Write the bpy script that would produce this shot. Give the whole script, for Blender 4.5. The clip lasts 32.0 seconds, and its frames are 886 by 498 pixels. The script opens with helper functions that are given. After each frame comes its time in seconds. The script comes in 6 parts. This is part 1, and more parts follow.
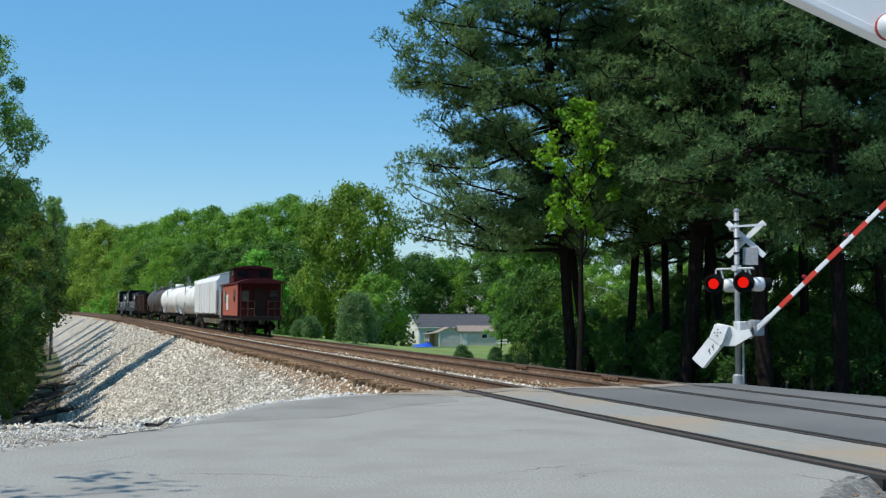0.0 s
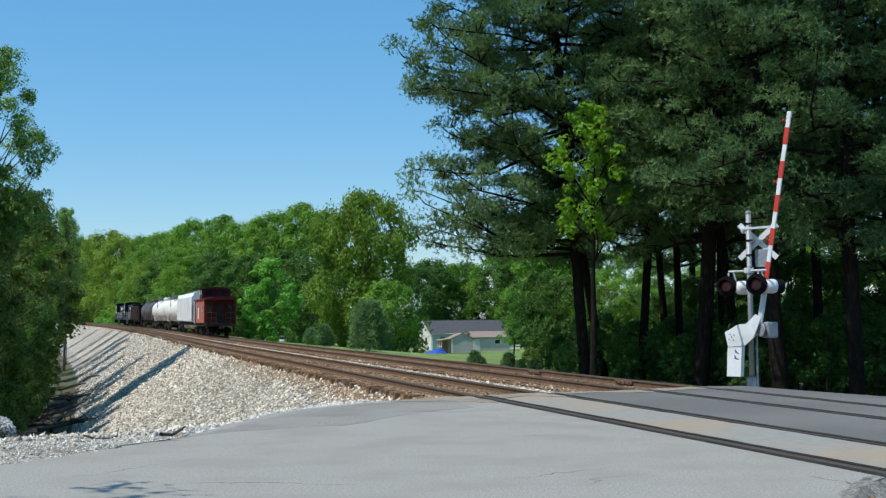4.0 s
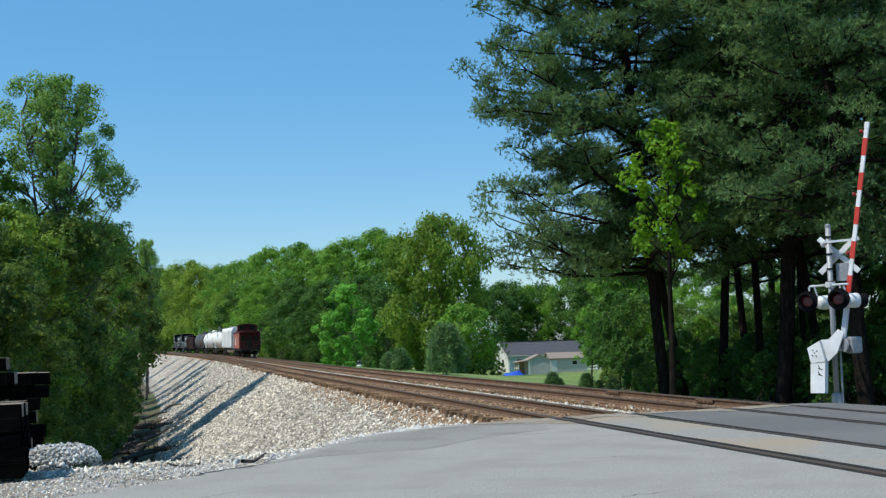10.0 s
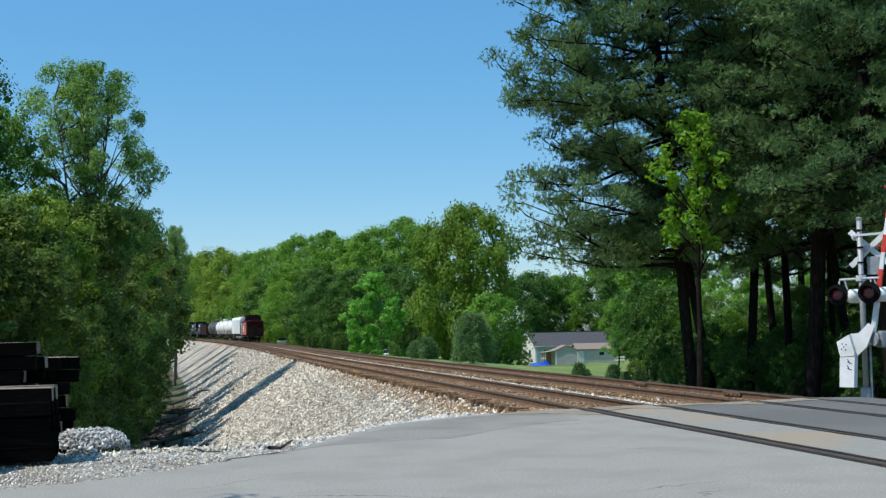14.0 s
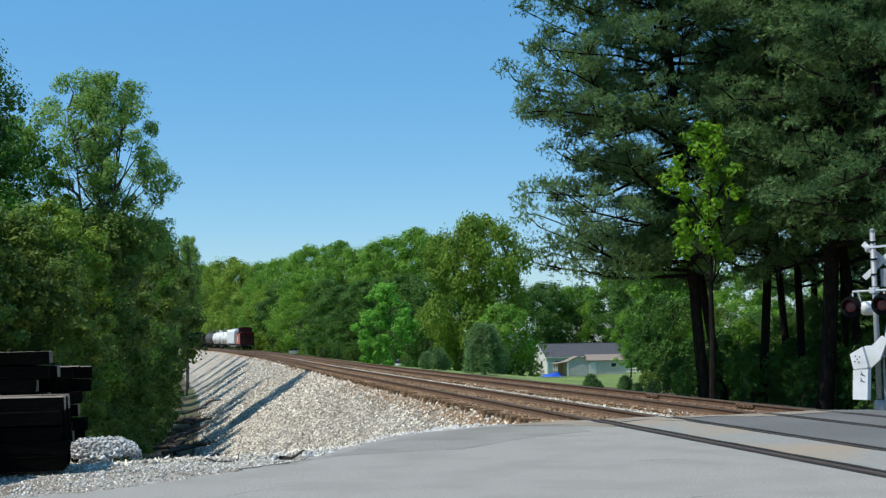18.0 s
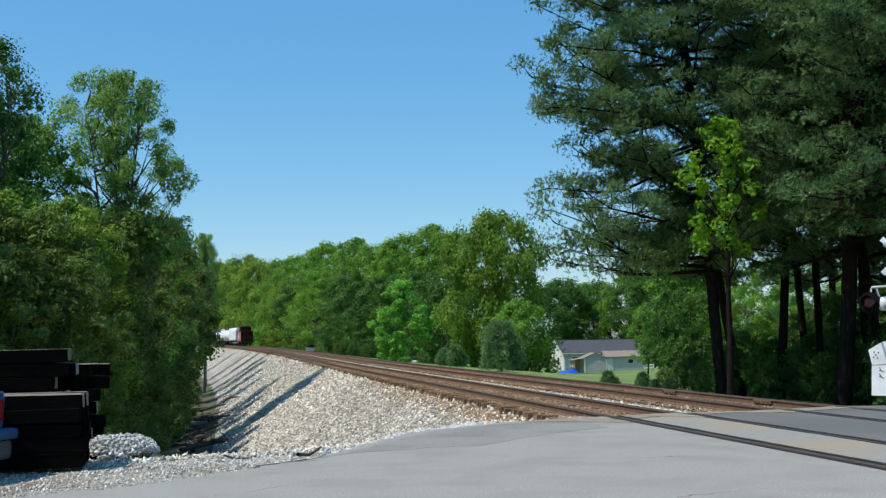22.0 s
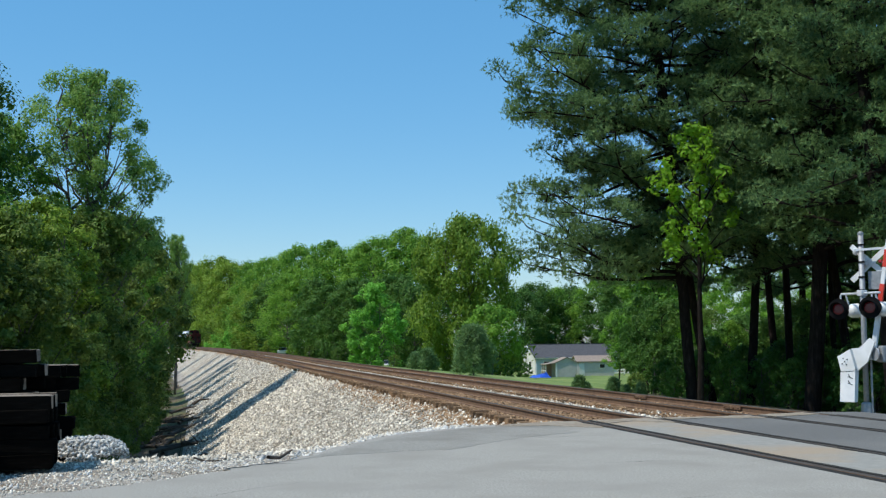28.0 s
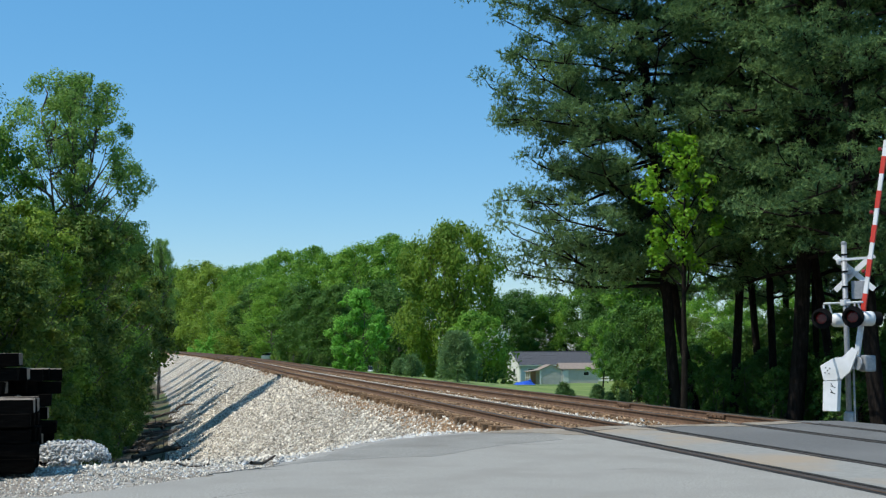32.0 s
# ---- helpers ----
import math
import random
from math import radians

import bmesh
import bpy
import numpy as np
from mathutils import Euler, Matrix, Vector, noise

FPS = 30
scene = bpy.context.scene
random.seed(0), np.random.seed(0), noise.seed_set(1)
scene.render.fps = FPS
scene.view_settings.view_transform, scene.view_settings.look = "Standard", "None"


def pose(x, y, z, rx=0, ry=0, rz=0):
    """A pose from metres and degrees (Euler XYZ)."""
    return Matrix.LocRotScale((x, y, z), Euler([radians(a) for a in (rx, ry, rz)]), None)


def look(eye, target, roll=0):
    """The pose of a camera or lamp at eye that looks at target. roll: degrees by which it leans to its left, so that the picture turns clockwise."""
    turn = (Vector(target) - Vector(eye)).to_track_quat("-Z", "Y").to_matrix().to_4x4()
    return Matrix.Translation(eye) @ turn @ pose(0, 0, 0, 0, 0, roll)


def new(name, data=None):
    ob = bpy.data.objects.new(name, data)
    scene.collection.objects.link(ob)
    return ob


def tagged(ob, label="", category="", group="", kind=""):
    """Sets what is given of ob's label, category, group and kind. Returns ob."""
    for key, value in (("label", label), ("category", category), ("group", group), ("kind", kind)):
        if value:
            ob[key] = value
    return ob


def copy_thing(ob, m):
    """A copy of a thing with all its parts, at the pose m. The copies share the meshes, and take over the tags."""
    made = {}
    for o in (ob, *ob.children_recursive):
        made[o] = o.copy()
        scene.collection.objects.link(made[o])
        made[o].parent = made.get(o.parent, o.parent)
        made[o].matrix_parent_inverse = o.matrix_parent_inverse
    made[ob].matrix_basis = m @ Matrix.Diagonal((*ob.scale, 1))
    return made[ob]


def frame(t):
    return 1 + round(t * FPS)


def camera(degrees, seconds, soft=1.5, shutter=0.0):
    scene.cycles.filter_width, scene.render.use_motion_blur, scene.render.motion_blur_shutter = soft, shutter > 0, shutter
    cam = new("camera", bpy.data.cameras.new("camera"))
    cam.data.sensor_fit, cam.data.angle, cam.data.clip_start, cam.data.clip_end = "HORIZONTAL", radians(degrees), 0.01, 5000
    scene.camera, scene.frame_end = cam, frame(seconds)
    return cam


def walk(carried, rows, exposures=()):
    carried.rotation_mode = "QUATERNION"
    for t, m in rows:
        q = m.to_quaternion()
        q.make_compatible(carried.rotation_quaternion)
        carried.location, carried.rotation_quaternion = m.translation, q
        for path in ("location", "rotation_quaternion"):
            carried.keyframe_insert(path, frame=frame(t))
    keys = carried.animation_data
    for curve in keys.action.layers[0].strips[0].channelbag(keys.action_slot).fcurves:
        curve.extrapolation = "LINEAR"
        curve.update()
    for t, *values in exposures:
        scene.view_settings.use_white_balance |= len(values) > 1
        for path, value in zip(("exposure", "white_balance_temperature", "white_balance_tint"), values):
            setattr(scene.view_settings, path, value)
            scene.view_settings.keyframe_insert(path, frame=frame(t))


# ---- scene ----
# The camera stands on the asphalt beside a level crossing; x is across the tracks, y along them, z = 0 the rail tops.
cam = camera(40.5, 32.0, soft=1.3)
EYE = (0.0, 0.0, 1.469)
PATH = [
    (0, 93.092, -0.220, -16.849), (0.5, 92.955, -0.755, -16.838), (1, 92.706, -1.253, -16.446), (1.5, 92.555, -1.358, -16.488),
    (2, 92.636, -0.105, -17.279), (2.5, 93.094, 0.479, -17.204), (3, 92.823, 0.057, -16.300), (3.5, 93.398, 0.430, -16.351),
    (5.5, 93.264, 0.528, -15.643), (6, 92.716, 0.215, -15.172), (6.5, 92.853, 0.330, -14.788), (7, 93.017, 0.431, -14.461),
    (7.5, 93.653, 0.788, -14.327), (8, 94.049, 1.171, -14.074), (8.5, 93.978, 1.230, -13.983), (9, 94.212, 1.303, -13.368),
    (9.5, 94.248, 1.549, -12.733), (10, 94.530, 1.719, -12.622), (10.5, 94.350, 1.519, -12.634), (11, 94.929, 1.441, -12.586),
    (11.5, 94.798, 1.228, -12.433), (12, 94.582, 1.055, -12.351), (12.5, 94.186, 0.866, -11.983), (13, 94.124, 0.924, -11.858),
    (13.5, 93.618, 0.870, -11.467), (14, 94.053, 1.056, -11.339), (14.5, 94.230, 1.087, -11.148), (16.5, 94.271, 0.764, -10.704),
    (17, 94.767, 0.860, -10.833), (17.5, 94.847, 1.038, -11.001), (18, 94.568, 0.845, -10.785), (18.5, 94.641, 0.845, -10.811),
    (19, 94.194, 1.015, -10.615), (19.5, 94.140, 1.020, -10.737), (20, 94.203, 0.841, -10.804), (20.5, 94.334, 0.399, -10.414),
    (21, 94.011, 0.442, -10.261), (21.5, 94.273, 0.778, -10.232), (22, 94.424, 0.980, -9.990), (22.5, 94.808, 1.170, -9.931),
    (23, 95.099, 1.122, -9.961), (23.5, 95.037, 0.961, -10.283), (24, 94.757, 1.089, -10.070), (24.5, 94.749, 1.024, -10.022),
    (26.5, 95.333, 0.822, -9.775), (27, 95.453, 1.089, -9.766), (27.5, 95.359, 0.982, -10.333), (28, 94.577, 0.554, -11.318),
    (28.5, 94.067, 0.317, -12.019), (29, 94.594, 0.608, -12.443), (29.5, 94.995, 0.703, -12.195), (30, 95.022, 0.793, -12.455),
    (30.5, 94.926, 0.621, -12.189), (31, 94.845, 0.462, -11.987), (31.5, 94.813, 0.481, -11.970), (32, 94.881, 0.165, -12.064),
]
walk(cam, [(t, pose(*EYE, rx, ry, rz)) for t, rx, ry, rz in PATH], [(0, 0.27, 6450, 8.0), (32, 0.27, 6450, 8.0)])

# ---- light ----
SUN_EL, SUN_FROM = 58.0, (-0.99, -0.12)
world = bpy.data.worlds.new("world")
scene.world = world
world.use_nodes = True
wn, wl = world.node_tree.nodes, world.node_tree.links
sky = wn.new("ShaderNodeTexSky")
sky.sky_type, sky.sun_disc = "NISHITA", False
sky.sun_elevation = radians(SUN_EL)
sky.sun_rotation = math.atan2(SUN_FROM[0], SUN_FROM[1])
sky.altitude, sky.air_density, sky.dust_density, sky.ozone_density = 100, 1.0, 0.3, 1.0
hue = wn.new("ShaderNodeHueSaturation")
hue.inputs["Hue"].default_value, hue.inputs["Saturation"].default_value = 0.497, 1.42
wl.new(sky.outputs[0], hue.inputs["Color"])
# a clear spring sky, evenly blue down to the tree line
clear = wn.new("ShaderNodeMix")
clear.data_type = "RGBA"
clear.inputs["Factor"].default_value = 0.42
for sock in clear.inputs:
    if sock.name == "A" and sock.type == "RGBA":
        wl.new(hue.outputs[0], sock)
    if sock.name == "B" and sock.type == "RGBA":
        sock.default_value = (1.34, 3.47, 6.11, 1)
for sock in clear.outputs:
    if sock.type == "RGBA":
        wl.new(sock, wn["Background"].inputs[0])
wn["Background"].inputs[1].default_value = 0.116
sun = new("sun", bpy.data.lights.new("sun", "SUN"))
sun.data.energy, sun.data.angle, sun.data.color = 3.6, radians(0.5), (1.0, 0.95, 0.86)
up = math.tan(radians(SUN_EL)) * math.hypot(*SUN_FROM)
sun.matrix_world = look((SUN_FROM[0] * 50, SUN_FROM[1] * 50, up * 50), (0, 0, 0))


# ---- materials ----
def nodes_of(name):
    m = bpy.data.materials.new(name)
    m.use_nodes = True
    return m, m.node_tree.nodes, m.node_tree.links, m.node_tree.nodes["Principled BSDF"]


def ramp(nt, stops):
    r = nt.new("ShaderNodeValToRGB")
    e = r.color_ramp.elements
    while len(e) < len(stops):
        e.new(0.5)
    for el, (p, c) in zip(e, stops):
        el.position, el.color = p, (*c, 1)
    return r


def surface(name, stops, scale=4.0, rough=0.7, metal=0.0, bump=0.2, fine=None, detail=6.0, stain=None, stain_scale=0.4,
            spread=(1, 1, 1), per_piece=0.0, dist=0.02):
    """Noise grain through a colour ramp, a coarser stain colour over it, and a fine bump."""
    m, nt, ln, b = nodes_of(name)
    co = nt.new("ShaderNodeTexCoord")
    mp = nt.new("ShaderNodeMapping")
    mp.inputs["Scale"].default_value = spread
    ln.new(co.outputs["Object"], mp.inputs[0])
    n = nt.new("ShaderNodeTexNoise")
    n.inputs["Scale"].default_value, n.inputs["Detail"].default_value = scale, detail
    n.inputs["Roughness"].default_value = 0.65
    ln.new(mp.outputs[0], n.inputs["Vector"])
    r = ramp(nt, stops)
    ln.new(n.outputs["Fac"], r.inputs[0])
    col = r.outputs[0]
    if stain:
        s = nt.new("ShaderNodeTexNoise")
        s.inputs["Scale"].default_value, s.inputs["Detail"].default_value = stain_scale, 5
        ln.new(mp.outputs[0], s.inputs["Vector"])
        k = ramp(nt, [(0.45, (0, 0, 0)), (0.68, (1, 1, 1))])
        ln.new(s.outputs["Fac"], k.inputs[0])
        mx = nt.new("ShaderNodeMix")
        mx.data_type = "RGBA"
        ln.new(k.outputs[0], mx.inputs[0])
        ln.new(col, mx.inputs[6])
        mx.inputs[7].default_value = (*stain, 1)
        col = mx.outputs[2]
    if per_piece:
        oi = nt.new("ShaderNodeObjectInfo")
        ri = nt.new("ShaderNodeNewGeometry")
        ad = nt.new("ShaderNodeMath")
        ad.operation = "ADD"
        ln.new(oi.outputs["Random"], ad.inputs[0])
        ln.new(ri.outputs["Random Per Island"], ad.inputs[1])
        fr = nt.new("ShaderNodeMath")
        fr.operation = "FRACT"
        ln.new(ad.outputs[0], fr.inputs[0])
        mr = nt.new("ShaderNodeMapRange")
        mr.inputs[3].default_value, mr.inputs[4].default_value = 1 - per_piece, 1 + per_piece
        ln.new(fr.outputs[0], mr.inputs[0])
        hs = nt.new("ShaderNodeHueSaturation")
        ln.new(mr.outputs[0], hs.inputs["Value"])
        ln.new(col, hs.inputs["Color"])
        col = hs.outputs[0]
    ln.new(col, b.inputs["Base Color"])
    b.inputs["Roughness"].default_value, b.inputs["Metallic"].default_value = rough, metal
    if bump:
        f = nt.new("ShaderNodeTexNoise")
        f.inputs["Scale"].default_value, f.inputs["Detail"].default_value = fine or scale * 4, 4
        ln.new(mp.outputs[0], f.inputs["Vector"])
        bp = nt.new("ShaderNodeBump")
        bp.inputs["Strength"].default_value, bp.inputs["Distance"].default_value = bump, dist
        ln.new(f.outputs["Fac"], bp.inputs["Height"])
        ln.new(bp.outputs[0], b.inputs["Normal"])
    return m


def add_cells(m, scale, low, high):
    """Stone-sized cells of different grey over a surface material, edges darkened as shaded gaps."""
    nt, ln = m.node_tree.nodes, m.node_tree.links
    b = nt["Principled BSDF"]
    src = b.inputs["Base Color"].links[0].from_socket
    co = nt.new("ShaderNodeTexCoord")
    v = nt.new("ShaderNodeTexVoronoi")
    v.inputs["Scale"].default_value = scale
    ln.new(co.outputs["Object"], v.inputs["Vector"])
    sp = nt.new("ShaderNodeSeparateColor")
    ln.new(v.outputs["Color"], sp.inputs[0])
    mr = nt.new("ShaderNodeMapRange")
    mr.inputs[3].default_value, mr.inputs[4].default_value = low, high
    ln.new(sp.outputs[0], mr.inputs[0])
    # shade between the stones, put into the colour: cells darken towards their edges
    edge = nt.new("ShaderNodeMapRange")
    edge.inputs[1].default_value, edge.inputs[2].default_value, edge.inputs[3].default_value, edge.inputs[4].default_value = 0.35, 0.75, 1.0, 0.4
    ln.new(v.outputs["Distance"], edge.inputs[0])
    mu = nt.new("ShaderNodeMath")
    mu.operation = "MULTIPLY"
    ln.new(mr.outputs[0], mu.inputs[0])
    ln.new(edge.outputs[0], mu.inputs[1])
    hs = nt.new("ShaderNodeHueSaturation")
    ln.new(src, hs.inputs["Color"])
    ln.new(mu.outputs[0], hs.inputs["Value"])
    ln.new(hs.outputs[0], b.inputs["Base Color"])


def add_cracks(m, scale, width, colour):
    """Thin wandering dark cracks over a surface material."""
    nt, ln = m.node_tree.nodes, m.node_tree.links
    b = nt["Principled BSDF"]
    src = b.inputs["Base Color"].links[0].from_socket
    co = nt.new("ShaderNodeTexCoord")
    wob = nt.new("ShaderNodeTexNoise")
    wob.inputs["Scale"].default_value, wob.inputs["Detail"].default_value = 2.2, 6
    ln.new(co.outputs["Object"], wob.inputs["Vector"])
    ad = nt.new("ShaderNodeMixRGB")
    ad.blend_type = "ADD"
    ad.inputs[0].default_value = 0.45
    ln.new(co.outputs["Object"], ad.inputs[1])
    ln.new(wob.outputs["Color"], ad.inputs[2])
    v = nt.new("ShaderNodeTexVoronoi")
    v.feature = "DISTANCE_TO_EDGE"
    v.inputs["Scale"].default_value = scale
    ln.new(ad.outputs[0], v.inputs["Vector"])
    gate_ = nt.new("ShaderNodeTexNoise")
    gate_.inputs["Scale"].default_value = 0.5
    ln.new(co.outputs["Object"], gate_.inputs["Vector"])
    wide = nt.new("ShaderNodeMapRange")
    wide.inputs[1].default_value, wide.inputs[2].default_value, wide.inputs[3].default_value, wide.inputs[4].default_value = 0.53, 0.75, 0.0, width
    ln.new(gate_.outputs["Fac"], wide.inputs[0])
    lt = nt.new("ShaderNodeMath")
    lt.operation = "LESS_THAN"
    ln.new(v.outputs["Distance"], lt.inputs[0])
    ln.new(wide.outputs[0], lt.inputs[1])
    mx = nt.new("ShaderNodeMix")
    mx.data_type = "RGBA"
    ln.new(lt.outputs[0], mx.inputs[0])
    ln.new(src, mx.inputs[6])
    mx.inputs[7].default_value = (*colour, 1)
    ln.new(mx.outputs[2], b.inputs["Base Color"])


def foliage(name, dark, mid, light, through_light=0.35, rough=0.6, patch=0.25):
    """Leaves: colour by leaf and by patch of the crown, light passing through."""
    m, nt, ln, b = nodes_of(name)
    g = nt.new("ShaderNodeNewGeometry")
    oi = nt.new("ShaderNodeObjectInfo")
    co = nt.new("ShaderNodeTexCoord")
    n = nt.new("ShaderNodeTexNoise")
    n.inputs["Scale"].default_value, n.inputs["Detail"].default_value = patch, 3
    ln.new(co.outputs["Object"], n.inputs["Vector"])
    a1 = nt.new("ShaderNodeMath")
    a1.operation = "MULTIPLY_ADD"
    a1.inputs[1].default_value = 0.45
    ln.new(g.outputs["Random Per Island"], a1.inputs[0])
    ln.new(n.outputs["Fac"], a1.inputs[2])
    a2 = nt.new("ShaderNodeMath")
    a2.operation = "MULTIPLY_ADD"
    a2.inputs[1].default_value = 0.25
    ln.new(oi.outputs["Random"], a2.inputs[0])
    ln.new(a1.outputs[0], a2.inputs[2])
    r = ramp(nt, [(0.35, dark), (0.75, mid), (1.0, light)])
    ln.new(a2.outputs[0], r.inputs[0])
    ln.new(r.outputs[0], b.inputs["Base Color"])
    b.inputs["Roughness"].default_value = rough
    b.inputs["Specular IOR Level"].default_value = 0.3
    t = nt.new("ShaderNodeBsdfTranslucent")
    br = nt.new("ShaderNodeHueSaturation")
    br.inputs["Hue"].default_value, br.inputs["Value"].default_value = 0.495, 1.25
    ln.new(r.outputs[0], br.inputs["Color"])
    ln.new(br.outputs[0], t.inputs[0])
    mx = nt.new("ShaderNodeMixShader")
    mx.inputs[0].default_value = through_light
    ln.new(b.outputs[0], mx.inputs[1])
    ln.new(t.outputs[0], mx.inputs[2])
    ln.new(mx.outputs[0], nt["Material Output"].inputs[0])
    return m


def glow(name, colour, strength):
    """Lit coloured glass."""
    m, nt, ln, b = nodes_of(name)
    b.inputs["Base Color"].default_value = (*[0.1 * c for c in colour], 1)
    b.inputs["Specular IOR Level"].default_value = 0.1
    b.inputs["Emission Color"].default_value = (*colour, 1)
    b.inputs["Emission Strength"].default_value = strength
    return m


M = {}
M["asphalt_old"] = surface("old_asphalt", [(0.32, (0.20, 0.187, 0.164)), (0.5, (0.30, 0.283, 0.25)), (0.66, (0.42, 0.40, 0.355)), (0.76, (0.58, 0.56, 0.51))], 42, 0.95, bump=0.28,
                           fine=70, stain=(0.265, 0.247, 0.215), stain_scale=0.9)
add_cracks(M["asphalt_old"], 0.25, 0.006, (0.14, 0.13, 0.115))
M["asphalt_new"] = surface("newer_asphalt", [(0.3, (0.105, 0.103, 0.098)), (0.6, (0.145, 0.142, 0.135)), (0.8, (0.19, 0.185, 0.174))], 14, 0.9, bump=0.5,
                           fine=90, stain=(0.17, 0.165, 0.155), stain_scale=0.3)
M["asphalt_patch"] = surface("patched_asphalt", [(0.36, (0.20, 0.188, 0.165)), (0.52, (0.275, 0.26, 0.23)), (0.68, (0.40, 0.38, 0.34))], 30, 0.9, bump=0.7, fine=60, stain=(0.20, 0.185, 0.16), stain_scale=0.6)
M["asphalt_crumbled"] = surface("crumbled_asphalt", [(0.3, (0.10, 0.093, 0.083)), (0.5, (0.22, 0.207, 0.184)), (0.72, (0.42, 0.40, 0.36))], 26, 0.95, bump=0.9, fine=60, stain=(0.10, 0.09, 0.075), stain_scale=3.0)
M["panel"] = surface("crossing_asphalt", [(0.3, (0.24, 0.233, 0.208)), (0.6, (0.30, 0.29, 0.262)), (0.8, (0.36, 0.345, 0.31))], 6, 0.9, bump=0.5, fine=80,
                     stain=(0.36, 0.27, 0.18), stain_scale=0.5)
M["ballast"] = surface("grey_ballast_bed", [(0.3, (0.31, 0.28, 0.225)), (0.5, (0.44, 0.39, 0.32)), (0.7, (0.56, 0.51, 0.43))], 3, 0.95, bump=1.0, fine=18,
                       stain=(0.30, 0.25, 0.185), stain_scale=0.2, dist=0.06)
M["stone"] = surface("ballast_stone", [(0.3, (0.27, 0.24, 0.195)), (0.5, (0.54, 0.49, 0.41)), (0.75, (0.76, 0.71, 0.62))], 3, 0.9, bump=0.3, per_piece=0.6)
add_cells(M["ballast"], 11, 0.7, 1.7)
M["stone_pale"] = surface("pale_stone", [(0.3, (0.34, 0.335, 0.32)), (0.6, (0.62, 0.61, 0.585)), (0.8, (0.76, 0.75, 0.72))], 9, 0.85, bump=0.3, per_piece=0.3)
M["stone_rusty"] = surface("rusty_stone", [(0.3, (0.20, 0.12, 0.065)), (0.6, (0.36, 0.24, 0.14)), (0.8, (0.46, 0.34, 0.22))], 9, 0.95, bump=0.3, per_piece=0.3)
M["trackbed"] = surface("rusty_trackbed", [(0.25, (0.14, 0.08, 0.04)), (0.5, (0.33, 0.21, 0.115)), (0.78, (0.48, 0.34, 0.205))], 5, 0.95, bump=1.0, fine=18, dist=0.05,
                        stain=(0.22, 0.15, 0.095), stain_scale=0.6)
M["trackbed_dust"] = surface("rust_brown_dust", [(0.3, (0.20, 0.155, 0.11)), (0.5, (0.29, 0.245, 0.19)), (0.75, (0.36, 0.32, 0.26))], 9, 0.95, bump=0.5, fine=60, stain=(0.24, 0.19, 0.135), stain_scale=1.5)
M["gravel"] = surface("gravel_and_dirt", [(0.25, (0.14, 0.115, 0.085)), (0.5, (0.32, 0.29, 0.25)), (0.75, (0.52, 0.50, 0.46))], 6, 0.95, bump=1.0, fine=20, dist=0.05,
                      stain=(0.17, 0.125, 0.085), stain_scale=0.7)
M["forest_floor"] = surface("leaf_litter", [(0.3, (0.05, 0.036, 0.02)), (0.55, (0.12, 0.085, 0.05)), (0.75, (0.20, 0.15, 0.085))], 1.5, 1.0, bump=0.8, fine=9,
                            stain=(0.06, 0.085, 0.02), stain_scale=0.12, dist=0.08)
M["lawn"] = surface("lawn_soil", [(0.3, (0.09, 0.145, 0.028)), (0.55, (0.14, 0.21, 0.042)), (0.75, (0.22, 0.27, 0.075))], 1.2, 0.9, bump=0.6, fine=12, dist=0.05,
                    stain=(0.27, 0.31, 0.09), stain_scale=0.1)
M["rail"] = surface("rusted_rail", [(0.3, (0.08, 0.045, 0.026)), (0.6, (0.16, 0.09, 0.05)), (0.8, (0.24, 0.14, 0.08))], 6, 0.8, 0.0, bump=0.2)
M["rail_top"] = surface("worn_rail_head", [(0.3, (0.045, 0.036, 0.03)), (0.7, (0.09, 0.072, 0.06))], 8, 0.6, 0.1, bump=0.05)
M["tie"] = surface("weathered_tie", [(0.3, (0.10, 0.055, 0.028)), (0.55, (0.24, 0.145, 0.075)), (0.8, (0.38, 0.25, 0.14))], 5, 0.95, bump=0.7, spread=(1, 8, 8), per_piece=0.35)
# creosote colour, blackened further to hold the shade of the stack's near faces
M["creosote"] = surface("creosoted_timber_shade_dark", [(0.3, (0.003, 0.0025, 0.002)), (0.6, (0.007, 0.006, 0.005)), (0.85, (0.02, 0.016, 0.013))], 4, 0.95, bump=0.6, spread=(1, 8, 8), per_piece=0.3)
M["timber_grey"] = surface("pale_timber_top", [(0.3, (0.12, 0.095, 0.07)), (0.6, (0.25, 0.20, 0.155)), (0.8, (0.36, 0.30, 0.24))], 4, 0.9, bump=0.6, spread=(1, 8, 8), per_piece=0.3)
M["rubber"] = surface("dark_flangeway", [(0.3, (0.02, 0.02, 0.02)), (0.7, (0.05, 0.047, 0.043))], 8, 0.8, bump=0.3)
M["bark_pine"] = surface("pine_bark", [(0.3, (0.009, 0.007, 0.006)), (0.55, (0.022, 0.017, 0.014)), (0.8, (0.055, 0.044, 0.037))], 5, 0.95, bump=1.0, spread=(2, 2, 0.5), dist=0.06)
M["bark"] = surface("grey_bark", [(0.3, (0.06, 0.052, 0.042)), (0.55, (0.13, 0.115, 0.095)), (0.8, (0.22, 0.20, 0.17))], 6, 0.95, bump=0.8, spread=(2, 2, 0.5), dist=0.04)
M["needles"] = foliage("pine_needles", (0.0247, 0.0761, 0.0352), (0.0739, 0.1541, 0.058), (0.1753, 0.2778, 0.0932), 0.36, 0.75, 0.7)
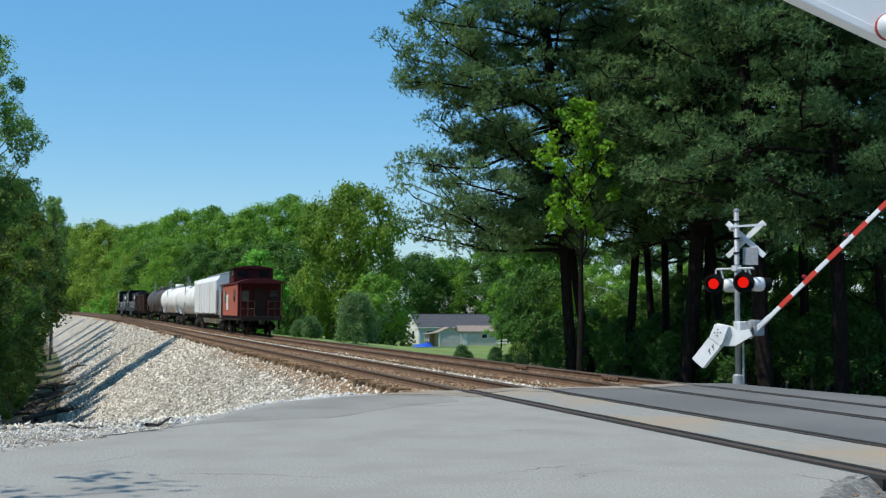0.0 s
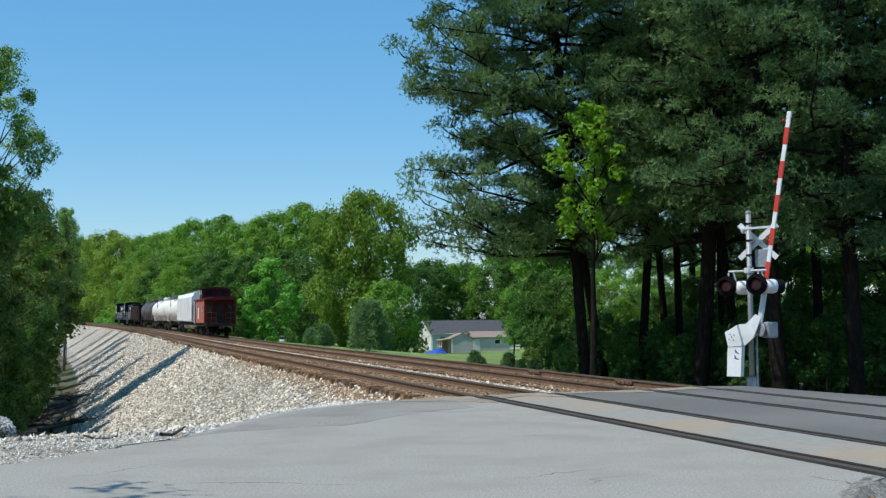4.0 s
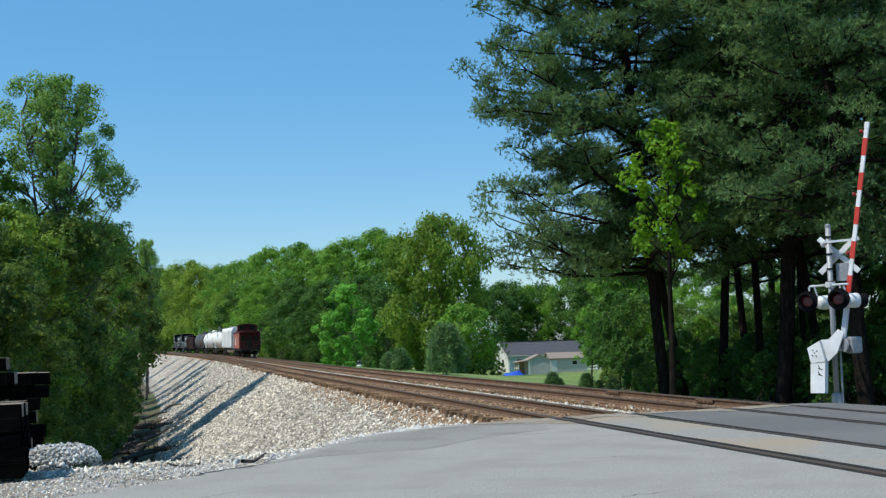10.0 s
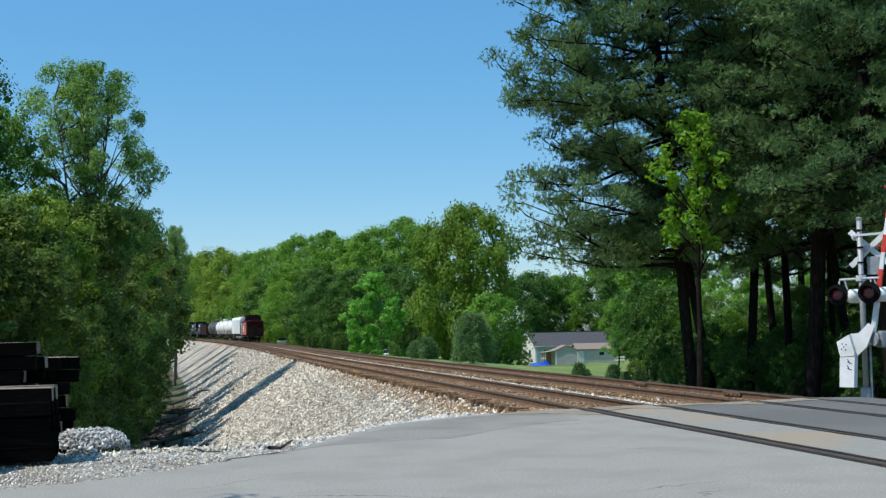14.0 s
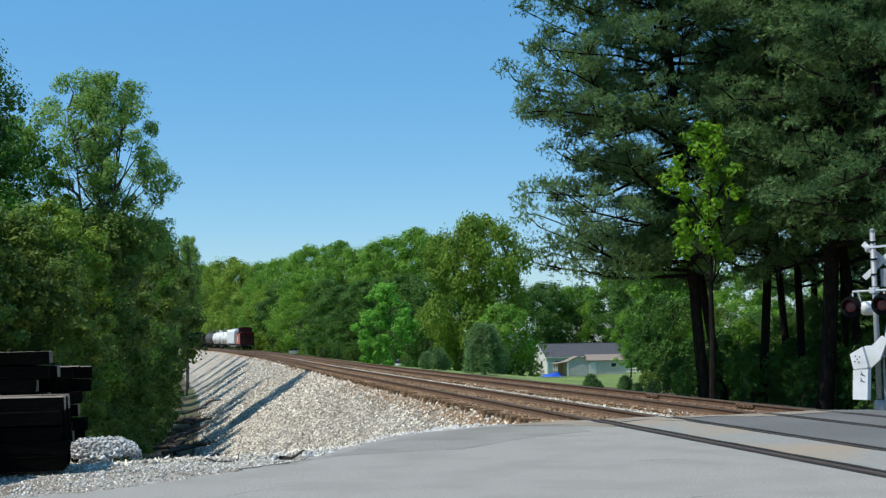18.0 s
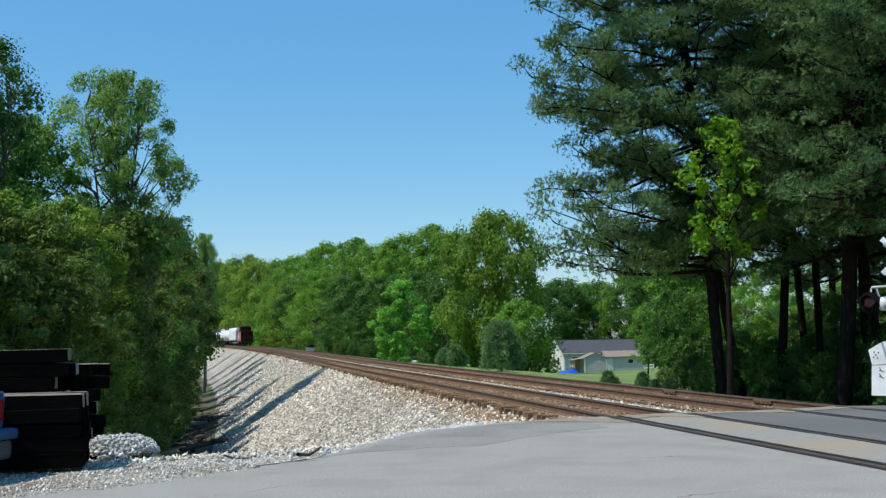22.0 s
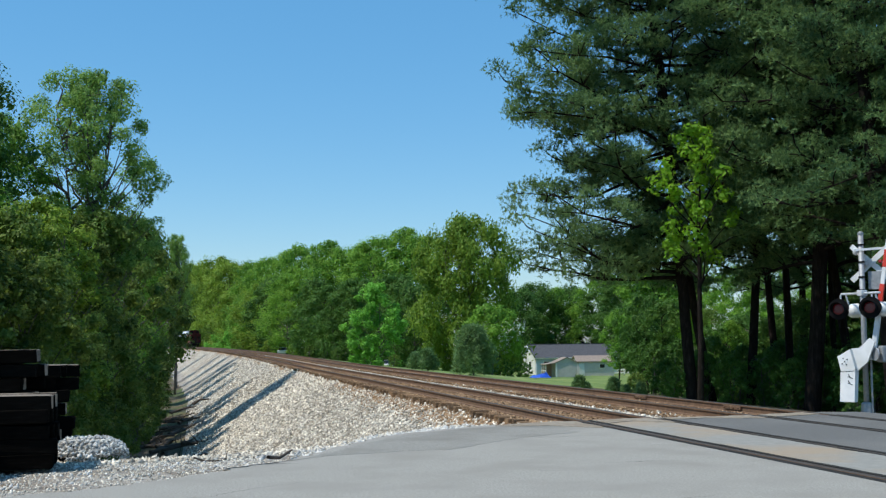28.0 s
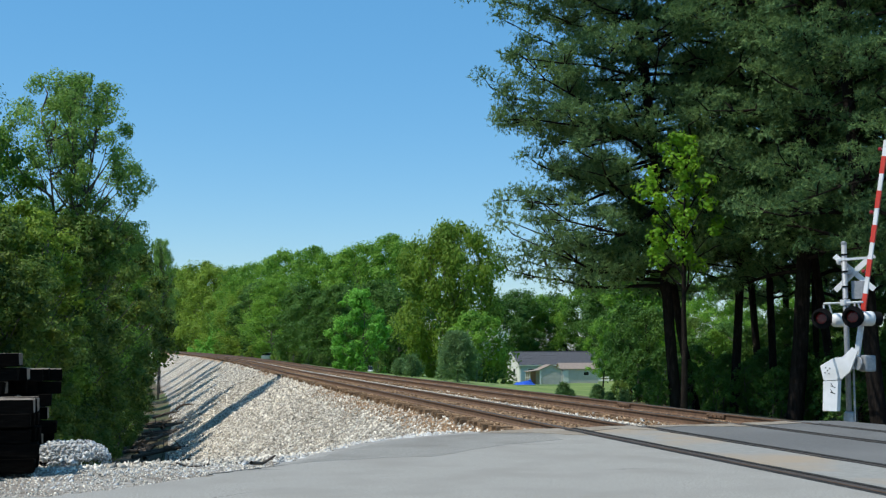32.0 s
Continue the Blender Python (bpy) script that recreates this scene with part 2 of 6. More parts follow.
M["leaf_mid"] = foliage("spring_leaf", (0.0582, 0.1534, 0.019), (0.1164, 0.2645, 0.0296), (0.2116, 0.3861, 0.0476), 0.42)
M["leaf_fresh"] = foliage("fresh_green_leaf", (0.072, 0.228, 0.0264), (0.138, 0.372, 0.042), (0.228, 0.504, 0.072), 0.4)
M["evergreen"] = foliage("evergreen_spray", (0.058, 0.1232, 0.0435), (0.1087, 0.203, 0.0725), (0.174, 0.29, 0.1087), 0.3)
M["leaf_pale"] = foliage("pale_spring_leaf", (0.085, 0.175, 0.035), (0.15, 0.275, 0.06), (0.24, 0.39, 0.09), 0.5)
M["leaf_lime"] = foliage("young_lime_leaf", (0.11, 0.25, 0.012), (0.17, 0.36, 0.02), (0.24, 0.43, 0.035), 0.5)
M["leaf_yellow"] = foliage("yellow_green_leaf", (0.0844, 0.1561, 0.0161), (0.1548, 0.2585, 0.0269), (0.2439, 0.3611, 0.0449), 0.4)
M["leaf_dark"] = foliage("deep_green_leaf", (0.0276, 0.085, 0.0149), (0.0531, 0.1381, 0.0213), (0.0956, 0.1966, 0.0319), 0.35)
M["leaf_olive"] = foliage("olive_leaf", (0.0616, 0.1244, 0.0199), (0.1094, 0.189, 0.0328), (0.1641, 0.2486, 0.0497), 0.45)
M["leaf_thicket"] = foliage("thicket_leaf", (0.0374, 0.0702, 0.0131), (0.0889, 0.1404, 0.0234), (0.1872, 0.2527, 0.0393), 0.42)
M["blossom"] = foliage("white_blossom", (0.45, 0.47, 0.40), (0.6, 0.62, 0.55), (0.75, 0.75, 0.70), 0.3)
M["galv"] = surface("galvanised_steel", [(0.3, (0.24, 0.25, 0.26)), (0.7, (0.36, 0.37, 0.385))], 12, 0.55, 0.3, bump=0.1)
M["alu"] = surface("silver_paint", [(0.3, (0.58, 0.60, 0.62)), (0.7, (0.74, 0.76, 0.78))], 6, 0.45, 0.1, bump=0.08, stain=(0.52, 0.53, 0.53), stain_scale=2)
M["white_steel"] = surface("white_enamel", [(0.3, (0.70, 0.71, 0.72)), (0.7, (0.82, 0.82, 0.82))], 5, 0.5, bump=0.05, stain=(0.62, 0.62, 0.60), stain_scale=2.5)
M["red_band"] = surface("red_reflective", [(0.3, (0.50, 0.035, 0.02)), (0.7, (0.62, 0.05, 0.03))], 6, 0.45, bump=0.05)
M["black_paint"] = surface("black_paint", [(0.3, (0.004, 0.004, 0.0045)), (0.7, (0.010, 0.010, 0.0105))], 6, 0.85, bump=0.1)
M["letter"] = surface("black_marking", [(0.3, (0.02, 0.02, 0.02)), (0.7, (0.04, 0.04, 0.04))], 6, 0.6, bump=0)
M["lens_dark"] = surface("red_lens_unlit", [(0.3, (0.09, 0.004, 0.006)), (0.7, (0.15, 0.006, 0.009))], 20, 0.25, bump=0.1)
M["lens_lit"] = glow("red_lens_lit", (1.0, 0.012, 0.006), 0.62)
# red paint with the shade of the end platform worked into its colour
M["caboose_red"] = surface("shade_deepened_red_paint", [(0.3, (0.055, 0.008, 0.011)), (0.7, (0.09, 0.012, 0.015))], 3, 0.65, bump=0.15, stain=(0.10, 0.018, 0.018), stain_scale=0.6)
M["caboose_orange"] = surface("sun_faded_red_side", [(0.3, (0.35, 0.08, 0.05)), (0.7, (0.44, 0.12, 0.075))], 3, 0.7, bump=0.15, stain=(0.42, 0.13, 0.08), stain_scale=0.5)
M["car_white"] = surface("white_car_paint", [(0.3, (0.70, 0.71, 0.70)), (0.7, (0.83, 0.835, 0.83))], 2, 0.55, bump=0.1, stain=(0.70, 0.69, 0.66), stain_scale=0.5, spread=(1, 1, 0.3))
M["tank_white"] = surface("white_tank_paint", [(0.3, (0.76, 0.76, 0.74)), (0.7, (0.87, 0.87, 0.85))], 2, 0.5, bump=0.05, stain=(0.70, 0.62, 0.50), stain_scale=0.7, spread=(1, 1, 0.3))
M["tank_dark"] = surface("dark_tank_paint", [(0.3, (0.035, 0.03, 0.028)), (0.7, (0.075, 0.062, 0.055))], 2, 0.55, bump=0.1, stain=(0.10, 0.075, 0.06), stain_scale=0.6)
M["hopper_dark"] = surface("brown_car_paint", [(0.3, (0.035, 0.018, 0.015)), (0.7, (0.07, 0.035, 0.028))], 2, 0.6, bump=0.1)
M["loco_black"] = surface("locomotive_black", [(0.3, (0.008, 0.008, 0.009)), (0.7, (0.018, 0.018, 0.02))], 3, 0.5, bump=0.05)
M["truck_steel"] = surface("grimy_steel", [(0.3, (0.018, 0.015, 0.013)), (0.7, (0.05, 0.04, 0.034))], 5, 0.7, 0.2, bump=0.2)
M["yellow_paint"] = surface("yellow_paint", [(0.3, (0.12, 0.055, 0.018)), (0.7, (0.19, 0.09, 0.025))], 5, 0.5, bump=0)
M["glass_dark"] = surface("dark_window", [(0.3, (0.012, 0.014, 0.016)), (0.7, (0.025, 0.028, 0.03))], 3, 0.08, bump=0)
# the house front's bluish shade, given as the siding's colour
M["siding_blue"] = surface("shade_blue_siding", [(0.3, (0.36, 0.45, 0.50)), (0.7, (0.45, 0.54, 0.58))], 2, 0.6, bump=0.05)
M["siding_white"] = surface("white_siding", [(0.3, (0.64, 0.64, 0.60)), (0.7, (0.76, 0.76, 0.72))], 2, 0.6, bump=0.05)
M["shed_grey"] = surface("pale_grey_siding", [(0.3, (0.44, 0.425, 0.40)), (0.7, (0.54, 0.52, 0.49))], 2, 0.6, bump=0.05)
M["brick"] = surface("tan_brick", [(0.3, (0.42, 0.26, 0.19)), (0.7, (0.55, 0.36, 0.27))], 6, 0.9, bump=0.2)
M["shingle"] = surface("grey_shingle", [(0.3, (0.055, 0.055, 0.062)), (0.7, (0.10, 0.10, 0.11))], 4, 0.95, bump=0.4)
M["shingle_tan"] = surface("tan_shingle", [(0.3, (0.22, 0.17, 0.14)), (0.7, (0.32, 0.26, 0.215))], 4, 0.95, bump=0.4)
M["tarp"] = surface("blue_tarp", [(0.3, (0.015, 0.06, 0.45)), (0.7, (0.03, 0.12, 0.62))], 2, 0.4, bump=0.4)
M["truck_blue"] = surface("blue_car_paint", [(0.3, (0.012, 0.05, 0.13)), (0.7, (0.022, 0.08, 0.19))], 2, 0.45, 0.0, bump=0.02)
M["grey_plastic"] = surface("grey_bumper", [(0.3, (0.04, 0.044, 0.046)), (0.7, (0.08, 0.085, 0.088))], 3, 0.5, bump=0.05)
M["tail_red"] = surface("red_tail_lens", [(0.3, (0.20, 0.01, 0.012)), (0.7, (0.32, 0.02, 0.02))], 8, 0.2, bump=0)
M["tyre"] = surface("tyre_rubber", [(0.3, (0.012, 0.012, 0.012)), (0.7, (0.028, 0.028, 0.028))], 8, 0.85, bump=0.2)
M["branch_dead"] = surface("dead_branch", [(0.3, (0.05, 0.035, 0.025)), (0.7, (0.13, 0.10, 0.075))], 6, 0.95, bump=0.4)


# ---- mesh helpers ----
def mesh_from(name, verts, faces, mats, index=None):
    me = bpy.data.meshes.new(name)
    me.from_pydata([tuple(v) for v in verts], [], [tuple(f) for f in faces])
    for m in mats if isinstance(mats, (list, tuple)) else [mats]:
        me.materials.append(m)
    if index is not None:
        me.polygons.foreach_set("material_index", np.asarray(index, dtype=np.int32))
    me.update()
    return me


def quick_mesh(name, co, tris, mat):
    """A triangle mesh from arrays, for leaves and stones."""
    me = bpy.data.meshes.new(name)
    co, tris = np.ascontiguousarray(co, dtype=np.float32), np.ascontiguousarray(tris, dtype=np.int32)
    me.vertices.add(len(co))
    me.vertices.foreach_set("co", co.ravel())
    me.loops.add(tris.size)
    me.loops.foreach_set("vertex_index", tris.ravel())
    me.polygons.add(len(tris))
    me.polygons.foreach_set("loop_start", np.arange(0, tris.size, 3, dtype=np.int32))
    me.materials.append(mat)
    me.update(calc_edges=True)
    me.validate()
    return me


def thing(name, label, category, at=(0, 0, 0), rz=0.0, group="", kind=""):
    ob = new(name)
    ob.empty_display_size = 0.2
    ob.matrix_basis = pose(*at, 0, 0, rz)
    return tagged(ob, label, category, group, kind)


def part(name, bm, material, parent, label="", smooth=False):
    """Links a bmesh as one mesh object under a thing or a part."""
    me = bpy.data.meshes.new(name)
    bm.to_mesh(me)
    bm.free()
    me.materials.append(material)
    if smooth:
        for p in me.polygons:
            p.use_smooth = True
    ob = new(name, me)
    ob.parent = parent
    if label:
        ob["label"] = label
    return ob


def part_data(name, me, parent, label="", m=None):
    ob = new(name, me)
    ob.parent = parent
    if m is not None:
        ob.matrix_basis = m
    if label:
        ob["label"] = label
    return ob


def add_box(bm, size, at=(0, 0, 0), turn=None, bevel=0.0):
    m = Matrix.Translation(at) @ (turn if turn is not None else Matrix()) @ Matrix.Diagonal((*size, 1))
    g = bmesh.ops.create_cube(bm, size=1, matrix=m)
    if bevel:
        es = list({e for v in g["verts"] for e in v.link_edges})
        bmesh.ops.bevel(bm, geom=es, offset=bevel, segments=2, affect="EDGES", profile=0.6)
    return bm


def box(size, at=(0, 0, 0), turn=None, bevel=0.0):
    return add_box(bmesh.new(), size, at, turn, bevel)


def add_tube(bm, p, q, r1, r2=None, n=12):
    p, q = Vector(p), Vector(q)
    d = q - p
    m = Matrix.Translation((p + q) / 2) @ d.to_track_quat("Z", "Y").to_matrix().to_4x4()
    bmesh.ops.create_cone(bm, cap_ends=True, segments=n, radius1=r1, radius2=r1 if r2 is None else r2, depth=d.length, matrix=m)
    return bm


def tube(p, q, r1, r2=None, n=12):
    return add_tube(bmesh.new(), p, q, r1, r2, n)


def lathe(profile, n=24, axis="Z"):
    """A solid of revolution from (radius, height) pairs."""
    bm = bmesh.new()
    rings = []
    for r, h in profile:
        rings.append([bm.verts.new((r * math.cos(2 * math.pi * k / n), r * math.sin(2 * math.pi * k / n), h)) for k in range(n)])
    for a, b in zip(rings, rings[1:]):
        for k in range(n):
            bm.faces.new((a[k], a[(k + 1) % n], b[(k + 1) % n], b[k]))
    bm.faces.new(list(reversed(rings[0])))
    bm.faces.new(rings[-1])
    if axis == "Y":
        bmesh.ops.transform(bm, matrix=pose(0, 0, 0, -90), verts=bm.verts)
    if axis == "X":
        bmesh.ops.transform(bm, matrix=pose(0, 0, 0, 0, 90), verts=bm.verts)
    bmesh.ops.recalc_face_normals(bm, faces=bm.faces)
    return bm


def prism(outline, depth, axis="Y"):
    """An outline in (u, v) pushed through depth, centred: along y (u = x, v = z) or along x (u = y, v = z) or z (u = x, v = y)."""
    bm = bmesh.new()
    put = {"Y": lambda u, v, w: (u, w, v), "X": lambda u, v, w: (w, u, v), "Z": lambda u, v, w: (u, v, w)}[axis]
    a = [bm.verts.new(put(u, v, -depth / 2)) for u, v in outline]
    b = [bm.verts.new(put(u, v, depth / 2)) for u, v in outline]
    bm.faces.new(a)
    bm.faces.new(list(reversed(b)))
    for k in range(len(a)):
        j = (k + 1) % len(a)
        bm.faces.new((a[j], a[k], b[k], b[j]))
    bmesh.ops.recalc_face_normals(bm, faces=bm.faces)
    return bm


# ---- the lie of the land ----
for name, level in (("creosote", 0.02), ("loco_black", 0.15), ("truck_steel", 0.1), ("black_paint", 0.1), ("caboose_red", 0.2), ("bark_pine", 0.1), ("hopper_dark", 0.15), ("rubber", 0.1)):
    M[name].node_tree.nodes["Principled BSDF"].inputs["Specular IOR Level"].default_value = level

TRACK_NEAR, TRACK_FAR, GAUGE = 7.945, 11.665, 1.505


def bend(y):
    """Sideways shift of the tracks, which curve gently to the left far off."""
    y = np.asarray(y, dtype=float)
    return -np.where(y > 100, np.where(y > 440, 24.7 + (y - 440) * 0.1453, (y - 100) ** 2 / 4680), 0.0)


def rise(y):
    y = np.asarray(y, dtype=float)
    return 0.0068 * 15 * np.logaddexp(0, (np.minimum(y, 600) - 105) / 15)


def step(a, b, v):
    k = np.clip((np.asarray(v, dtype=float) - a) / (b - a), 0, 1)  # a > b gives a falling step
    return k * k * (3 - 2 * k)


# edge of the flat ground round the camera: from the left, past the rock pile, to the near track
LIP = [(-60, 12.5), (-14, 14.6), (-6, 16.2), (-1.4, 17.1), (0.2, 17.2), (1.4, 17.9), (2.5, 19.4), (3.8, 21.2), (6.0, 22.6), (9, 23.0)]
SLOPE = 0.66
VALLEY = -5.8


def ground(x, y):
    x, y = np.asarray(x, dtype=float), np.asarray(y, dtype=float)
    u = x - bend(y)
    lip = np.interp(x, [p[0] for p in LIP], [p[1] for p in LIP])
    flat = -0.06 - np.clip(y - lip, 0, None) * 0.75
    foot, bank = VALLEY + rise(y) + np.clip(-u - 14, 0, 60) * 0.02, -0.27 + rise(y) - np.clip(6.75 - u, 0, None) * SLOPE
    left = np.maximum(bank, foot + 0.45 * np.logaddexp(0, np.clip((bank - foot) / 0.45, -30, 30)) * step(-1.0, -3.0, bank))
    left = np.where(u < 6.75, np.maximum(left, flat), -0.25 + rise(y) + 0.055 * (step(6.75, 6.95, u) * step(9.3, 9.1, u) + step(10.3, 10.5, u) * step(13.2, 13.0, u)))
    right = -0.24 + rise(y) * np.clip(1 - (u - 14) / 30, 0, 1) - 0.35 * step(13.4, 15.0, u) - (1.7 - 0.55 * step(55, 95, y) + 1.45 * np.clip((y - 95) / 69, 0, 1)) * step(15.5, 34, u)
    z = np.where(u < 13.3, left, right)
    return z + np.where(np.abs(u - 9.8) < 3.5, 0, 0.03 * np.sin(x * 1.7 + 0.6 * y) * np.sin(y * 1.3 - 0.4 * x))


xs = np.concatenate([[-1800, -900, -450, -220, -130], np.arange(-90, -20, 3.0), np.arange(-20, 22, 0.4), np.arange(22, 70, 2.0), [80, 110, 160, 260, 450, 900, 1800]])
ys = np.concatenate([[-1800, -700, -300, -120, -60, -30], np.arange(-16, 60, 0.6), np.arange(60, 200, 1.5), np.arange(200, 460, 6.0), [480, 560, 700, 950, 1500, 2500]])
gx, gy = np.meshgrid(xs, ys)
gz = ground(gx, gy)
nx, ny = len(xs), len(ys)
verts = np.stack([gx.ravel(), gy.ravel(), gz.ravel()], 1)
ii = np.arange((ny - 1) * (nx - 1))
r0, c0 = ii // (nx - 1), ii % (nx - 1)
quads = np.stack([r0 * nx + c0, r0 * nx + c0 + 1, (r0 + 1) * nx + c0 + 1, (r0 + 1) * nx + c0], 1)
cx, cy = verts[quads, 0].mean(1), verts[quads, 1].mean(1)
cu, cz = cx - bend(cy), verts[quads, 2].mean(1)
zone = np.full(len(quads), 3)
zone[(cu > 13.6) & (cx > 13) & (cy > 26) & (cu < 75) & (cy < 330)] = 4
zone[(cu > 17.0) & (cy < 62)] = 3
zone[(cu > -3.0) & (cu < 14.2)] = 0
zone[(cu > -3.0) & (cu < 6) & (cz < VALLEY + rise(cy) + 1.15)] = 2
zone[(cu > -3.0) & (cu < 6) & (cz < VALLEY + rise(cy) + 0.45)] = 3
zone[(np.abs(cu - TRACK_NEAR) < 1.55) | (np.abs(cu - TRACK_FAR) < 1.45)] = 1
zone[(cy < np.interp(cx, [p[0] for p in LIP], [p[1] for p in LIP]) + 0.4) & (cu < 6.4) & (cx > -60)] = 2
land = new("ground", mesh_from("ground", verts, quads, [M["ballast"], M["trackbed"], M["gravel"], M["forest_floor"], M["lawn"]], zone))
for p in land.data.polygons:
    p.use_smooth = True
tagged(land, "ground with pale ballast bank, gravel, leaf litter and lawn", "ground", kind="structure")

# asphalt: the old apron under the camera, the strip between the near rails, the newer road over the far track
# (outline from the far left round by the tracks)
APRON = [(-40, 8.6), (-14, 10.6), (-6, 11.4), (-1.9, 12.75), (-0.9, 13.45), (-0.2, 14.2), (0.55, 15.1), (1.2, 16.0), (1.7, 17.1), (2.25, 18.2), (2.8, 19.35), (3.4, 20.15), (4.6, 21.2),
         (5.9, 21.9), (6.96, 22.15), (6.96, 9.5), (6.6, 9.25), (6.1, 8.75), (5.75, 8.3), (5.6, 7.0), (5.2, 4.0), (5.2, -16), (-40, -16)]


def slab(name, outline, material, label, top=0.0, thick=0.12, waver=0.0, seed=1):
    if waver:
        rng = random.Random(seed)
        out = []
        for a, b in zip(outline, outline[1:] + outline[:1]):
            n = max(1, int(math.dist(a, b) / 0.35))
            ph = rng.uniform(0, 50)
            for j in range(n):
                f = j / n
                w = waver * (math.sin(ph + f * n * 0.8) + 0.7 * math.sin(2 * ph + f * n * 2.1)) * (0 if j == 0 else 1)
                nx_, ny_ = (b[1] - a[1]) / math.dist(a, b), (a[0] - b[0]) / math.dist(a, b)
                out.append((a[0] + (b[0] - a[0]) * f + nx_ * w, a[1] + (b[1] - a[1]) * f + ny_ * w))
        outline = out
    bm = prism(outline, thick, "Z")
    bmesh.ops.translate(bm, vec=(0, 0, top - thick / 2), verts=bm.verts)
    me = bpy.data.meshes.new(name)
    bm.to_mesh(me)
    bm.free()
    me.materials.append(material)
    return tagged(new(name, me), label, "road", kind="structure")


def ragged(outline, keep, amount=0.09, pieces=6):
    """Breaks the edges whose index is in keep into short uneven bits."""
    rng = random.Random(4)
    out = []
    for k, a in enumerate(outline):
        b = outline[(k + 1) % len(outline)]
        out.append(a)
        if k in keep:
            for j in range(1, pieces):
                f = j / pieces
                out.append((a[0] + (b[0] - a[0]) * f + rng.uniform(-amount, amount), a[1] + (b[1] - a[1]) * f + rng.uniform(-amount, amount)))
    return out


slab("road_apron", ragged(APRON, set(range(1, 14))), M["asphalt_old"], "old cracked light grey asphalt apron")
edge_pts = [(6.94, 9.52), (6.6, 9.25), (6.1, 8.75), (5.75, 8.3), (5.6, 7.0), (5.2, 4.0)]
erng = random.Random(12)
skirt, strips = bmesh.new(), []
for (ax, ay), (bx, by) in zip(edge_pts, edge_pts[1:]):
    n = max(2, int(math.dist((ax, ay), (bx, by)) / 0.12))
    ox, oy = (ay - by) / math.dist((ax, ay), (bx, by)), (bx - ax) / math.dist((ax, ay), (bx, by))
    for j in range(n):
        f = j / n
        x, y = ax + (bx - ax) * f, ay + (by - ay) * f
        strips.append([skirt.verts.new((x + ox * w + erng.uniform(-0.03, 0.03), y + oy * w + erng.uniform(-0.03, 0.03), z + erng.uniform(-0.006, 0.012))) for w, z in ((-0.18, -0.03), (-0.09, 0.006), (0.02, 0.0), (0.14, -0.06), (0.42, -0.26))])
for a, b in zip(strips, strips[1:]):
    for j in range(4):
        skirt.faces.new((a[j], a[j + 1], b[j + 1], b[j]))
bmesh.ops.recalc_face_normals(skirt, faces=skirt.faces)
me = bpy.data.meshes.new("broken_edge")
skirt.to_mesh(me)
skirt.free()
me.materials.append(M["asphalt_crumbled"])
tagged(new("broken_edge", me), "crumbling dark asphalt edge with loose grit", "road", kind="structure")
slab("road_between_rails", [(7.35, 9.5), (8.60, 9.0), (8.60, 22.6), (8.0, 22.5), (7.35, 22.3)], M["panel"], "light asphalt strip between the near rails with rust stains", waver=0.014, seed=2)
slab("road_middle", [(8.86, 8.8), (10.80, 8.4), (10.80, 22.75), (9.9, 22.5), (8.86, 22.55)], M["asphalt_new"], "dark grey asphalt between the two tracks", waver=0.02, seed=3)
slab("road_far_panel", [(11.07, 8.4), (12.28, 8.2), (12.28, 23.2), (11.07, 22.8)], M["asphalt_new"], "dark grey asphalt strip between the far rails", waver=0.018, seed=4)
for x0, x1, nm in ((6.965, 7.125, "dark worn filler along the rail"), (7.26, 7.345, "dark worn filler along the rail"), (8.60, 8.645, "dark joint along the rail"), (8.76, 8.86, "dark joint along the rail"),
                   (10.80, 10.86, "dark joint along the rail"), (10.97, 11.07, "dark joint along the rail"), (12.28, 12.37, "dark joint along the rail"), (12.47, 12.52, "dark joint along the rail")):
    slab("rail_filler", [(x0, 9.3), (x1, 9.3), (x1, 22.3), (x0, 22.2)], M["rubber"], nm, 0.006 if x1 - x0 < 0.12 else -0.006, waver=0.009, seed=int(x0 * 100))
slab("road_patch", ragged([(0.3, 15.0), (1.7, 16.3), (2.8, 16.75), (3.4, 16.7), (5.0, 18.6), (6.2, 19.4), (6.3, 21.6), (4.6, 20.9), (3.5, 19.9), (2.9, 19.1), (2.3, 17.9), (1.8, 16.9), (1.2, 15.8)], set(range(13)), 0.05, 4),
     M["asphalt_patch"], "darker patched strip of asphalt along the bank", 0.0025, 0.02)
for k, pts in enumerate([[(7.36, 21.3), (8.0, 21.75), (8.58, 21.1), (8.58, 22.58), (7.36, 22.28)], [(8.9, 22.0), (9.7, 22.15), (10.7, 21.7), (10.76, 22.7), (9.9, 22.48), (8.9, 22.52)], [(11.1, 22.1), (12.2, 22.4), (12.25, 23.15), (11.1, 22.78)],
                         [(5.2, 21.3), (6.3, 20.9), (6.9, 20.2), (6.93, 22.1), (5.9, 21.85)]]):
    slab("dirt_drift", ragged(pts, set(range(5)), 0.07, 5), M["trackbed_dust"], "thin rust-brown dirt washed over the asphalt end", 0.011, 0.02)
road_bm = bmesh.new()
prof = [(12.5, 0.0), (13.6, -0.02), (16, -0.24), (22, -0.82), (34, -1.85), (60, -1.86), (140, -1.86)]
rows_ = []
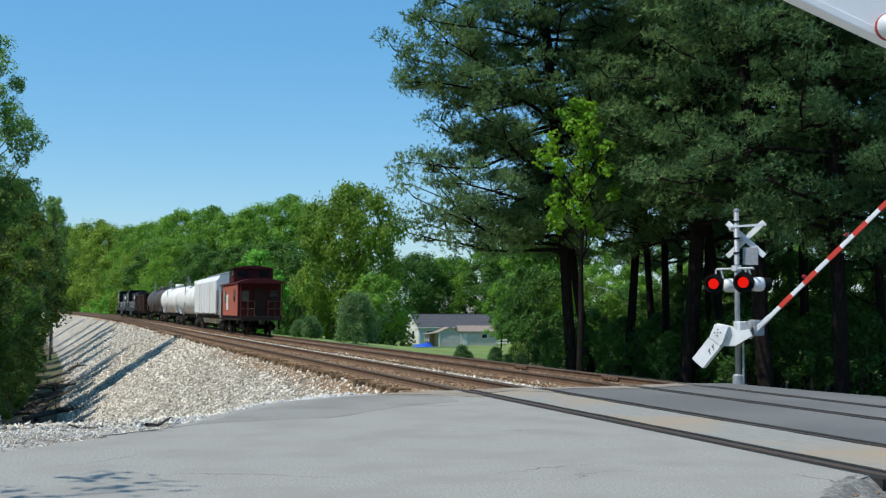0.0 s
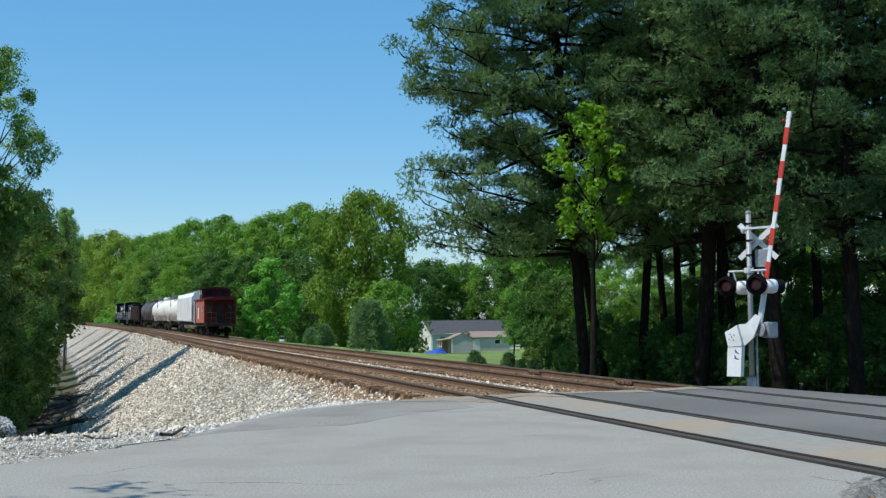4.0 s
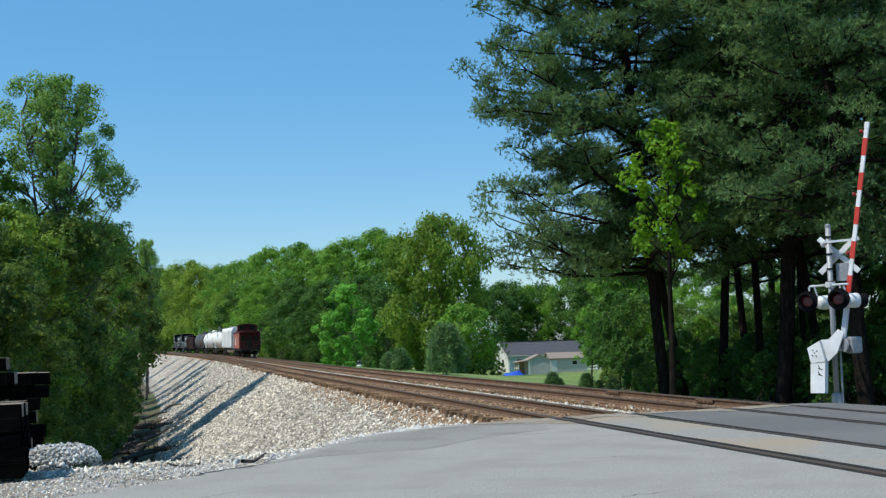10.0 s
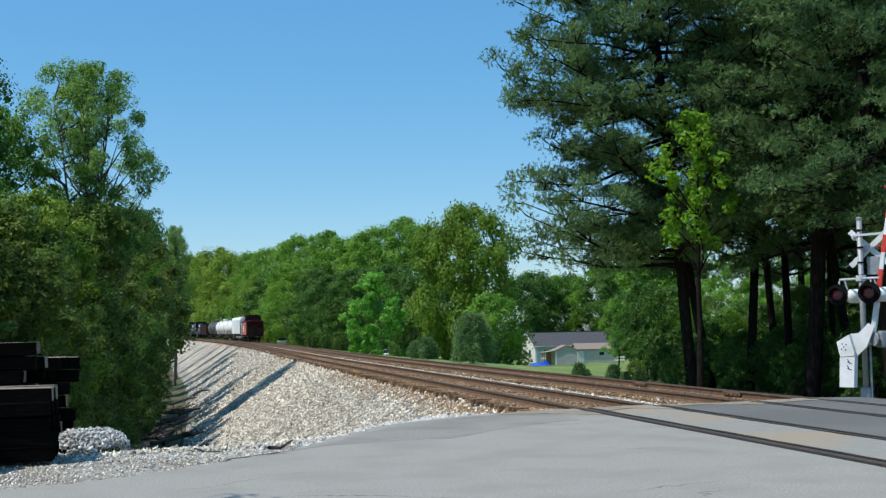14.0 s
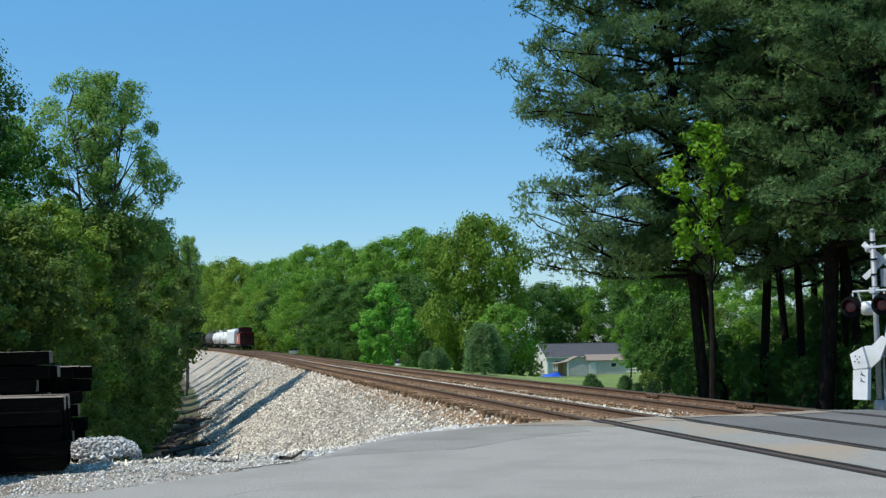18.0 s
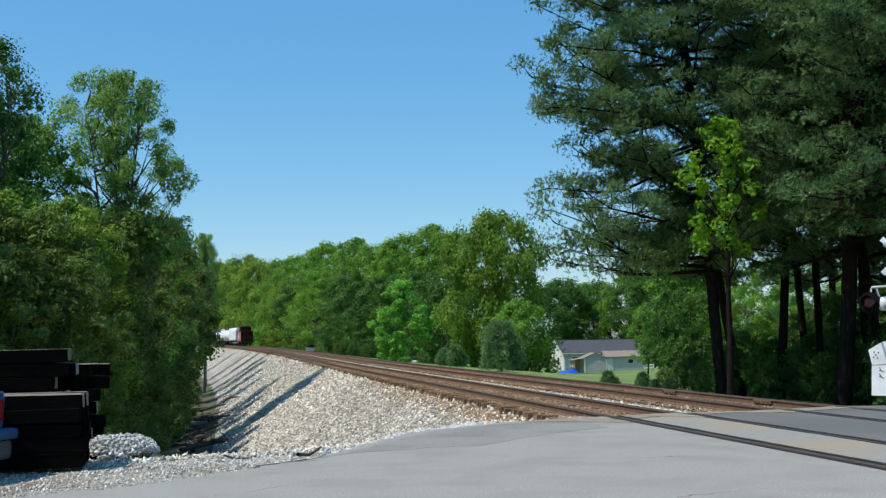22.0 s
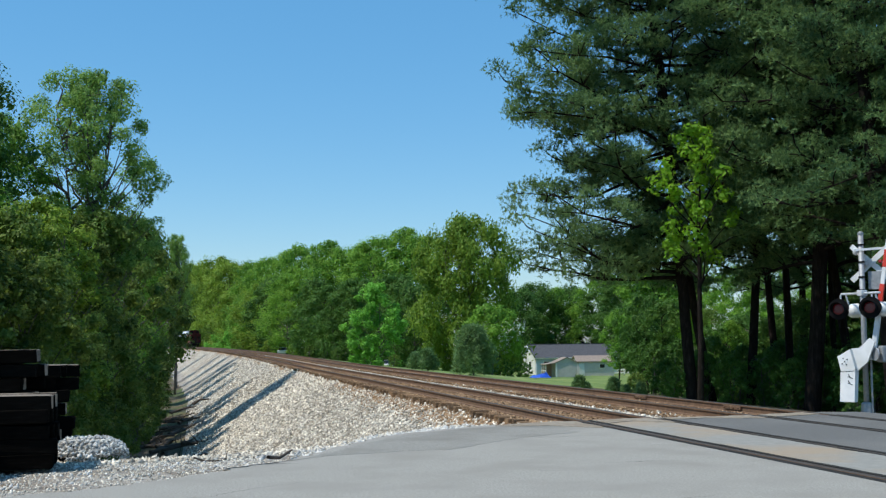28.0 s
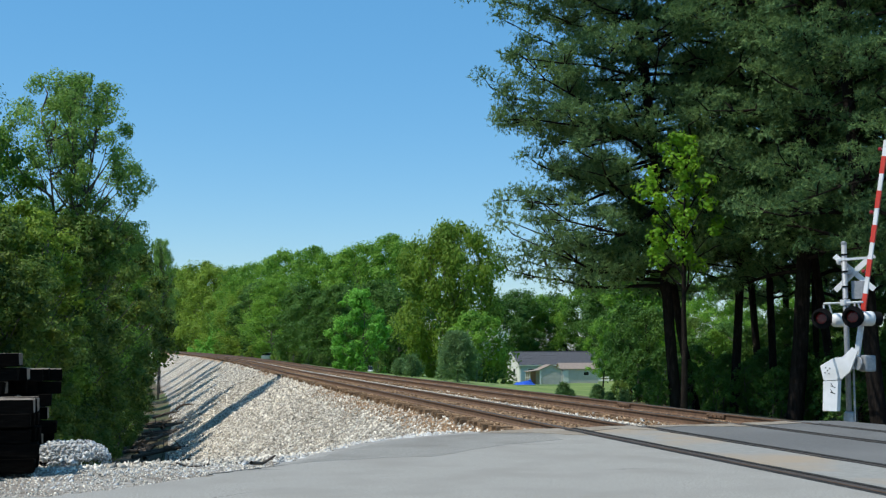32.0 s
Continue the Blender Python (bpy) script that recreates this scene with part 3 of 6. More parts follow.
for x, z in prof:
    lift = 0.05 if x > 20 else 0.0
    rows_.append([road_bm.verts.new((x, 8.0 - (x - 12.5) * 0.25, z + lift)), road_bm.verts.new((x, 23.3 + (x - 12.5) * 0.08, z + lift)),
                  road_bm.verts.new((x, 23.3 + (x - 12.5) * 0.08, z - 0.4)), road_bm.verts.new((x, 8.0 - (x - 12.5) * 0.25, z - 0.4))])
for a, b in zip(rows_, rows_[1:]):
    for k in range(4):
        road_bm.faces.new((a[k], a[(k + 1) % 4], b[(k + 1) % 4], b[k]))
road_bm.faces.new(rows_[0])
road_bm.faces.new(rows_[-1])
bmesh.ops.recalc_face_normals(road_bm, faces=road_bm.faces)
me = bpy.data.meshes.new("road")
road_bm.to_mesh(me)
road_bm.free()
me.materials.append(M["asphalt_new"])
tagged(new("road", me), "dark asphalt road falling away beyond the tracks", "road", kind="structure")

# ---- the tracks ----
RAIL = [(-0.065, -0.178), (0.065, -0.178), (0.065, -0.165), (0.012, -0.14), (0.009, -0.045), (0.036, -0.034), (0.037, -0.006), (0.028, 0.004), (-0.028, 0.004), (-0.037, -0.006),
        (-0.036, -0.034), (-0.009, -0.045), (-0.012, -0.14), (-0.065, -0.165)]


def rail(name, x0, parent, label):
    yy = np.concatenate([np.arange(-60, 100, 8.0), np.arange(100, 460, 5.0)])
    verts, faces, idx = [], [], []
    n = len(RAIL)
    for y in yy:
        bx, bz = x0 + float(bend(y)), float(rise(y))
        verts += [(bx + u, y, bz + v) for u, v in RAIL]
    for k in range(len(yy) - 1):
        for j in range(n):
            i2 = (j + 1) % n
            faces.append((k * n + j, k * n + i2, (k + 1) * n + i2, (k + 1) * n + j))
            idx.append(1 if j in (6, 7, 8) else 0)
    ob = new(name, mesh_from(name, verts, faces, [M["rail"], M["rail_top"]], idx))
    ob.parent = parent
    ob["label"] = label
    return ob


TIE_RNG = random.Random(11)
tie_meshes = []
for k in range(4):
    bm = box((2.62, 0.235, 0.18), (0, 0, 0), None, 0.012)
    for v in bm.verts:
        v.co.x += TIE_RNG.uniform(-0.02, 0.02)
        v.co.z += TIE_RNG.uniform(-0.006, 0.006)
    me = bpy.data.meshes.new("tie")
    bm.to_mesh(me)
    bm.free()
    me.materials.append(M["tie"])
    tie_meshes.append(me)


def track(name, x0, label, first, near_count):
    t = thing(name, label, "railway track", kind="structure")
    for s in (-1, 1):
        rail("rail", x0 + s * GAUGE / 2, t, "rusty steel rail with worn head")
    far_v, far_f = [], []
    y = first
    k = 0
    while y < 430:
        bx, bz = x0 + float(bend(y)), float(rise(y)) - 0.262
        dx = TIE_RNG.uniform(-0.06, 0.06)
        if k < near_count:
            part_data("tie", tie_meshes[k % 4], t, m=pose(bx + dx, y, bz + TIE_RNG.uniform(-0.012, 0.012), 0, 0, TIE_RNG.uniform(-1.2, 1.2)))
        else:
            o = len(far_v)
            far_v += [(bx + dx + a * 1.31, y + b * 0.117, bz + c * 0.09) for a in (-1, 1) for b in (-1, 1) for c in (-1, 1)]
            far_f += [[o + q for q in f] for f in ((0, 1, 3, 2), (4, 6, 7, 5), (0, 4, 5, 1), (2, 3, 7, 6), (0, 2, 6, 4), (1, 5, 7, 3))]
        y += 0.53 + TIE_RNG.uniform(-0.03, 0.03)
        k += 1
    ob = new("far_ties", mesh_from("far_ties", far_v, far_f, M["tie"]))
    ob.parent = t
    ob["kind"] = "stuff"
    return t


near_track = track("track_near", TRACK_NEAR, "single track of rusty rails on weathered ties", 22.45, 150)
far_track = track("track_far", TRACK_FAR, "single track of rusty rails on weathered ties", 22.9, 150)


# ---- plants ----
def unit(v):
    return v / np.maximum(np.linalg.norm(v, axis=1, keepdims=True), 1e-9)


def leaves(rng, centres, radii, per, size, squash=0.8, hollow=0.55, core=10, droop=0.0):
    """Folded leaf blades over clumps, facing out and up, round a core of larger overlapping sprays."""
    n = len(centres) * per
    c, r = np.repeat(centres, per, 0), np.repeat(radii, per)
    d = unit(rng.normal(size=(n, 3)) + np.array([0, 0, 0.15]))
    bump = 1 + 0.16 * np.sin(5 * d[:, 0] + 3 * c[:, 1]) + 0.16 * np.sin(6 * d[:, 1] + 4 * d[:, 2] + 2 * c[:, 0])
    rad = (hollow + (1 - hollow) * rng.random(n) ** 0.6) * r * bump * np.where(rng.random(n) < 0.05, 1.2, 0.95)
    p = c + d * rad[:, None] * np.array([1, 1, squash]) + rng.normal(size=(n, 3)) * (0.05 * r)[:, None]
    nrm = unit(d + rng.normal(size=(n, 3)) * 0.42 + np.array([0, 0, 0.3]))
    s = size * rng.uniform(0.6, 1.4, n)
    if core:
        m = len(centres) * core
        c2, r2 = np.repeat(centres, core, 0), np.repeat(radii, core)
        d2 = unit(rng.normal(size=(m, 3)))
        p = np.concatenate([p, c2 + d2 * (r2 * rng.uniform(0.1, 0.5, m))[:, None] * np.array([1, 1, squash])])
        nrm = np.concatenate([nrm, unit(d2 + rng.normal(size=(m, 3)) * 0.7)])
        s = np.concatenate([s, np.minimum(r2, 3.6 * size) * rng.uniform(0.6, 0.95, m)])
        n += m
    a = unit(np.cross(nrm, rng.normal(size=(n, 3))) + np.array([0, 0, -droop]))
    b = np.cross(nrm, a)
    s = s[:, None]
    co = np.stack([p - a * s * 0.55, p + b * s * 0.36 + nrm * s * 0.12, p + a * s * 0.6, p - b * s * 0.36 + nrm * s * 0.12], 1).reshape(-1, 3)
    o = np.arange(n)[:, None] * 4
    return co, np.concatenate([o + np.array([0, 1, 2]), o + np.array([0, 2, 3])], 1).reshape(-1, 3)


def tufts(rng, centres, size, blades, slim=0.085, out=None):
    """Bursts of narrow needle blades, with their flat sides up, leaning outwards if out is given."""
    n = len(centres) * blades
    c = np.repeat(centres, blades, 0)
    d = rng.normal(size=(n, 3)) + np.array([0, 0, 0.35])
    d = unit(d if out is None else d * 0.75 + np.repeat(out, blades, 0))
    side = rng.normal(size=(n, 3)) if out is None else rng.normal(size=(n, 3)) * 0.6 + np.array([0, 0, 1.0])
    w = unit(np.cross(d, side)) * (size * slim) * rng.uniform(0.7, 1.3, n)[:, None]
    l = size * rng.uniform(0.6, 1.2, n)[:, None]
    co = np.stack([c + d * l * 0.08 - w, c + d * l * 0.08 + w, c + d * l], 1).reshape(-1, 3)
    return co, np.arange(n * 3).reshape(-1, 3)


def limb_mesh(paths, sides=6):
    """Tapered tubes along paths: [(points, radii)]."""
    vs, fs, o = [], [], 0
    for pts, rad in paths:
        pts = np.asarray(pts, dtype=float)
        t = unit(np.gradient(pts, axis=0))
        ref = np.array([0.31, 0.95, 0.05]) if abs(t[0][2]) > 0.7 else np.array([0, 0, 1.0])
        a = unit(np.cross(t, ref))
        b = np.cross(t, a)
        ang = np.arange(sides) * 2 * np.pi / sides
        ring = pts[:, None] + (a[:, None] * np.cos(ang)[None, :, None] + b[:, None] * np.sin(ang)[None, :, None]) * np.asarray(rad)[:, None, None]
        vs.append(ring.reshape(-1, 3))
        for k in range(len(pts) - 1):
            for j in range(sides):
                p, q = o + k * sides + j, o + k * sides + (j + 1) % sides
                fs += [(p, q, q + sides), (p, q + sides, p + sides)]
        o += len(pts) * sides
    return np.concatenate(vs), np.array(fs)


def crook(rng, a, b, bow, n=5):
    """A bent path from a to b."""
    a, b = np.asarray(a, float), np.asarray(b, float)
    k = np.linspace(0, 1, n)[:, None]
    side = rng.normal(size=3) * bow
    return a + (b - a) * k + side * np.sin(np.pi * k) + rng.normal(size=(n, 3)) * bow * 0.15 * np.sin(np.pi * k)


def plant(name, label, category, trunk, crown, group=""):
    t = thing(name, label, category, group=group)
    if trunk is not None:
        part_data("trunk", trunk, t)
    for nm, me in crown:
        part_data(nm, me, t)
    return t


DOME = [(0, 0.45), (0.15, 0.8), (0.4, 1.0), (0.65, 0.92), (0.85, 0.62), (1, 0.18)]


def broadleaf(seed, h, base, r, clumps, per, size, leaf, bark="bark", lean=0.0, shape=DOME, stems=1, squash=0.8, clump=0.24, core=10, droop=0.0, inner=0.3):
    """Trunk and crown meshes of a leafy tree h metres high: clumps over an outline (height share, radius share) from base upwards."""
    rng = np.random.default_rng(seed)
    paths = []
    tops = []
    for s in range(stems):
        foot = np.array([rng.normal() * 0.25 * (stems > 1), rng.normal() * 0.25 * (stems > 1), -0.3])
        top = np.array([lean + rng.normal() * r * 0.12 + (s - (stems - 1) / 2) * r * 0.4, rng.normal() * r * 0.2, h * rng.uniform(0.8, 0.9)])
        path = crook(rng, foot, top, 0.02 * h, 8)
        r0 = (0.008 * h + 0.05) * (0.7 if stems > 1 else 1)
        paths.append((path, np.linspace(r0, r0 * 0.15, 8)))
        tops.append(path)
    ph = rng.uniform(0, 6.3, 3)
    cs, rs = [], []
    for k in range(clumps):
        f = ((k + rng.random()) / clumps) ** 0.92
        rc = clump * r * rng.uniform(0.6, 1.25)
        z = base + (h - rc * squash * 0.8 - base) * f
        prof = float(np.interp(f, [q[0] for q in shape], [q[1] for q in shape]))
        ang = k * 2.4 + rng.uniform(-0.7, 0.7)
        lobe = 1 + 0.14 * math.sin(2 * ang + ph[0]) + 0.13 * math.sin(3 * ang + 5 * f + ph[1]) + 0.1 * math.sin(9 * f + ph[2])
        rad = r * prof * lobe * (rng.uniform(0.62, 0.9) if rng.random() > inner else rng.uniform(0, 0.6))
        path = tops[k % stems]
        mid = path[min(7, int(7 * max(0, (z - 0.1 * h)) / (0.85 * h)))]
        c = np.array([lean * f + (mid[0] - lean * f) * 0.3 + rad * math.cos(ang), mid[1] * 0.3 + rad * math.sin(ang), z])
        cs.append(c)
        rs.append(rc)
        if k % 2 == 0:
            zs = max(0.25 * h if base > 1 else 0.1, z - rng.uniform(0.45, 0.8) * rad - 0.06 * h)
            i = np.clip(zs / (0.85 * h) * 7, 0, 6.99)
            start = path[int(i)] * (1 - i % 1) + path[int(i) + 1] * (i % 1)
            lp = crook(rng, start, c, 0.05 * r, 5)
            lp[1:-1, 2] -= np.array([0.06, 0.08, 0.05]) * rad
            paths.append((lp, np.linspace(0.003 * h + 0.012, 0.008, 5)))
    trunk = quick_mesh("trunk", *limb_mesh(paths), M[bark])
    crown = quick_mesh("crown", *leaves(rng, np.array(cs), np.array(rs), per, size, squash, core=core, droop=droop), M[leaf])
    return trunk, crown


def pine(seed, h, base, r, limbs=42, pads=9, per=40, blades=7, seen=17.0, lean=0.0, stout=1.0, low=1.0, reach=0):
    """A tall pine: crooked limbs forking into branchlets that end in flat tufted pads, thinner above the height seen."""
    rng = np.random.default_rng(seed)
    top = np.array([lean + rng.normal() * 0.4, rng.normal() * 0.5, h])
    trunk_path = crook(rng, (0, 0, -0.4), top, 0.012 * h, 10)
    r0 = (0.17 + 0.003 * h) * stout
    paths = [(trunk_path, r0 * np.linspace(1, 0.16, 10) ** 0.8)]
    cs, wide = [], []
    for k in range(limbs + reach):
        f = (((k if k < limbs else (k - limbs) * limbs / reach) + rng.random()) / limbs) ** low
        z = base + (seen - base) * f / 0.8 if f < 0.8 else seen + (h - seen) * (f - 0.8) / 0.2
        g = (z - base) / (h - base)
        ang = k * 2.4 + rng.uniform(-0.4, 0.4) if k < limbs else math.pi + rng.uniform(-0.75, 0.6)
        length = r * (rng.uniform(0.6, 1.0) if k < limbs else rng.uniform(0.85, 1.08)) * (1 - 0.55 * max(0, g - 0.7) / 0.3)
        i = np.clip(z / h * 9, 0, 8.99)
        start = trunk_path[int(i)] * (1 - i % 1) + trunk_path[int(i) + 1] * (i % 1)
        out = np.array([math.cos(ang), math.sin(ang), rng.uniform(-0.34, 0.2) + 0.3 * g])
        p = crook(rng, start, start + out * length, 0.10 * length, 7)
        p[-3:, 2] += np.array([0.02, 0.05, 0.10]) * length
        paths.append((p, np.linspace(0.085 - 0.04 * g, 0.016, 7)))
        for j in range(pads):
            s0 = 0.42 if g > 0.1 else 0.2
            s = s0 + (1.04 - s0) * (j + rng.random() * 0.9) / pads if j < pads - 1 else 1.0
            q0 = p[min(6, int(s * 6))]
            side = np.array([-math.sin(ang), math.cos(ang), 0]) * rng.uniform(-1, 1) * 0.36 * length * (1.1 - 0.6 * s)
            q = q0 + side + np.array([out[0], out[1], 0]) * rng.uniform(0.1, 0.6) + np.array([0, 0, rng.uniform(-0.2, 0.6)])
            cs.append(q)
            wide.append(rng.uniform(0.42, 0.78))
            paths.append((crook(rng, q0, q, 0.08, 4), [0.03, 0.024, 0.016, 0.007]))
    cs, wide = np.array(cs), np.array(wide)
    n = len(cs) * per
    c, w = np.repeat(cs, per, 0), np.repeat(wide, per)
    d = unit(rng.normal(size=(n, 3)) + np.array([0, 0, 0.45]))
    t = c + d * (w * rng.random(n) ** 0.4)[:, None] * np.array([1, 1, 0.62])
    co, tr = tufts(rng, t, 0.145, blades, 0.07, d)
    # the crowded needles at the heart of each pad
    m = len(cs) * 16
    c2 = np.repeat(cs, 16, 0) + rng.normal(size=(m, 3)) * np.array([0.22, 0.22, 0.09]) * np.repeat(wide, 16)[:, None] / 0.6
    co2, tr2 = tufts(rng, c2, 0.19, 5, 0.17)
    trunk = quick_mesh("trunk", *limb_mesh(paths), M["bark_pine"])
    crown = quick_mesh("crown", np.concatenate([co, co2]), np.concatenate([tr, tr2 + len(co)]), M["needles"])
    return trunk, crown


PLACED = set()


def set_plant(src, m):
    """Moves a plant to the pose m the first time, and a copy of it from then on."""
    if src.name not in PLACED:
        PLACED.add(src.name)
        src.matrix_basis = m
        return src
    k = src.scale
    return copy_thing(src, m @ Matrix.Diagonal((1 / k[0], 1 / k[1], 1 / k[2], 1)))


def plant_at(src, x, y, size=1.0, turn=0.0, dz=0.0):
    """Sets a plant on the ground."""
    return set_plant(src, pose(x, y, float(ground(x, y)) + dz, 0, 0, turn) @ Matrix.Scale(size, 4))


def tall_at(src, h, az, d, el, turn=0.0, wide=1.0):
    """Sets a plant h high, grown so that its top stands el degrees above the eye."""
    x, y = at_az(az, d)
    z = float(ground(x, y)) - 0.3
    k = (EYE[2] + d * math.tan(radians(el)) - z) / h
    return set_plant(src, pose(x, y, z, 0, 0, turn) @ Matrix.Diagonal((k * wide, k * wide, k, 1)))


def at_az(az, d):
    return d * math.sin(radians(az)), d * math.cos(radians(az))


rnd = random.Random(7)
# right: tall pines over a shady wood
pines = []
for k, (h, base, r, lean, stout) in enumerate([(27, 4.7, 5.8, -2.6, 0.85), (28, 5.6, 5.0, -2.4, 0.7), (26, 5.0, 5.2, -0.6, 1.2), (25, 7.0, 4.6, 0.3, 0.8), (26, 6.5, 5.0, 0.2, 0.7)]):
    tr, cr = pine(20 + k, h, base, r, *((52, 12, 52, 9) if k == 0 else (44 if k == 2 else 35, 10, 38, 8) if k < 4 else (42, 9, 26, 7)), lean=lean, stout=stout, low=1.15 if k == 0 else 1.0, reach=18 if k == 0 else 0)
    pines.append(plant("pine_tree", "tall pine with dark trunk and open tufted crown", "tree", tr, [("crown", cr)], "pines by the crossing"))
for az, d, k, s, turn in [(23.0, 44, 0, 1.0, 0), (23.95, 46, 1, 1.0, 10), (25.55, 46, 3, 1.0, 80), (26.9, 52, 3, 0.95, 200), (27.35, 49, 4, 0.95, 40), (28.2, 42, 2, 0.95, 120), (30.4, 46, 1, 1.0, 30), (31.9, 39, 2, 0.95, 250),
                    (33.6, 46, 3, 1.05, 310), (35.2, 39, 2, 0.92, 15), (37.2, 43, 1, 0.95, 60), (38.6, 39, 2, 1.0, 190), (40.8, 40, 3, 1.0, 140), (28.0, 58, 4, 1.0, 100), (31.2, 60, 3, 1.0, 270), (34.8, 60, 4, 1.05, 330),
                    (37.2, 60, 4, 1.0, 160), (40.0, 60, 4, 1.0, 220), (29.3, 52, 4, 0.9, 20), (33.0, 54, 4, 1.0, 75)]:
    plant_at(pines[k], *at_az(az, d), s, turn)

tr, cr = broadleaf(31, 9.4, 4.8, 1.5, 42, 60, 0.14, "leaf_lime", bark="bark_pine", clump=0.22, core=1)
lime = plant("young_tree", "slender young tree with bright lime-green leaves", "tree", tr, [("crown", cr)])
plant_at(lime, *at_az(23.3, 39.5), 0.98)
woods = []
WOOD = [(13, 2.0, 3.6, 60, "leaf_mid"), (11, 1.5, 3.4, 56, "leaf_dark"), (9, 1.0, 3.0, 50, "leaf_lime"), (14, 3.0, 3.8, 60, "leaf_olive"), (13, 5.2, 3.4, 54, "leaf_mid")]
for k, (h, base, r, cl, leaf) in enumerate(WOOD):
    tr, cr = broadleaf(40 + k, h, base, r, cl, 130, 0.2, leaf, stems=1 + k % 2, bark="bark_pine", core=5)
    woods.append(plant("woodland_tree", "slim broadleaf tree in the shade of the pines", "tree", tr, [("crown", cr)], "woodland trees"))
for az, d, k, s in [(20.9, 66, 1, 0.8), (21.8, 60, 1, 0.7), (22.6, 66, 2, 0.7), (24.8, 54, 0, 0.5), (26.4, 56, 1, 0.6), (27.8, 55, 3, 0.6), (29.2, 54, 1, 0.8),
                    (31.0, 55, 3, 0.8), (32.8, 52, 1, 0.9), (34.6, 53, 1, 0.9), (36.4, 50, 3, 0.9), (38.4, 50, 1, 1.0), (40.6, 49, 1, 1.0), (28.0, 68, 1, 0.8),
                    (36.0, 66, 1, 1.0), (40.0, 66, 1, 1.2), (21.2, 72, 4, 0.9), (43, 46, 1, 1.1), (25.6, 110, 0, 0.9), (30.0, 115, 3, 1.0), (34.2, 100, 0, 1.0), (25.0, 66, 1, 0.7), (27.1, 66, 1, 0.8),
                    (22.4, 84, 2, 0.8), (23.8, 84, 3, 0.7), (25.2, 76, 2, 0.8), (26.8, 80, 0, 0.7), (28.9, 78, 2, 0.85), (30.7, 80, 3, 0.7), (32.6, 76, 2, 0.8), (34.6, 78, 2, 0.85), (37.4, 76, 2, 0.8),
                    (19.6, 128, 0, 1.05), (20.3, 116, 1, 1.15), (21.0, 100, 1, 1.1), (21.8, 92, 1, 1.0)]:
    k = 1 if k == 2 and az > 23 else k
    plant_at(woods[k], *at_az(az, d), s * (0.55, 0.62, 0.75, 0.6, 0.9)[k], rnd.uniform(0, 360))

# left: a stand on the low ground below the bank
stand = []
AIRY = [(0, 1.0), (0.15, 1.1), (0.3, 1.02), (0.5, 0.9), (0.7, 0.8), (0.85, 0.68), (0.95, 0.46), (1, 0.2)]
for k, (h, base, r, cl, per, leaf) in enumerate([(26.5, 13.0, 6.0, 180, 250, "leaf_pale"), (21.5, 4, 4.8, 80, 260, "leaf_mid"), (15, 3, 3.6, 60, 190, "leaf_yellow"), (12, 1.2, 3.4, 54, 170, "leaf_thicket"), (13, 1.5, 3.6, 54, 170, "leaf_olive"), (26, 8, 5.4, 90, 220, "leaf_dark")]):
    tr, cr = broadleaf(60 + k, h, base, r, cl, per, 0.15 if k == 0 else 0.165, leaf, stems=3 if k == 0 else 2 if k == 2 else 1, clump=0.145 if k == 0 else 0.22,
                       core=2 if k == 0 else 12, shape=AIRY if k == 0 else DOME, inner=0.45 if k == 0 else 0.3)
    stand.append(plant("bankside_tree", "tall spring-green tree growing below the railway bank", "tree", tr, [("crown", cr)], "trees below the bank"))
tall_at(stand[0], 26.5, -5.3, 85, 12.7, 0.0)
tall_at(stand[5], 26, -11.1, 76, 13.9, 40)
tall_at(stand[0], 26.5, -1.2, 176, 5.3, 120, 0.55)
tall_at(stand[0], 26.5, -1.15, 196, 4.7, 220, 0.5)
# tall ones from -13 degrees leftwards: beyond the view, added to shade the thicket
for az, d, k, el in [(-8.9, 84, 1, 10.6), (-13.5, 78, 5, 14.5), (-10.0, 66, 2, 7.2), (-8.6, 64, 4, 6.6), (-7.5, 66, 2, 6.9), (-6.6, 70, 2, 6.4), (-6.2, 78, 3, 6.2), (-4.6, 82, 4, 6.6), (-3.3, 112, 3, 6.2), (-4.6, 104, 4, 6.4), (-5.6, 96, 3, 6.2),
                     (-3.0, 150, 4, 6.1), (-2.5, 168, 1, 6.0), (-2.3, 150, 3, 5.7), (-2.0, 164, 4, 5.4), (-1.85, 178, 3, 5.0), (-1.75, 196, 1, 4.6), (-1.8, 215, 3, 4.2), (-2.2, 250, 1, 3.9), (-3.6, 135, 1, 6.0), (-6.6, 104, 1, 6.5), (-11.5, 64, 3, 7.4), (-13.2, 62, 2, 7.8),
                     (-8.3, 58, 3, 4.6), (-6.9, 60, 4, 4.4), (-9.6, 56, 3, 4.8), (-11.2, 54, 4, 5.0), (-20.6, 60, 1, 14.0), (-22.4, 46, 1, 16.0), (-18.6, 68, 1, 13.0), (-15.5, 66, 1, 13.5), (-13.4, 70, 1, 12.6), (-17.0, 58, 1, 15.5), (-19.4, 51, 1, 16.5), (-13.0, 90, 1, 11.5), (-11.4, 100, 1, 11.0)]:
    far = d >= 140 and az > -3.2
    tall_at(stand[k], (26.5, 21.5, 15, 12, 13, 26)[k], az - 0.2 * far, d, el, rnd.uniform(0, 360), 0.62 if far else 1.0)

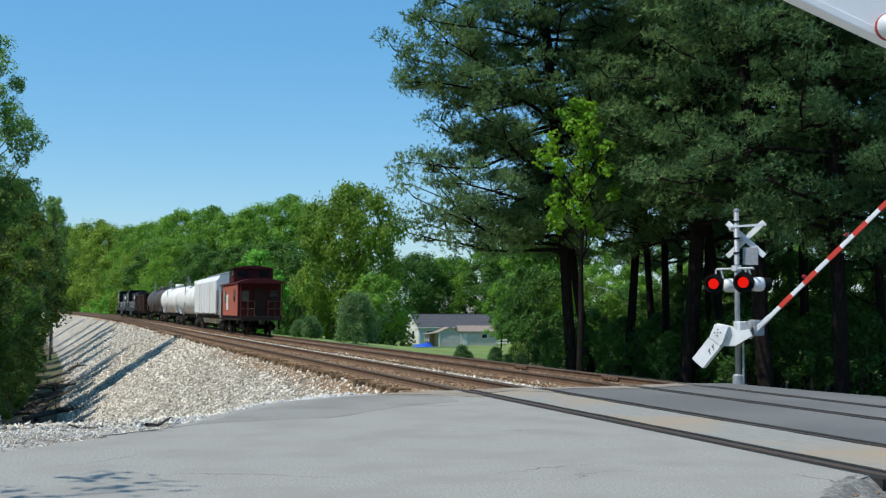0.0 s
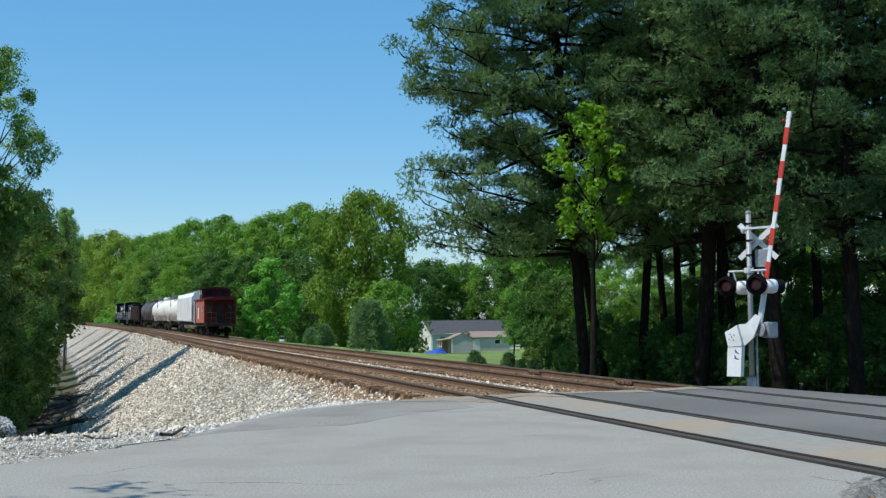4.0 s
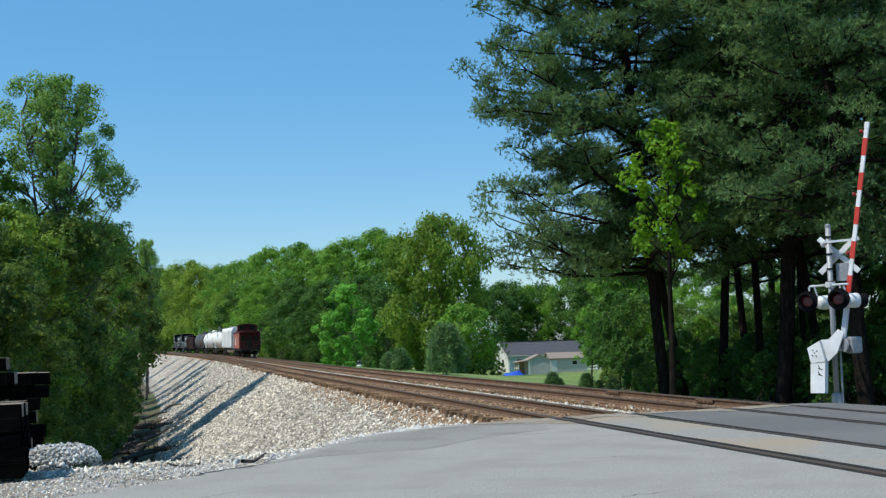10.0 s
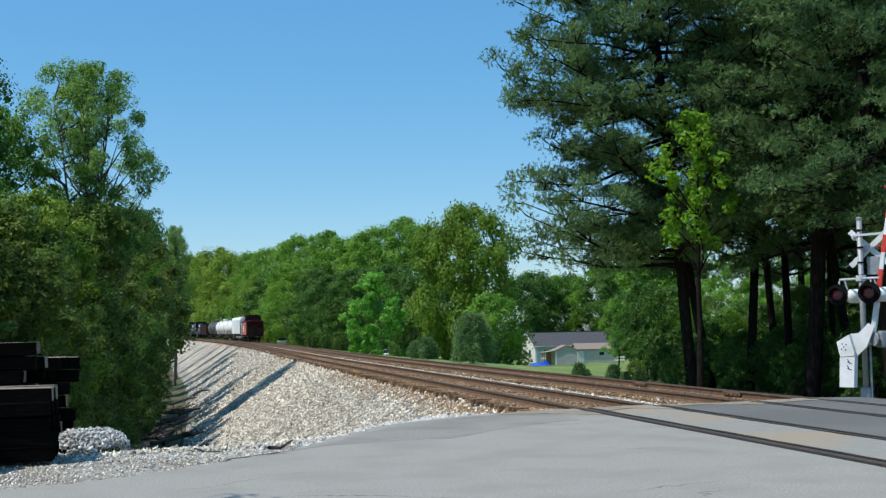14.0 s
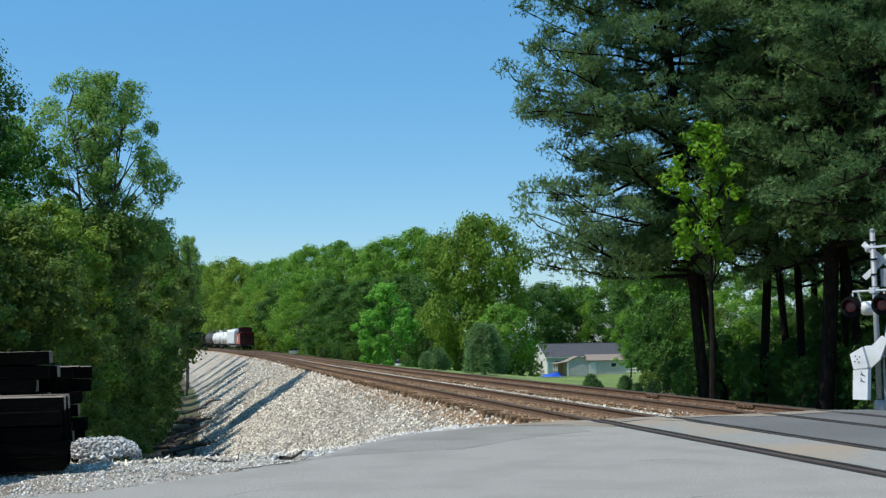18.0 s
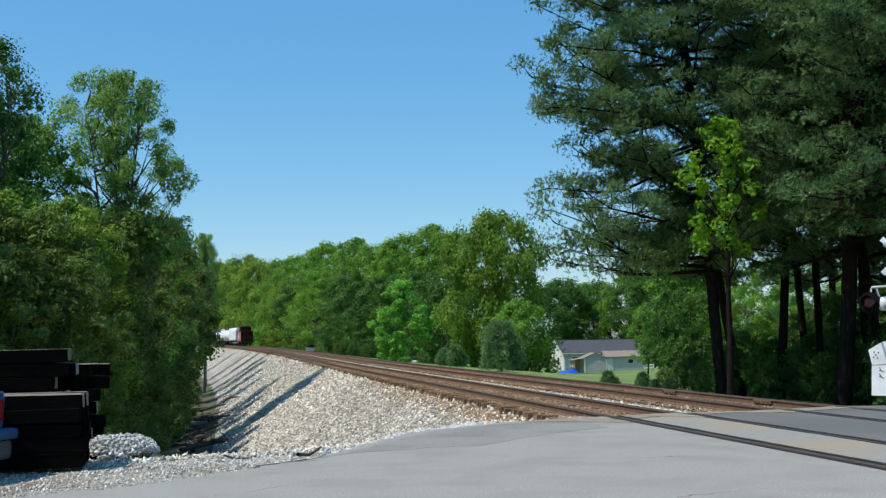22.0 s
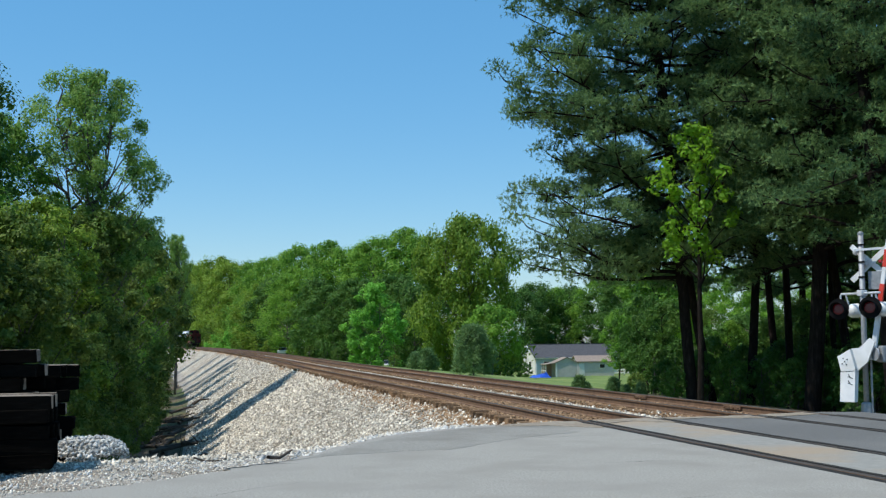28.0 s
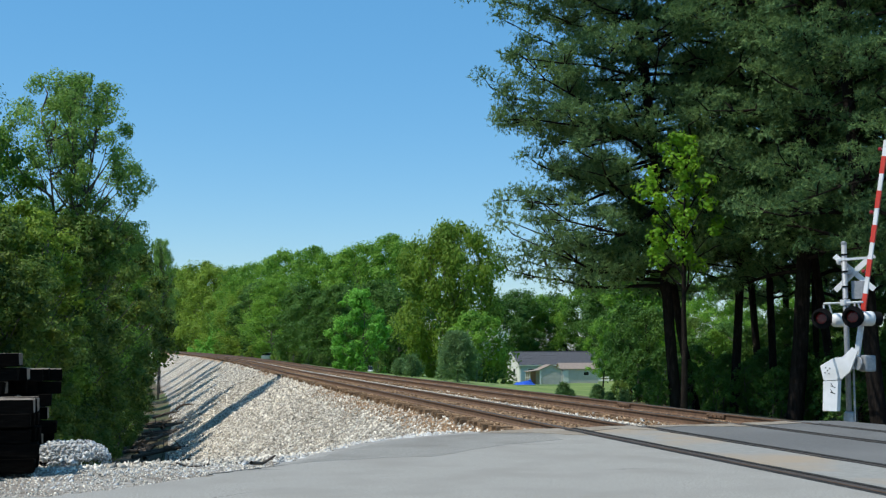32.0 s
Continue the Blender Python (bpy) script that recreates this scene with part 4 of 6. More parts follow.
# the far side: hedgerow and garden trees along the line
rows_far = []
FAR_H = (20, 18, 22, 16, 17)
for k, (base, r, leaf) in enumerate([(2.0, 7.0, "leaf_mid"), (1.5, 7.0, "leaf_yellow"), (2.5, 6.6, "leaf_mid"), (1.5, 6.4, "leaf_yellow"), (0.8, 6.4, "leaf_dark")]):
    tr, cr = broadleaf(80 + k, FAR_H[k], base, r, 80, 250, 0.25, leaf, clump=0.22, core=12, inner=0.2)
    rows_far.append(plant("garden_tree", "broad full-leaved tree beyond the railway", "tree", tr, [("crown", cr)], "trees beyond the railway"))
for az, d, k, el in [(-0.7, 490, 1, 3.9), (-0.2, 470, 3, 4.0), (0.6, 430, 1, 4.3), (1.4, 380, 3, 4.1), (2.4, 300, 0, 4.1), (3.2, 290, 0, 4.25), (3.9, 270, 2, 4.6), (4.8, 250, 0, 4.9), (5.8, 235, 2, 5.05), (6.7, 230, 0, 4.75), (7.5, 225, 2, 4.8), (8.4, 215, 0, 5.25),
                     (9.4, 210, 2, 5.65), (10.3, 212, 0, 5.3), (2.1, 335, 3, 3.2), (2.9, 285, 1, 3.1), (3.4, 262, 4, 3.3), (4.1, 236, 0, 3.5), (5.2, 218, 4, 3.3), (6.2, 205, 4, 3.0), (7.3, 196, 4, 3.3), (9.1, 185, 4, 3.5), (10.1, 180, 4, 3.0), (0.3, 480, 1, 3.6),
                     (14.9, 212, 4, 2.7), (15.8, 220, 4, 3.0), (16.6, 225, 2, 2.7), (17.5, 230, 4, 2.8), (18.6, 222, 0, 3.1), (19.6, 215, 4, 3.3), (20.6, 205, 4, 3.6), (21.8, 195, 4, 3.6), (23.4, 150, 0, 3.8), (25.2, 140, 2, 3.6), (27.0, 150, 0, 3.8), (29.0, 140, 2, 3.8), (31.5, 150, 0, 4.2), (34.0, 140, 2, 4.2), (37.0, 150, 0, 4.2)]:
    tall_at(rows_far[k], FAR_H[k], az, d, el, rnd.uniform(0, 360), 1.15 if el < 3.8 else 1.0)
WILLOW = [(0, 0.55), (0.2, 0.85), (0.45, 0.95), (0.7, 0.95), (0.88, 0.7), (1, 0.2)]
tr, cr = broadleaf(94, 18.0, 0.6, 5.9, 120, 330, 0.26, "leaf_yellow", shape=WILLOW, stems=3, squash=1.1, clump=0.24, core=14, droop=1.2)
tall_at(plant("willow_tree", "broad domed yellow-green tree with drooping shoots", "tree", tr, [("crown", cr)]), 18.0, 12.55, 150, 6.25)
tr, cr = broadleaf(95, 9.2, 0.3, 3.0, 70, 210, 0.2, "leaf_fresh", shape=[(0, 0.75), (0.3, 1.0), (0.6, 0.98), (0.85, 0.7), (1, 0.2)], core=7)
tall_at(plant("round_tree", "dense round-headed green tree beside the far track", "tree", tr, [("crown", cr)]), 9.2, 8.0, 122, 3.05)
tr, cr = broadleaf(96, 6.5, 2.0, 3.2, 50, 190, 0.2, "leaf_mid", shape=[(0, 0.6), (0.3, 1.0), (0.6, 0.9), (0.85, 0.6), (1, 0.2)], core=10)
tr2, cr2 = broadleaf(97, 5.6, 2.6, 3.3, 22, 50, 0.15, "blossom", lean=1.2, core=0)
tall_at(plant("flowering_tree", "dark green garden tree flecked with white blossom", "tree", tr, [("crown", cr), ("blossom", cr2)]), 6.5, 13.6, 112, 1.95, 0.0, 0.86)


# ---- rolling stock ----
def add_truck(parent, y, wheelbase=1.7):
    """A two-axle bogie under a car."""
    b = part("truck", box((1.9, 0.32, 0.25), (0, y, 0.55), None, 0.03), M["truck_steel"], parent)
    for s in (-1, 1):
        fr = prism([(-1.25, 0.5), (-1.1, 0.68), (-0.5, 0.72), (-0.3, 0.85), (0.3, 0.85), (0.5, 0.72), (1.1, 0.68), (1.25, 0.5), (0.9, 0.42), (0.4, 0.3), (-0.4, 0.3), (-0.9, 0.42)], 0.14, "X")
        bmesh.ops.translate(fr, vec=(s * 0.98, y, 0), verts=fr.verts)
        part("side_frame", fr, M["truck_steel"], b)
    for k in (-1, 1):
        w = bmesh.new()
        for s in (-1, 1):
            add_tube(w, (s * 0.66, y + k * wheelbase / 2, 0.46), (s * 0.80, y + k * wheelbase / 2, 0.46), 0.46, n=20)
        add_tube(w, (-0.8, y + k * wheelbase / 2, 0.46), (0.8, y + k * wheelbase / 2, 0.46), 0.08, n=8)
        part("wheelset", w, M["truck_steel"], b, smooth=False)
    return b


def coupler(parent, y, way):
    part("coupler", box((0.28, 0.6, 0.3), (0, y + way * 0.25, 0.85), None, 0.04), M["truck_steel"], parent)


def caboose():
    t = thing("caboose", "old red caboose with cupola, faded side and open end platform", "railway car")
    L = 11.2
    part("underframe", box((2.7, L, 0.3), (0, L / 2, 1.1), None, 0.02), M["truck_steel"], t)
    body = part("body", box((2.9, L - 2.1, 2.25), (0, L / 2, 2.35), None, 0.02), M["caboose_red"], t)
    for s in (-1, 1):
        sd = bmesh.new()
        for k in range(8):
            add_box(sd, (0.03, 1.03, 2.15), (s * 1.46, 1.6 + k * 1.06, 2.35), None, 0.006)
        side = part("side_panel", sd, M["caboose_orange"], t, "sun-faded orange-red side sheet")
        for y in (2.6, 8.0):
            part("side_window", box((0.05, 0.7, 0.8), (s * 1.49, y, 2.65)), M["glass_dark"], side)
        part("emblem", box((0.02, 1.1, 1.1), (s * 1.495, 6.6, 2.2)), M["siding_white"], side, "faded white emblem panel")
    rf = prism([(-1.55, 3.45), (-1.5, 3.55), (-0.8, 3.74), (0, 3.8), (0.8, 3.74), (1.5, 3.55), (1.55, 3.45)], L + 0.2, "Y")
    bmesh.ops.translate(rf, vec=(0, L / 2, 0), verts=rf.verts)
    part("roof", rf, M["caboose_red"], t)
    cu = part("cupola", box((2.75, 2.6, 0.95), (0, 5.4, 4.1), None, 0.03), M["caboose_red"], t)
    cr = prism([(-1.5, 4.55), (-0.8, 4.72), (0, 4.78), (0.8, 4.72), (1.5, 4.55)], 2.9, "Y")
    bmesh.ops.translate(cr, vec=(0, 5.4, 0), verts=cr.verts)
    part("cupola_roof", cr, M["caboose_red"], cu)
    for x in (-0.75, 0.75):
        part("cupola_window", box((0.7, 0.04, 0.45), (x, 4.08, 4.2)), M["glass_dark"], cu)
    for s in (-1, 1):
        for y in (4.7, 6.1):
            part("cupola_window", box((0.04, 0.7, 0.45), (s * 1.39, y, 4.2)), M["glass_dark"], cu)
    for e, way in ((0.0, -1), (L, 1)):
        yd = e - way * 1.05
        part("end_door", box((0.72, 0.05, 1.9), (0, yd + way * 0.03, 2.2)), M["hopper_dark"], t)
        for x in (-0.95, 0.95):
            part("end_window", box((0.5, 0.04, 0.7), (x, yd + way * 0.02, 2.6)), M["glass_dark"], t)
        for x0, x1 in ((-1.35, -0.45), (0.45, 1.35)):
            rl = bmesh.new()
            for x in (x0, (x0 + x1) / 2, x1):
                add_tube(rl, (x, e - way * 0.06, 1.2), (x, e - way * 0.06, 2.25), 0.018, n=6)
            for z in (1.75, 2.25):
                add_tube(rl, (x0, e - way * 0.06, z), (x1, e - way * 0.06, z), 0.018, n=6)
            part("end_railing", rl, M["yellow_paint"], t, "faded yellow end railing")
        for x in (-1.38, 1.38):
            part("corner_post", tube((x, e - way * 0.06, 1.2), (x, e - way * 0.06, 3.5), 0.035, n=6), M["caboose_red"], t)
            st = bmesh.new()
            for z in (0.45, 0.75, 1.05):
                add_box(st, (0.3, 0.6, 0.04), (x, e - way * 0.35, z))
            add_box(st, (0.04, 0.65, 0.85), (x - math.copysign(0.16, x), e - way * 0.35, 0.8))
            part("steps", st, M["truck_steel"], t)
        part("brake_wheel", tube((0.85, e - way * 0.1, 2.35), (0.85, e - way * 0.06, 2.35), 0.25, n=14), M["truck_steel"], t)
        for x in (-0.5, 0.5):
            part("marker_lamp", lathe([(0.05, -0.08), (0.12, -0.06), (0.13, 0.05), (0.08, 0.09)], 10, "Y"), M["alu"], t).location = (x, e - way * 0.0, 3.62)
        coupler(t, e, way)
    part("smoke_stack", tube((0.8, 8.2, 3.6), (0.8, 8.2, 4.3), 0.09, n=8), M["truck_steel"], t)
    for y in (2.0, L - 2.0):
        add_truck(t, y)
    return t, L


def covered_hopper(L=19.6):
    t = thing("covered_hopper_car", "white covered hopper car with ribbed sides", "railway car")
    part("sill", box((2.4, L, 0.28), (0, L / 2, 1.12), None, 0.02), M["truck_steel"], t)
    sec = [(-1.5, 1.35), (-1.58, 1.6), (-1.58, 3.9), (-1.3, 4.35), (-0.7, 4.5), (0.7, 4.5), (1.3, 4.35), (1.58, 3.9), (1.58, 1.6), (1.5, 1.35)]
    bm = bmesh.new()
    rings = []
    for y, zmin in ((0.9, 3.2), (1.0, 3.0), (3.0, 1.3), (L - 3.0, 1.3), (L - 1.0, 3.0), (L - 0.9, 3.2)):
        rings.append([bm.verts.new((x, y, max(z, zmin))) for x, z in sec])
    for a, b in zip(rings, rings[1:]):
        for k in range(len(sec)):
            j = (k + 1) % len(sec)
            bm.faces.new((a[k], a[j], b[j], b[k]))
    bm.faces.new(rings[0])
    bm.faces.new(rings[-1])
    bmesh.ops.recalc_face_normals(bm, faces=bm.faces)
    part("body", bm, M["car_white"], t)
    for s in (-1, 1):
        part("side_sheet", box((0.06, L - 1.9, 2.5), (s * 1.58, L / 2, 2.68)), M["car_white"], t)
        for k in range(9):
            part("side_rib", box((0.05, 0.07, 2.55), (s * 1.615, 1.2 + k * (L - 2.4) / 8, 2.66)), M["car_white"], t)
    for k in range(4):
        x = 1.0
        hp = prism([(-1.3, 1.4), (1.3, 1.4), (0.4, 0.55), (-0.4, 0.55)], 1.9, "X")
        bmesh.ops.translate(hp, vec=(0, 3.2 + k * (L - 6.4) / 3, 0), verts=hp.verts)
        part("discharge_bay", hp, M["car_white"], t)
    wk = bmesh.new()
    add_box(wk, (0.9, L - 1.2, 0.05), (0, L / 2, 4.66))
    for k in range(9):
        add_box(wk, (1.0, 0.05, 0.16), (0, 0.9 + k * (L - 1.8) / 8, 4.56))
    part("roof_walk", wk, M["galv"], t)
    for k in range(4):
        part("hatch", lathe([(0.3, 0), (0.33, 0.08), (0.1, 0.16)], 14), M["car_white"], t).location = (0, 3.2 + k * (L - 6.4) / 3, 4.5)
    for e, way in ((0.0, -1), (L, 1)):
        ld = bmesh.new()
        for x in (-1.35, -0.9):
            add_tube(ld, (x, e - way * 0.12, 1.0), (x, e - way * 0.12, 4.3), 0.025, n=6)
        for k in range(9):
            add_tube(ld, (-1.35, e - way * 0.12, 1.2 + k * 0.36), (-0.9, e - way * 0.12, 1.2 + k * 0.36), 0.018, n=5)
        part("ladder", ld, M["car_white"], t)
        for x in (-1.4, 1.4):
            part("end_post", box((0.12, 0.12, 2.9), (x, e - way * 0.3, 2.7)), M["car_white"], t)
        coupler(t, e, way)
    for y in (2.0, L - 2.0):
        add_truck(t, y)
    return t, L


def tank_car(paint, label, L=19.8, r=1.48):
    t = thing("tank_car", label, "railway car")
    part("sill", box((0.9, L, 0.3), (0, L / 2, 1.05), None, 0.02), M["truck_steel"], t)
    prof = [(0.05, 0.75), (r * 0.5, 0.82), (r * 0.82, 1.0), (r * 0.97, 1.3), (r, 1.6), (r, L - 1.6), (r * 0.97, L - 1.3), (r * 0.82, L - 1.0), (r * 0.5, L - 0.82), (0.05, L - 0.75)]
    tk = part("tank", lathe(prof, 32, "Y"), M[paint], t, smooth=True)
    tk.location = (0, 0, 2.65)
    for y in (1.9, L / 2 - 1.2, L / 2 + 1.2, L - 1.9):
        part("band", lathe([(r + 0.02, -0.05), (r + 0.02, 0.05)], 32, "Y"), M[paint], t).location = (0, y, 2.65)
    part("dome", lathe([(0.5, 0), (0.5, 0.35), (0.42, 0.45), (0.1, 0.48)], 18), M[paint], t, smooth=True).location = (0, L / 2, 2.65 + r - 0.05)
    pl = bmesh.new()
    add_box(pl, (2.2, 2.6, 0.05), (0, L / 2, 2.65 + r - 0.02))
    for x in (-1.1, 1.1):
        for y in (-1.3, 0, 1.3):
            add_tube(pl, (x, L / 2 + y, 2.65 + r), (x, L / 2 + y, 2.65 + r + 0.75), 0.025, n=5)
        add_tube(pl, (x, L / 2 - 1.3, 2.65 + r + 0.75), (x, L / 2 + 1.3, 2.65 + r + 0.75), 0.025, n=5)
    part("platform", pl, M["galv"], t)
    ld = bmesh.new()
    for y in (-0.25, 0.25):
        add_tube(ld, (-1.5, L / 2 + y, 1.1), (-1.35, L / 2 + y, 4.0), 0.025, n=5)
    for k in range(8):
        add_tube(ld, (-1.49 + k * 0.018, L / 2 - 0.25, 1.3 + k * 0.35), (-1.49 + k * 0.018, L / 2 + 0.25, 1.3 + k * 0.35), 0.018, n=5)
    part("ladder", ld, M["galv"], t)
    for e, way in ((0.0, -1), (L, 1)):
        part("end_sill", box((2.7, 0.25, 0.3), (0, e - way * 0.4, 1.15), None, 0.02), M["truck_steel"], t)
        sd = prism([(-1.1, 1.2), (1.1, 1.2), (1.25, 2.2), (-1.25, 2.2)], 1.0, "Y")
        bmesh.ops.translate(sd, vec=(0, e - way * 1.9, 0), verts=sd.verts)
        part("saddle", sd, M[paint], t)
        rl = bmesh.new()
        for x in (-1.3, -0.4, 0.4, 1.3):
            add_tube(rl, (x, e - way * 0.35, 1.2), (x, e - way * 0.35, 2.1), 0.025, n=5)
        add_tube(rl, (-1.3, e - way * 0.35, 2.1), (1.3, e - way * 0.35, 2.1), 0.025, n=5)
        part("end_railing", rl, M["galv"], t)
        coupler(t, e, way)
    for y in (2.0, L - 2.0):
        add_truck(t, y)
    return t, L


def open_hopper(L=17.4):
    t = thing("open_hopper_car", "dark brown open hopper car", "railway car")
    part("sill", box((2.2, L, 0.3), (0, L / 2, 1.08), None, 0.02), M["truck_steel"], t)
    for s in (-1, 1):
        sd = part("side", box((0.08, L - 0.8, 2.2), (s * 1.5, L / 2, 2.35)), M["hopper_dark"], t)
        for k in range(8):
            part("side_post", box((0.12, 0.14, 2.2), (s * 1.58, 0.8 + k * (L - 1.6) / 7, 2.35)), M["hopper_dark"], t)
        part("top_chord", box((0.2, L - 0.7, 0.14), (s * 1.52, L / 2, 3.5)), M["hopper_dark"], t)
    for e, way in ((0.0, -1), (L, 1)):
        en = prism([(0, 3.45), (0.12, 3.45), (2.6, 1.25), (2.4, 1.15)], 2.9, "X")
        if way > 0:
            bmesh.ops.scale(en, vec=(1, -1, 1), verts=en.verts)
        bmesh.ops.translate(en, vec=(0, e - way * 0.45, 0), verts=en.verts)
        bmesh.ops.recalc_face_normals(en, faces=en.faces)
        part("end_sheet", en, M["hopper_dark"], t)
        coupler(t, e, way)
    part("floor", box((2.9, L - 5.6, 0.1), (0, L / 2, 1.3)), M["hopper_dark"], t)
    for y in (1.9, L - 1.9):
        add_truck(t, y)
    return t, L


def locomotive(L=17.4):
    t = thing("diesel_locomotive", "black diesel freight locomotive with white lettering bars", "locomotive")
    part("frame", box((3.0, L - 0.8, 0.45), (0, L / 2, 1.35), None, 0.03), M["loco_black"], t)
    hood = part("long_hood", box((1.9, 10.6, 2.35), (0, 6.2, 2.75), None, 0.08), M["loco_black"], t)
    for k in range(4):
        part("hood_door", box((1.94, 1.5, 1.6), (0, 2.4 + k * 1.9, 2.5)), M["loco_black"], hood)
    for y in (2.6, 4.6, 9.0):
        part("roof_fan", lathe([(0.55, 0), (0.55, 0.16), (0.45, 0.2)], 18), M["loco_black"], hood).location = (0, y, 3.92)
    part("exhaust", box((0.4, 0.7, 0.3), (0, 7.0, 4.0)), M["loco_black"], hood)
    cab = part("cab", box((3.0, 2.3, 2.75), (0, 12.8, 2.95), None, 0.05), M["loco_black"], t)
    cr = prism([(-1.55, 4.3), (-1.0, 4.5), (1.0, 4.5), (1.55, 4.3)], 2.5, "Y")
    bmesh.ops.translate(cr, vec=(0, 12.8, 0), verts=cr.verts)
    part("cab_roof", cr, M["loco_black"], cab)
    for s in (-1, 1):
        part("cab_window", box((0.04, 1.4, 0.7), (s * 1.51, 12.8, 3.6)), M["glass_dark"], cab)
        part("lettering_bar", box((0.02, 2.6, 0.5), (s * 0.972, 6.2, 3.3)), M["siding_white"], hood, "white lettering as plain bar")
        part("number_bar", box((0.02, 0.8, 0.4), (s * 1.512, 12.8, 2.6)), M["siding_white"], cab, "white marking bar")
        hr = bmesh.new()
        for k in range(8):
            add_tube(hr, (s * 1.42, 0.8 + k * 1.45, 1.55), (s * 1.42, 0.8 + k * 1.45, 2.55), 0.022, n=5)
        add_tube(hr, (s * 1.42, 0.8, 2.55), (s * 1.42, 10.95, 2.55), 0.022, n=5)
        part("handrail", hr, M["siding_white"], t)
    part("cab_rear_window", box((1.0, 0.04, 0.5), (-0.9, 11.63, 3.7)), M["glass_dark"], cab)
    part("short_hood", box((1.9, 2.0, 1.5), (0, 15.0, 2.3), None, 0.1), M["loco_black"], t)
    part("fuel_tank", box((2.7, 4.2, 0.75), (0, L / 2, 0.78), None, 0.15), M["loco_black"], t)
    for e, way in ((0.2, -1), (L - 0.2, 1)):
        part("pilot", box((2.9, 0.15, 0.9), (0, e, 0.85), None, 0.03), M["loco_black"], t)
        coupler(t, e, way)
    for y in (3.0, L - 3.0):
        add_truck(t, y, 2.7)
    return t, L


TRAIN = []
back = 0.0
for make in (caboose, covered_hopper, lambda: tank_car("tank_white", "white tank car streaked with rust"), lambda: tank_car("tank_white", "white tank car streaked with rust"),
             lambda: tank_car("tank_dark", "dark grime-coated tank car"), open_hopper, locomotive, locomotive):
    ob, L = make()
    TRAIN.append((ob, back, L))
    back += L + 0.9
for ob, _, _ in TRAIN:
    ob["group"] = "cars of the train"
# where the caboose's rear end is, along the far track
TRAIN_ROWS = [(0, 80.3), (1, 88.6), (2, 97), (3, 105.6), (6, 133), (9, 161.5), (13, 200), (17, 240), (19, 260.5), (21, 281), (23, 301), (26.5, 335), (29, 360), (32, 390)]


def on_track(s, x0):
    x, z = x0 + float(bend(s)), float(rise(s))
    dx = float(bend(s + 0.5) - bend(s - 0.5))
    dz = float(rise(s + 0.5) - rise(s - 0.5))
    return pose(x, s, z, math.degrees(math.atan(dz)), 0, -math.degrees(math.atan(dx)))


# ---- the crossing signal on the far side ----
MAST = (15.0, 25.36, -0.27)
ARM_TURN = 32.85


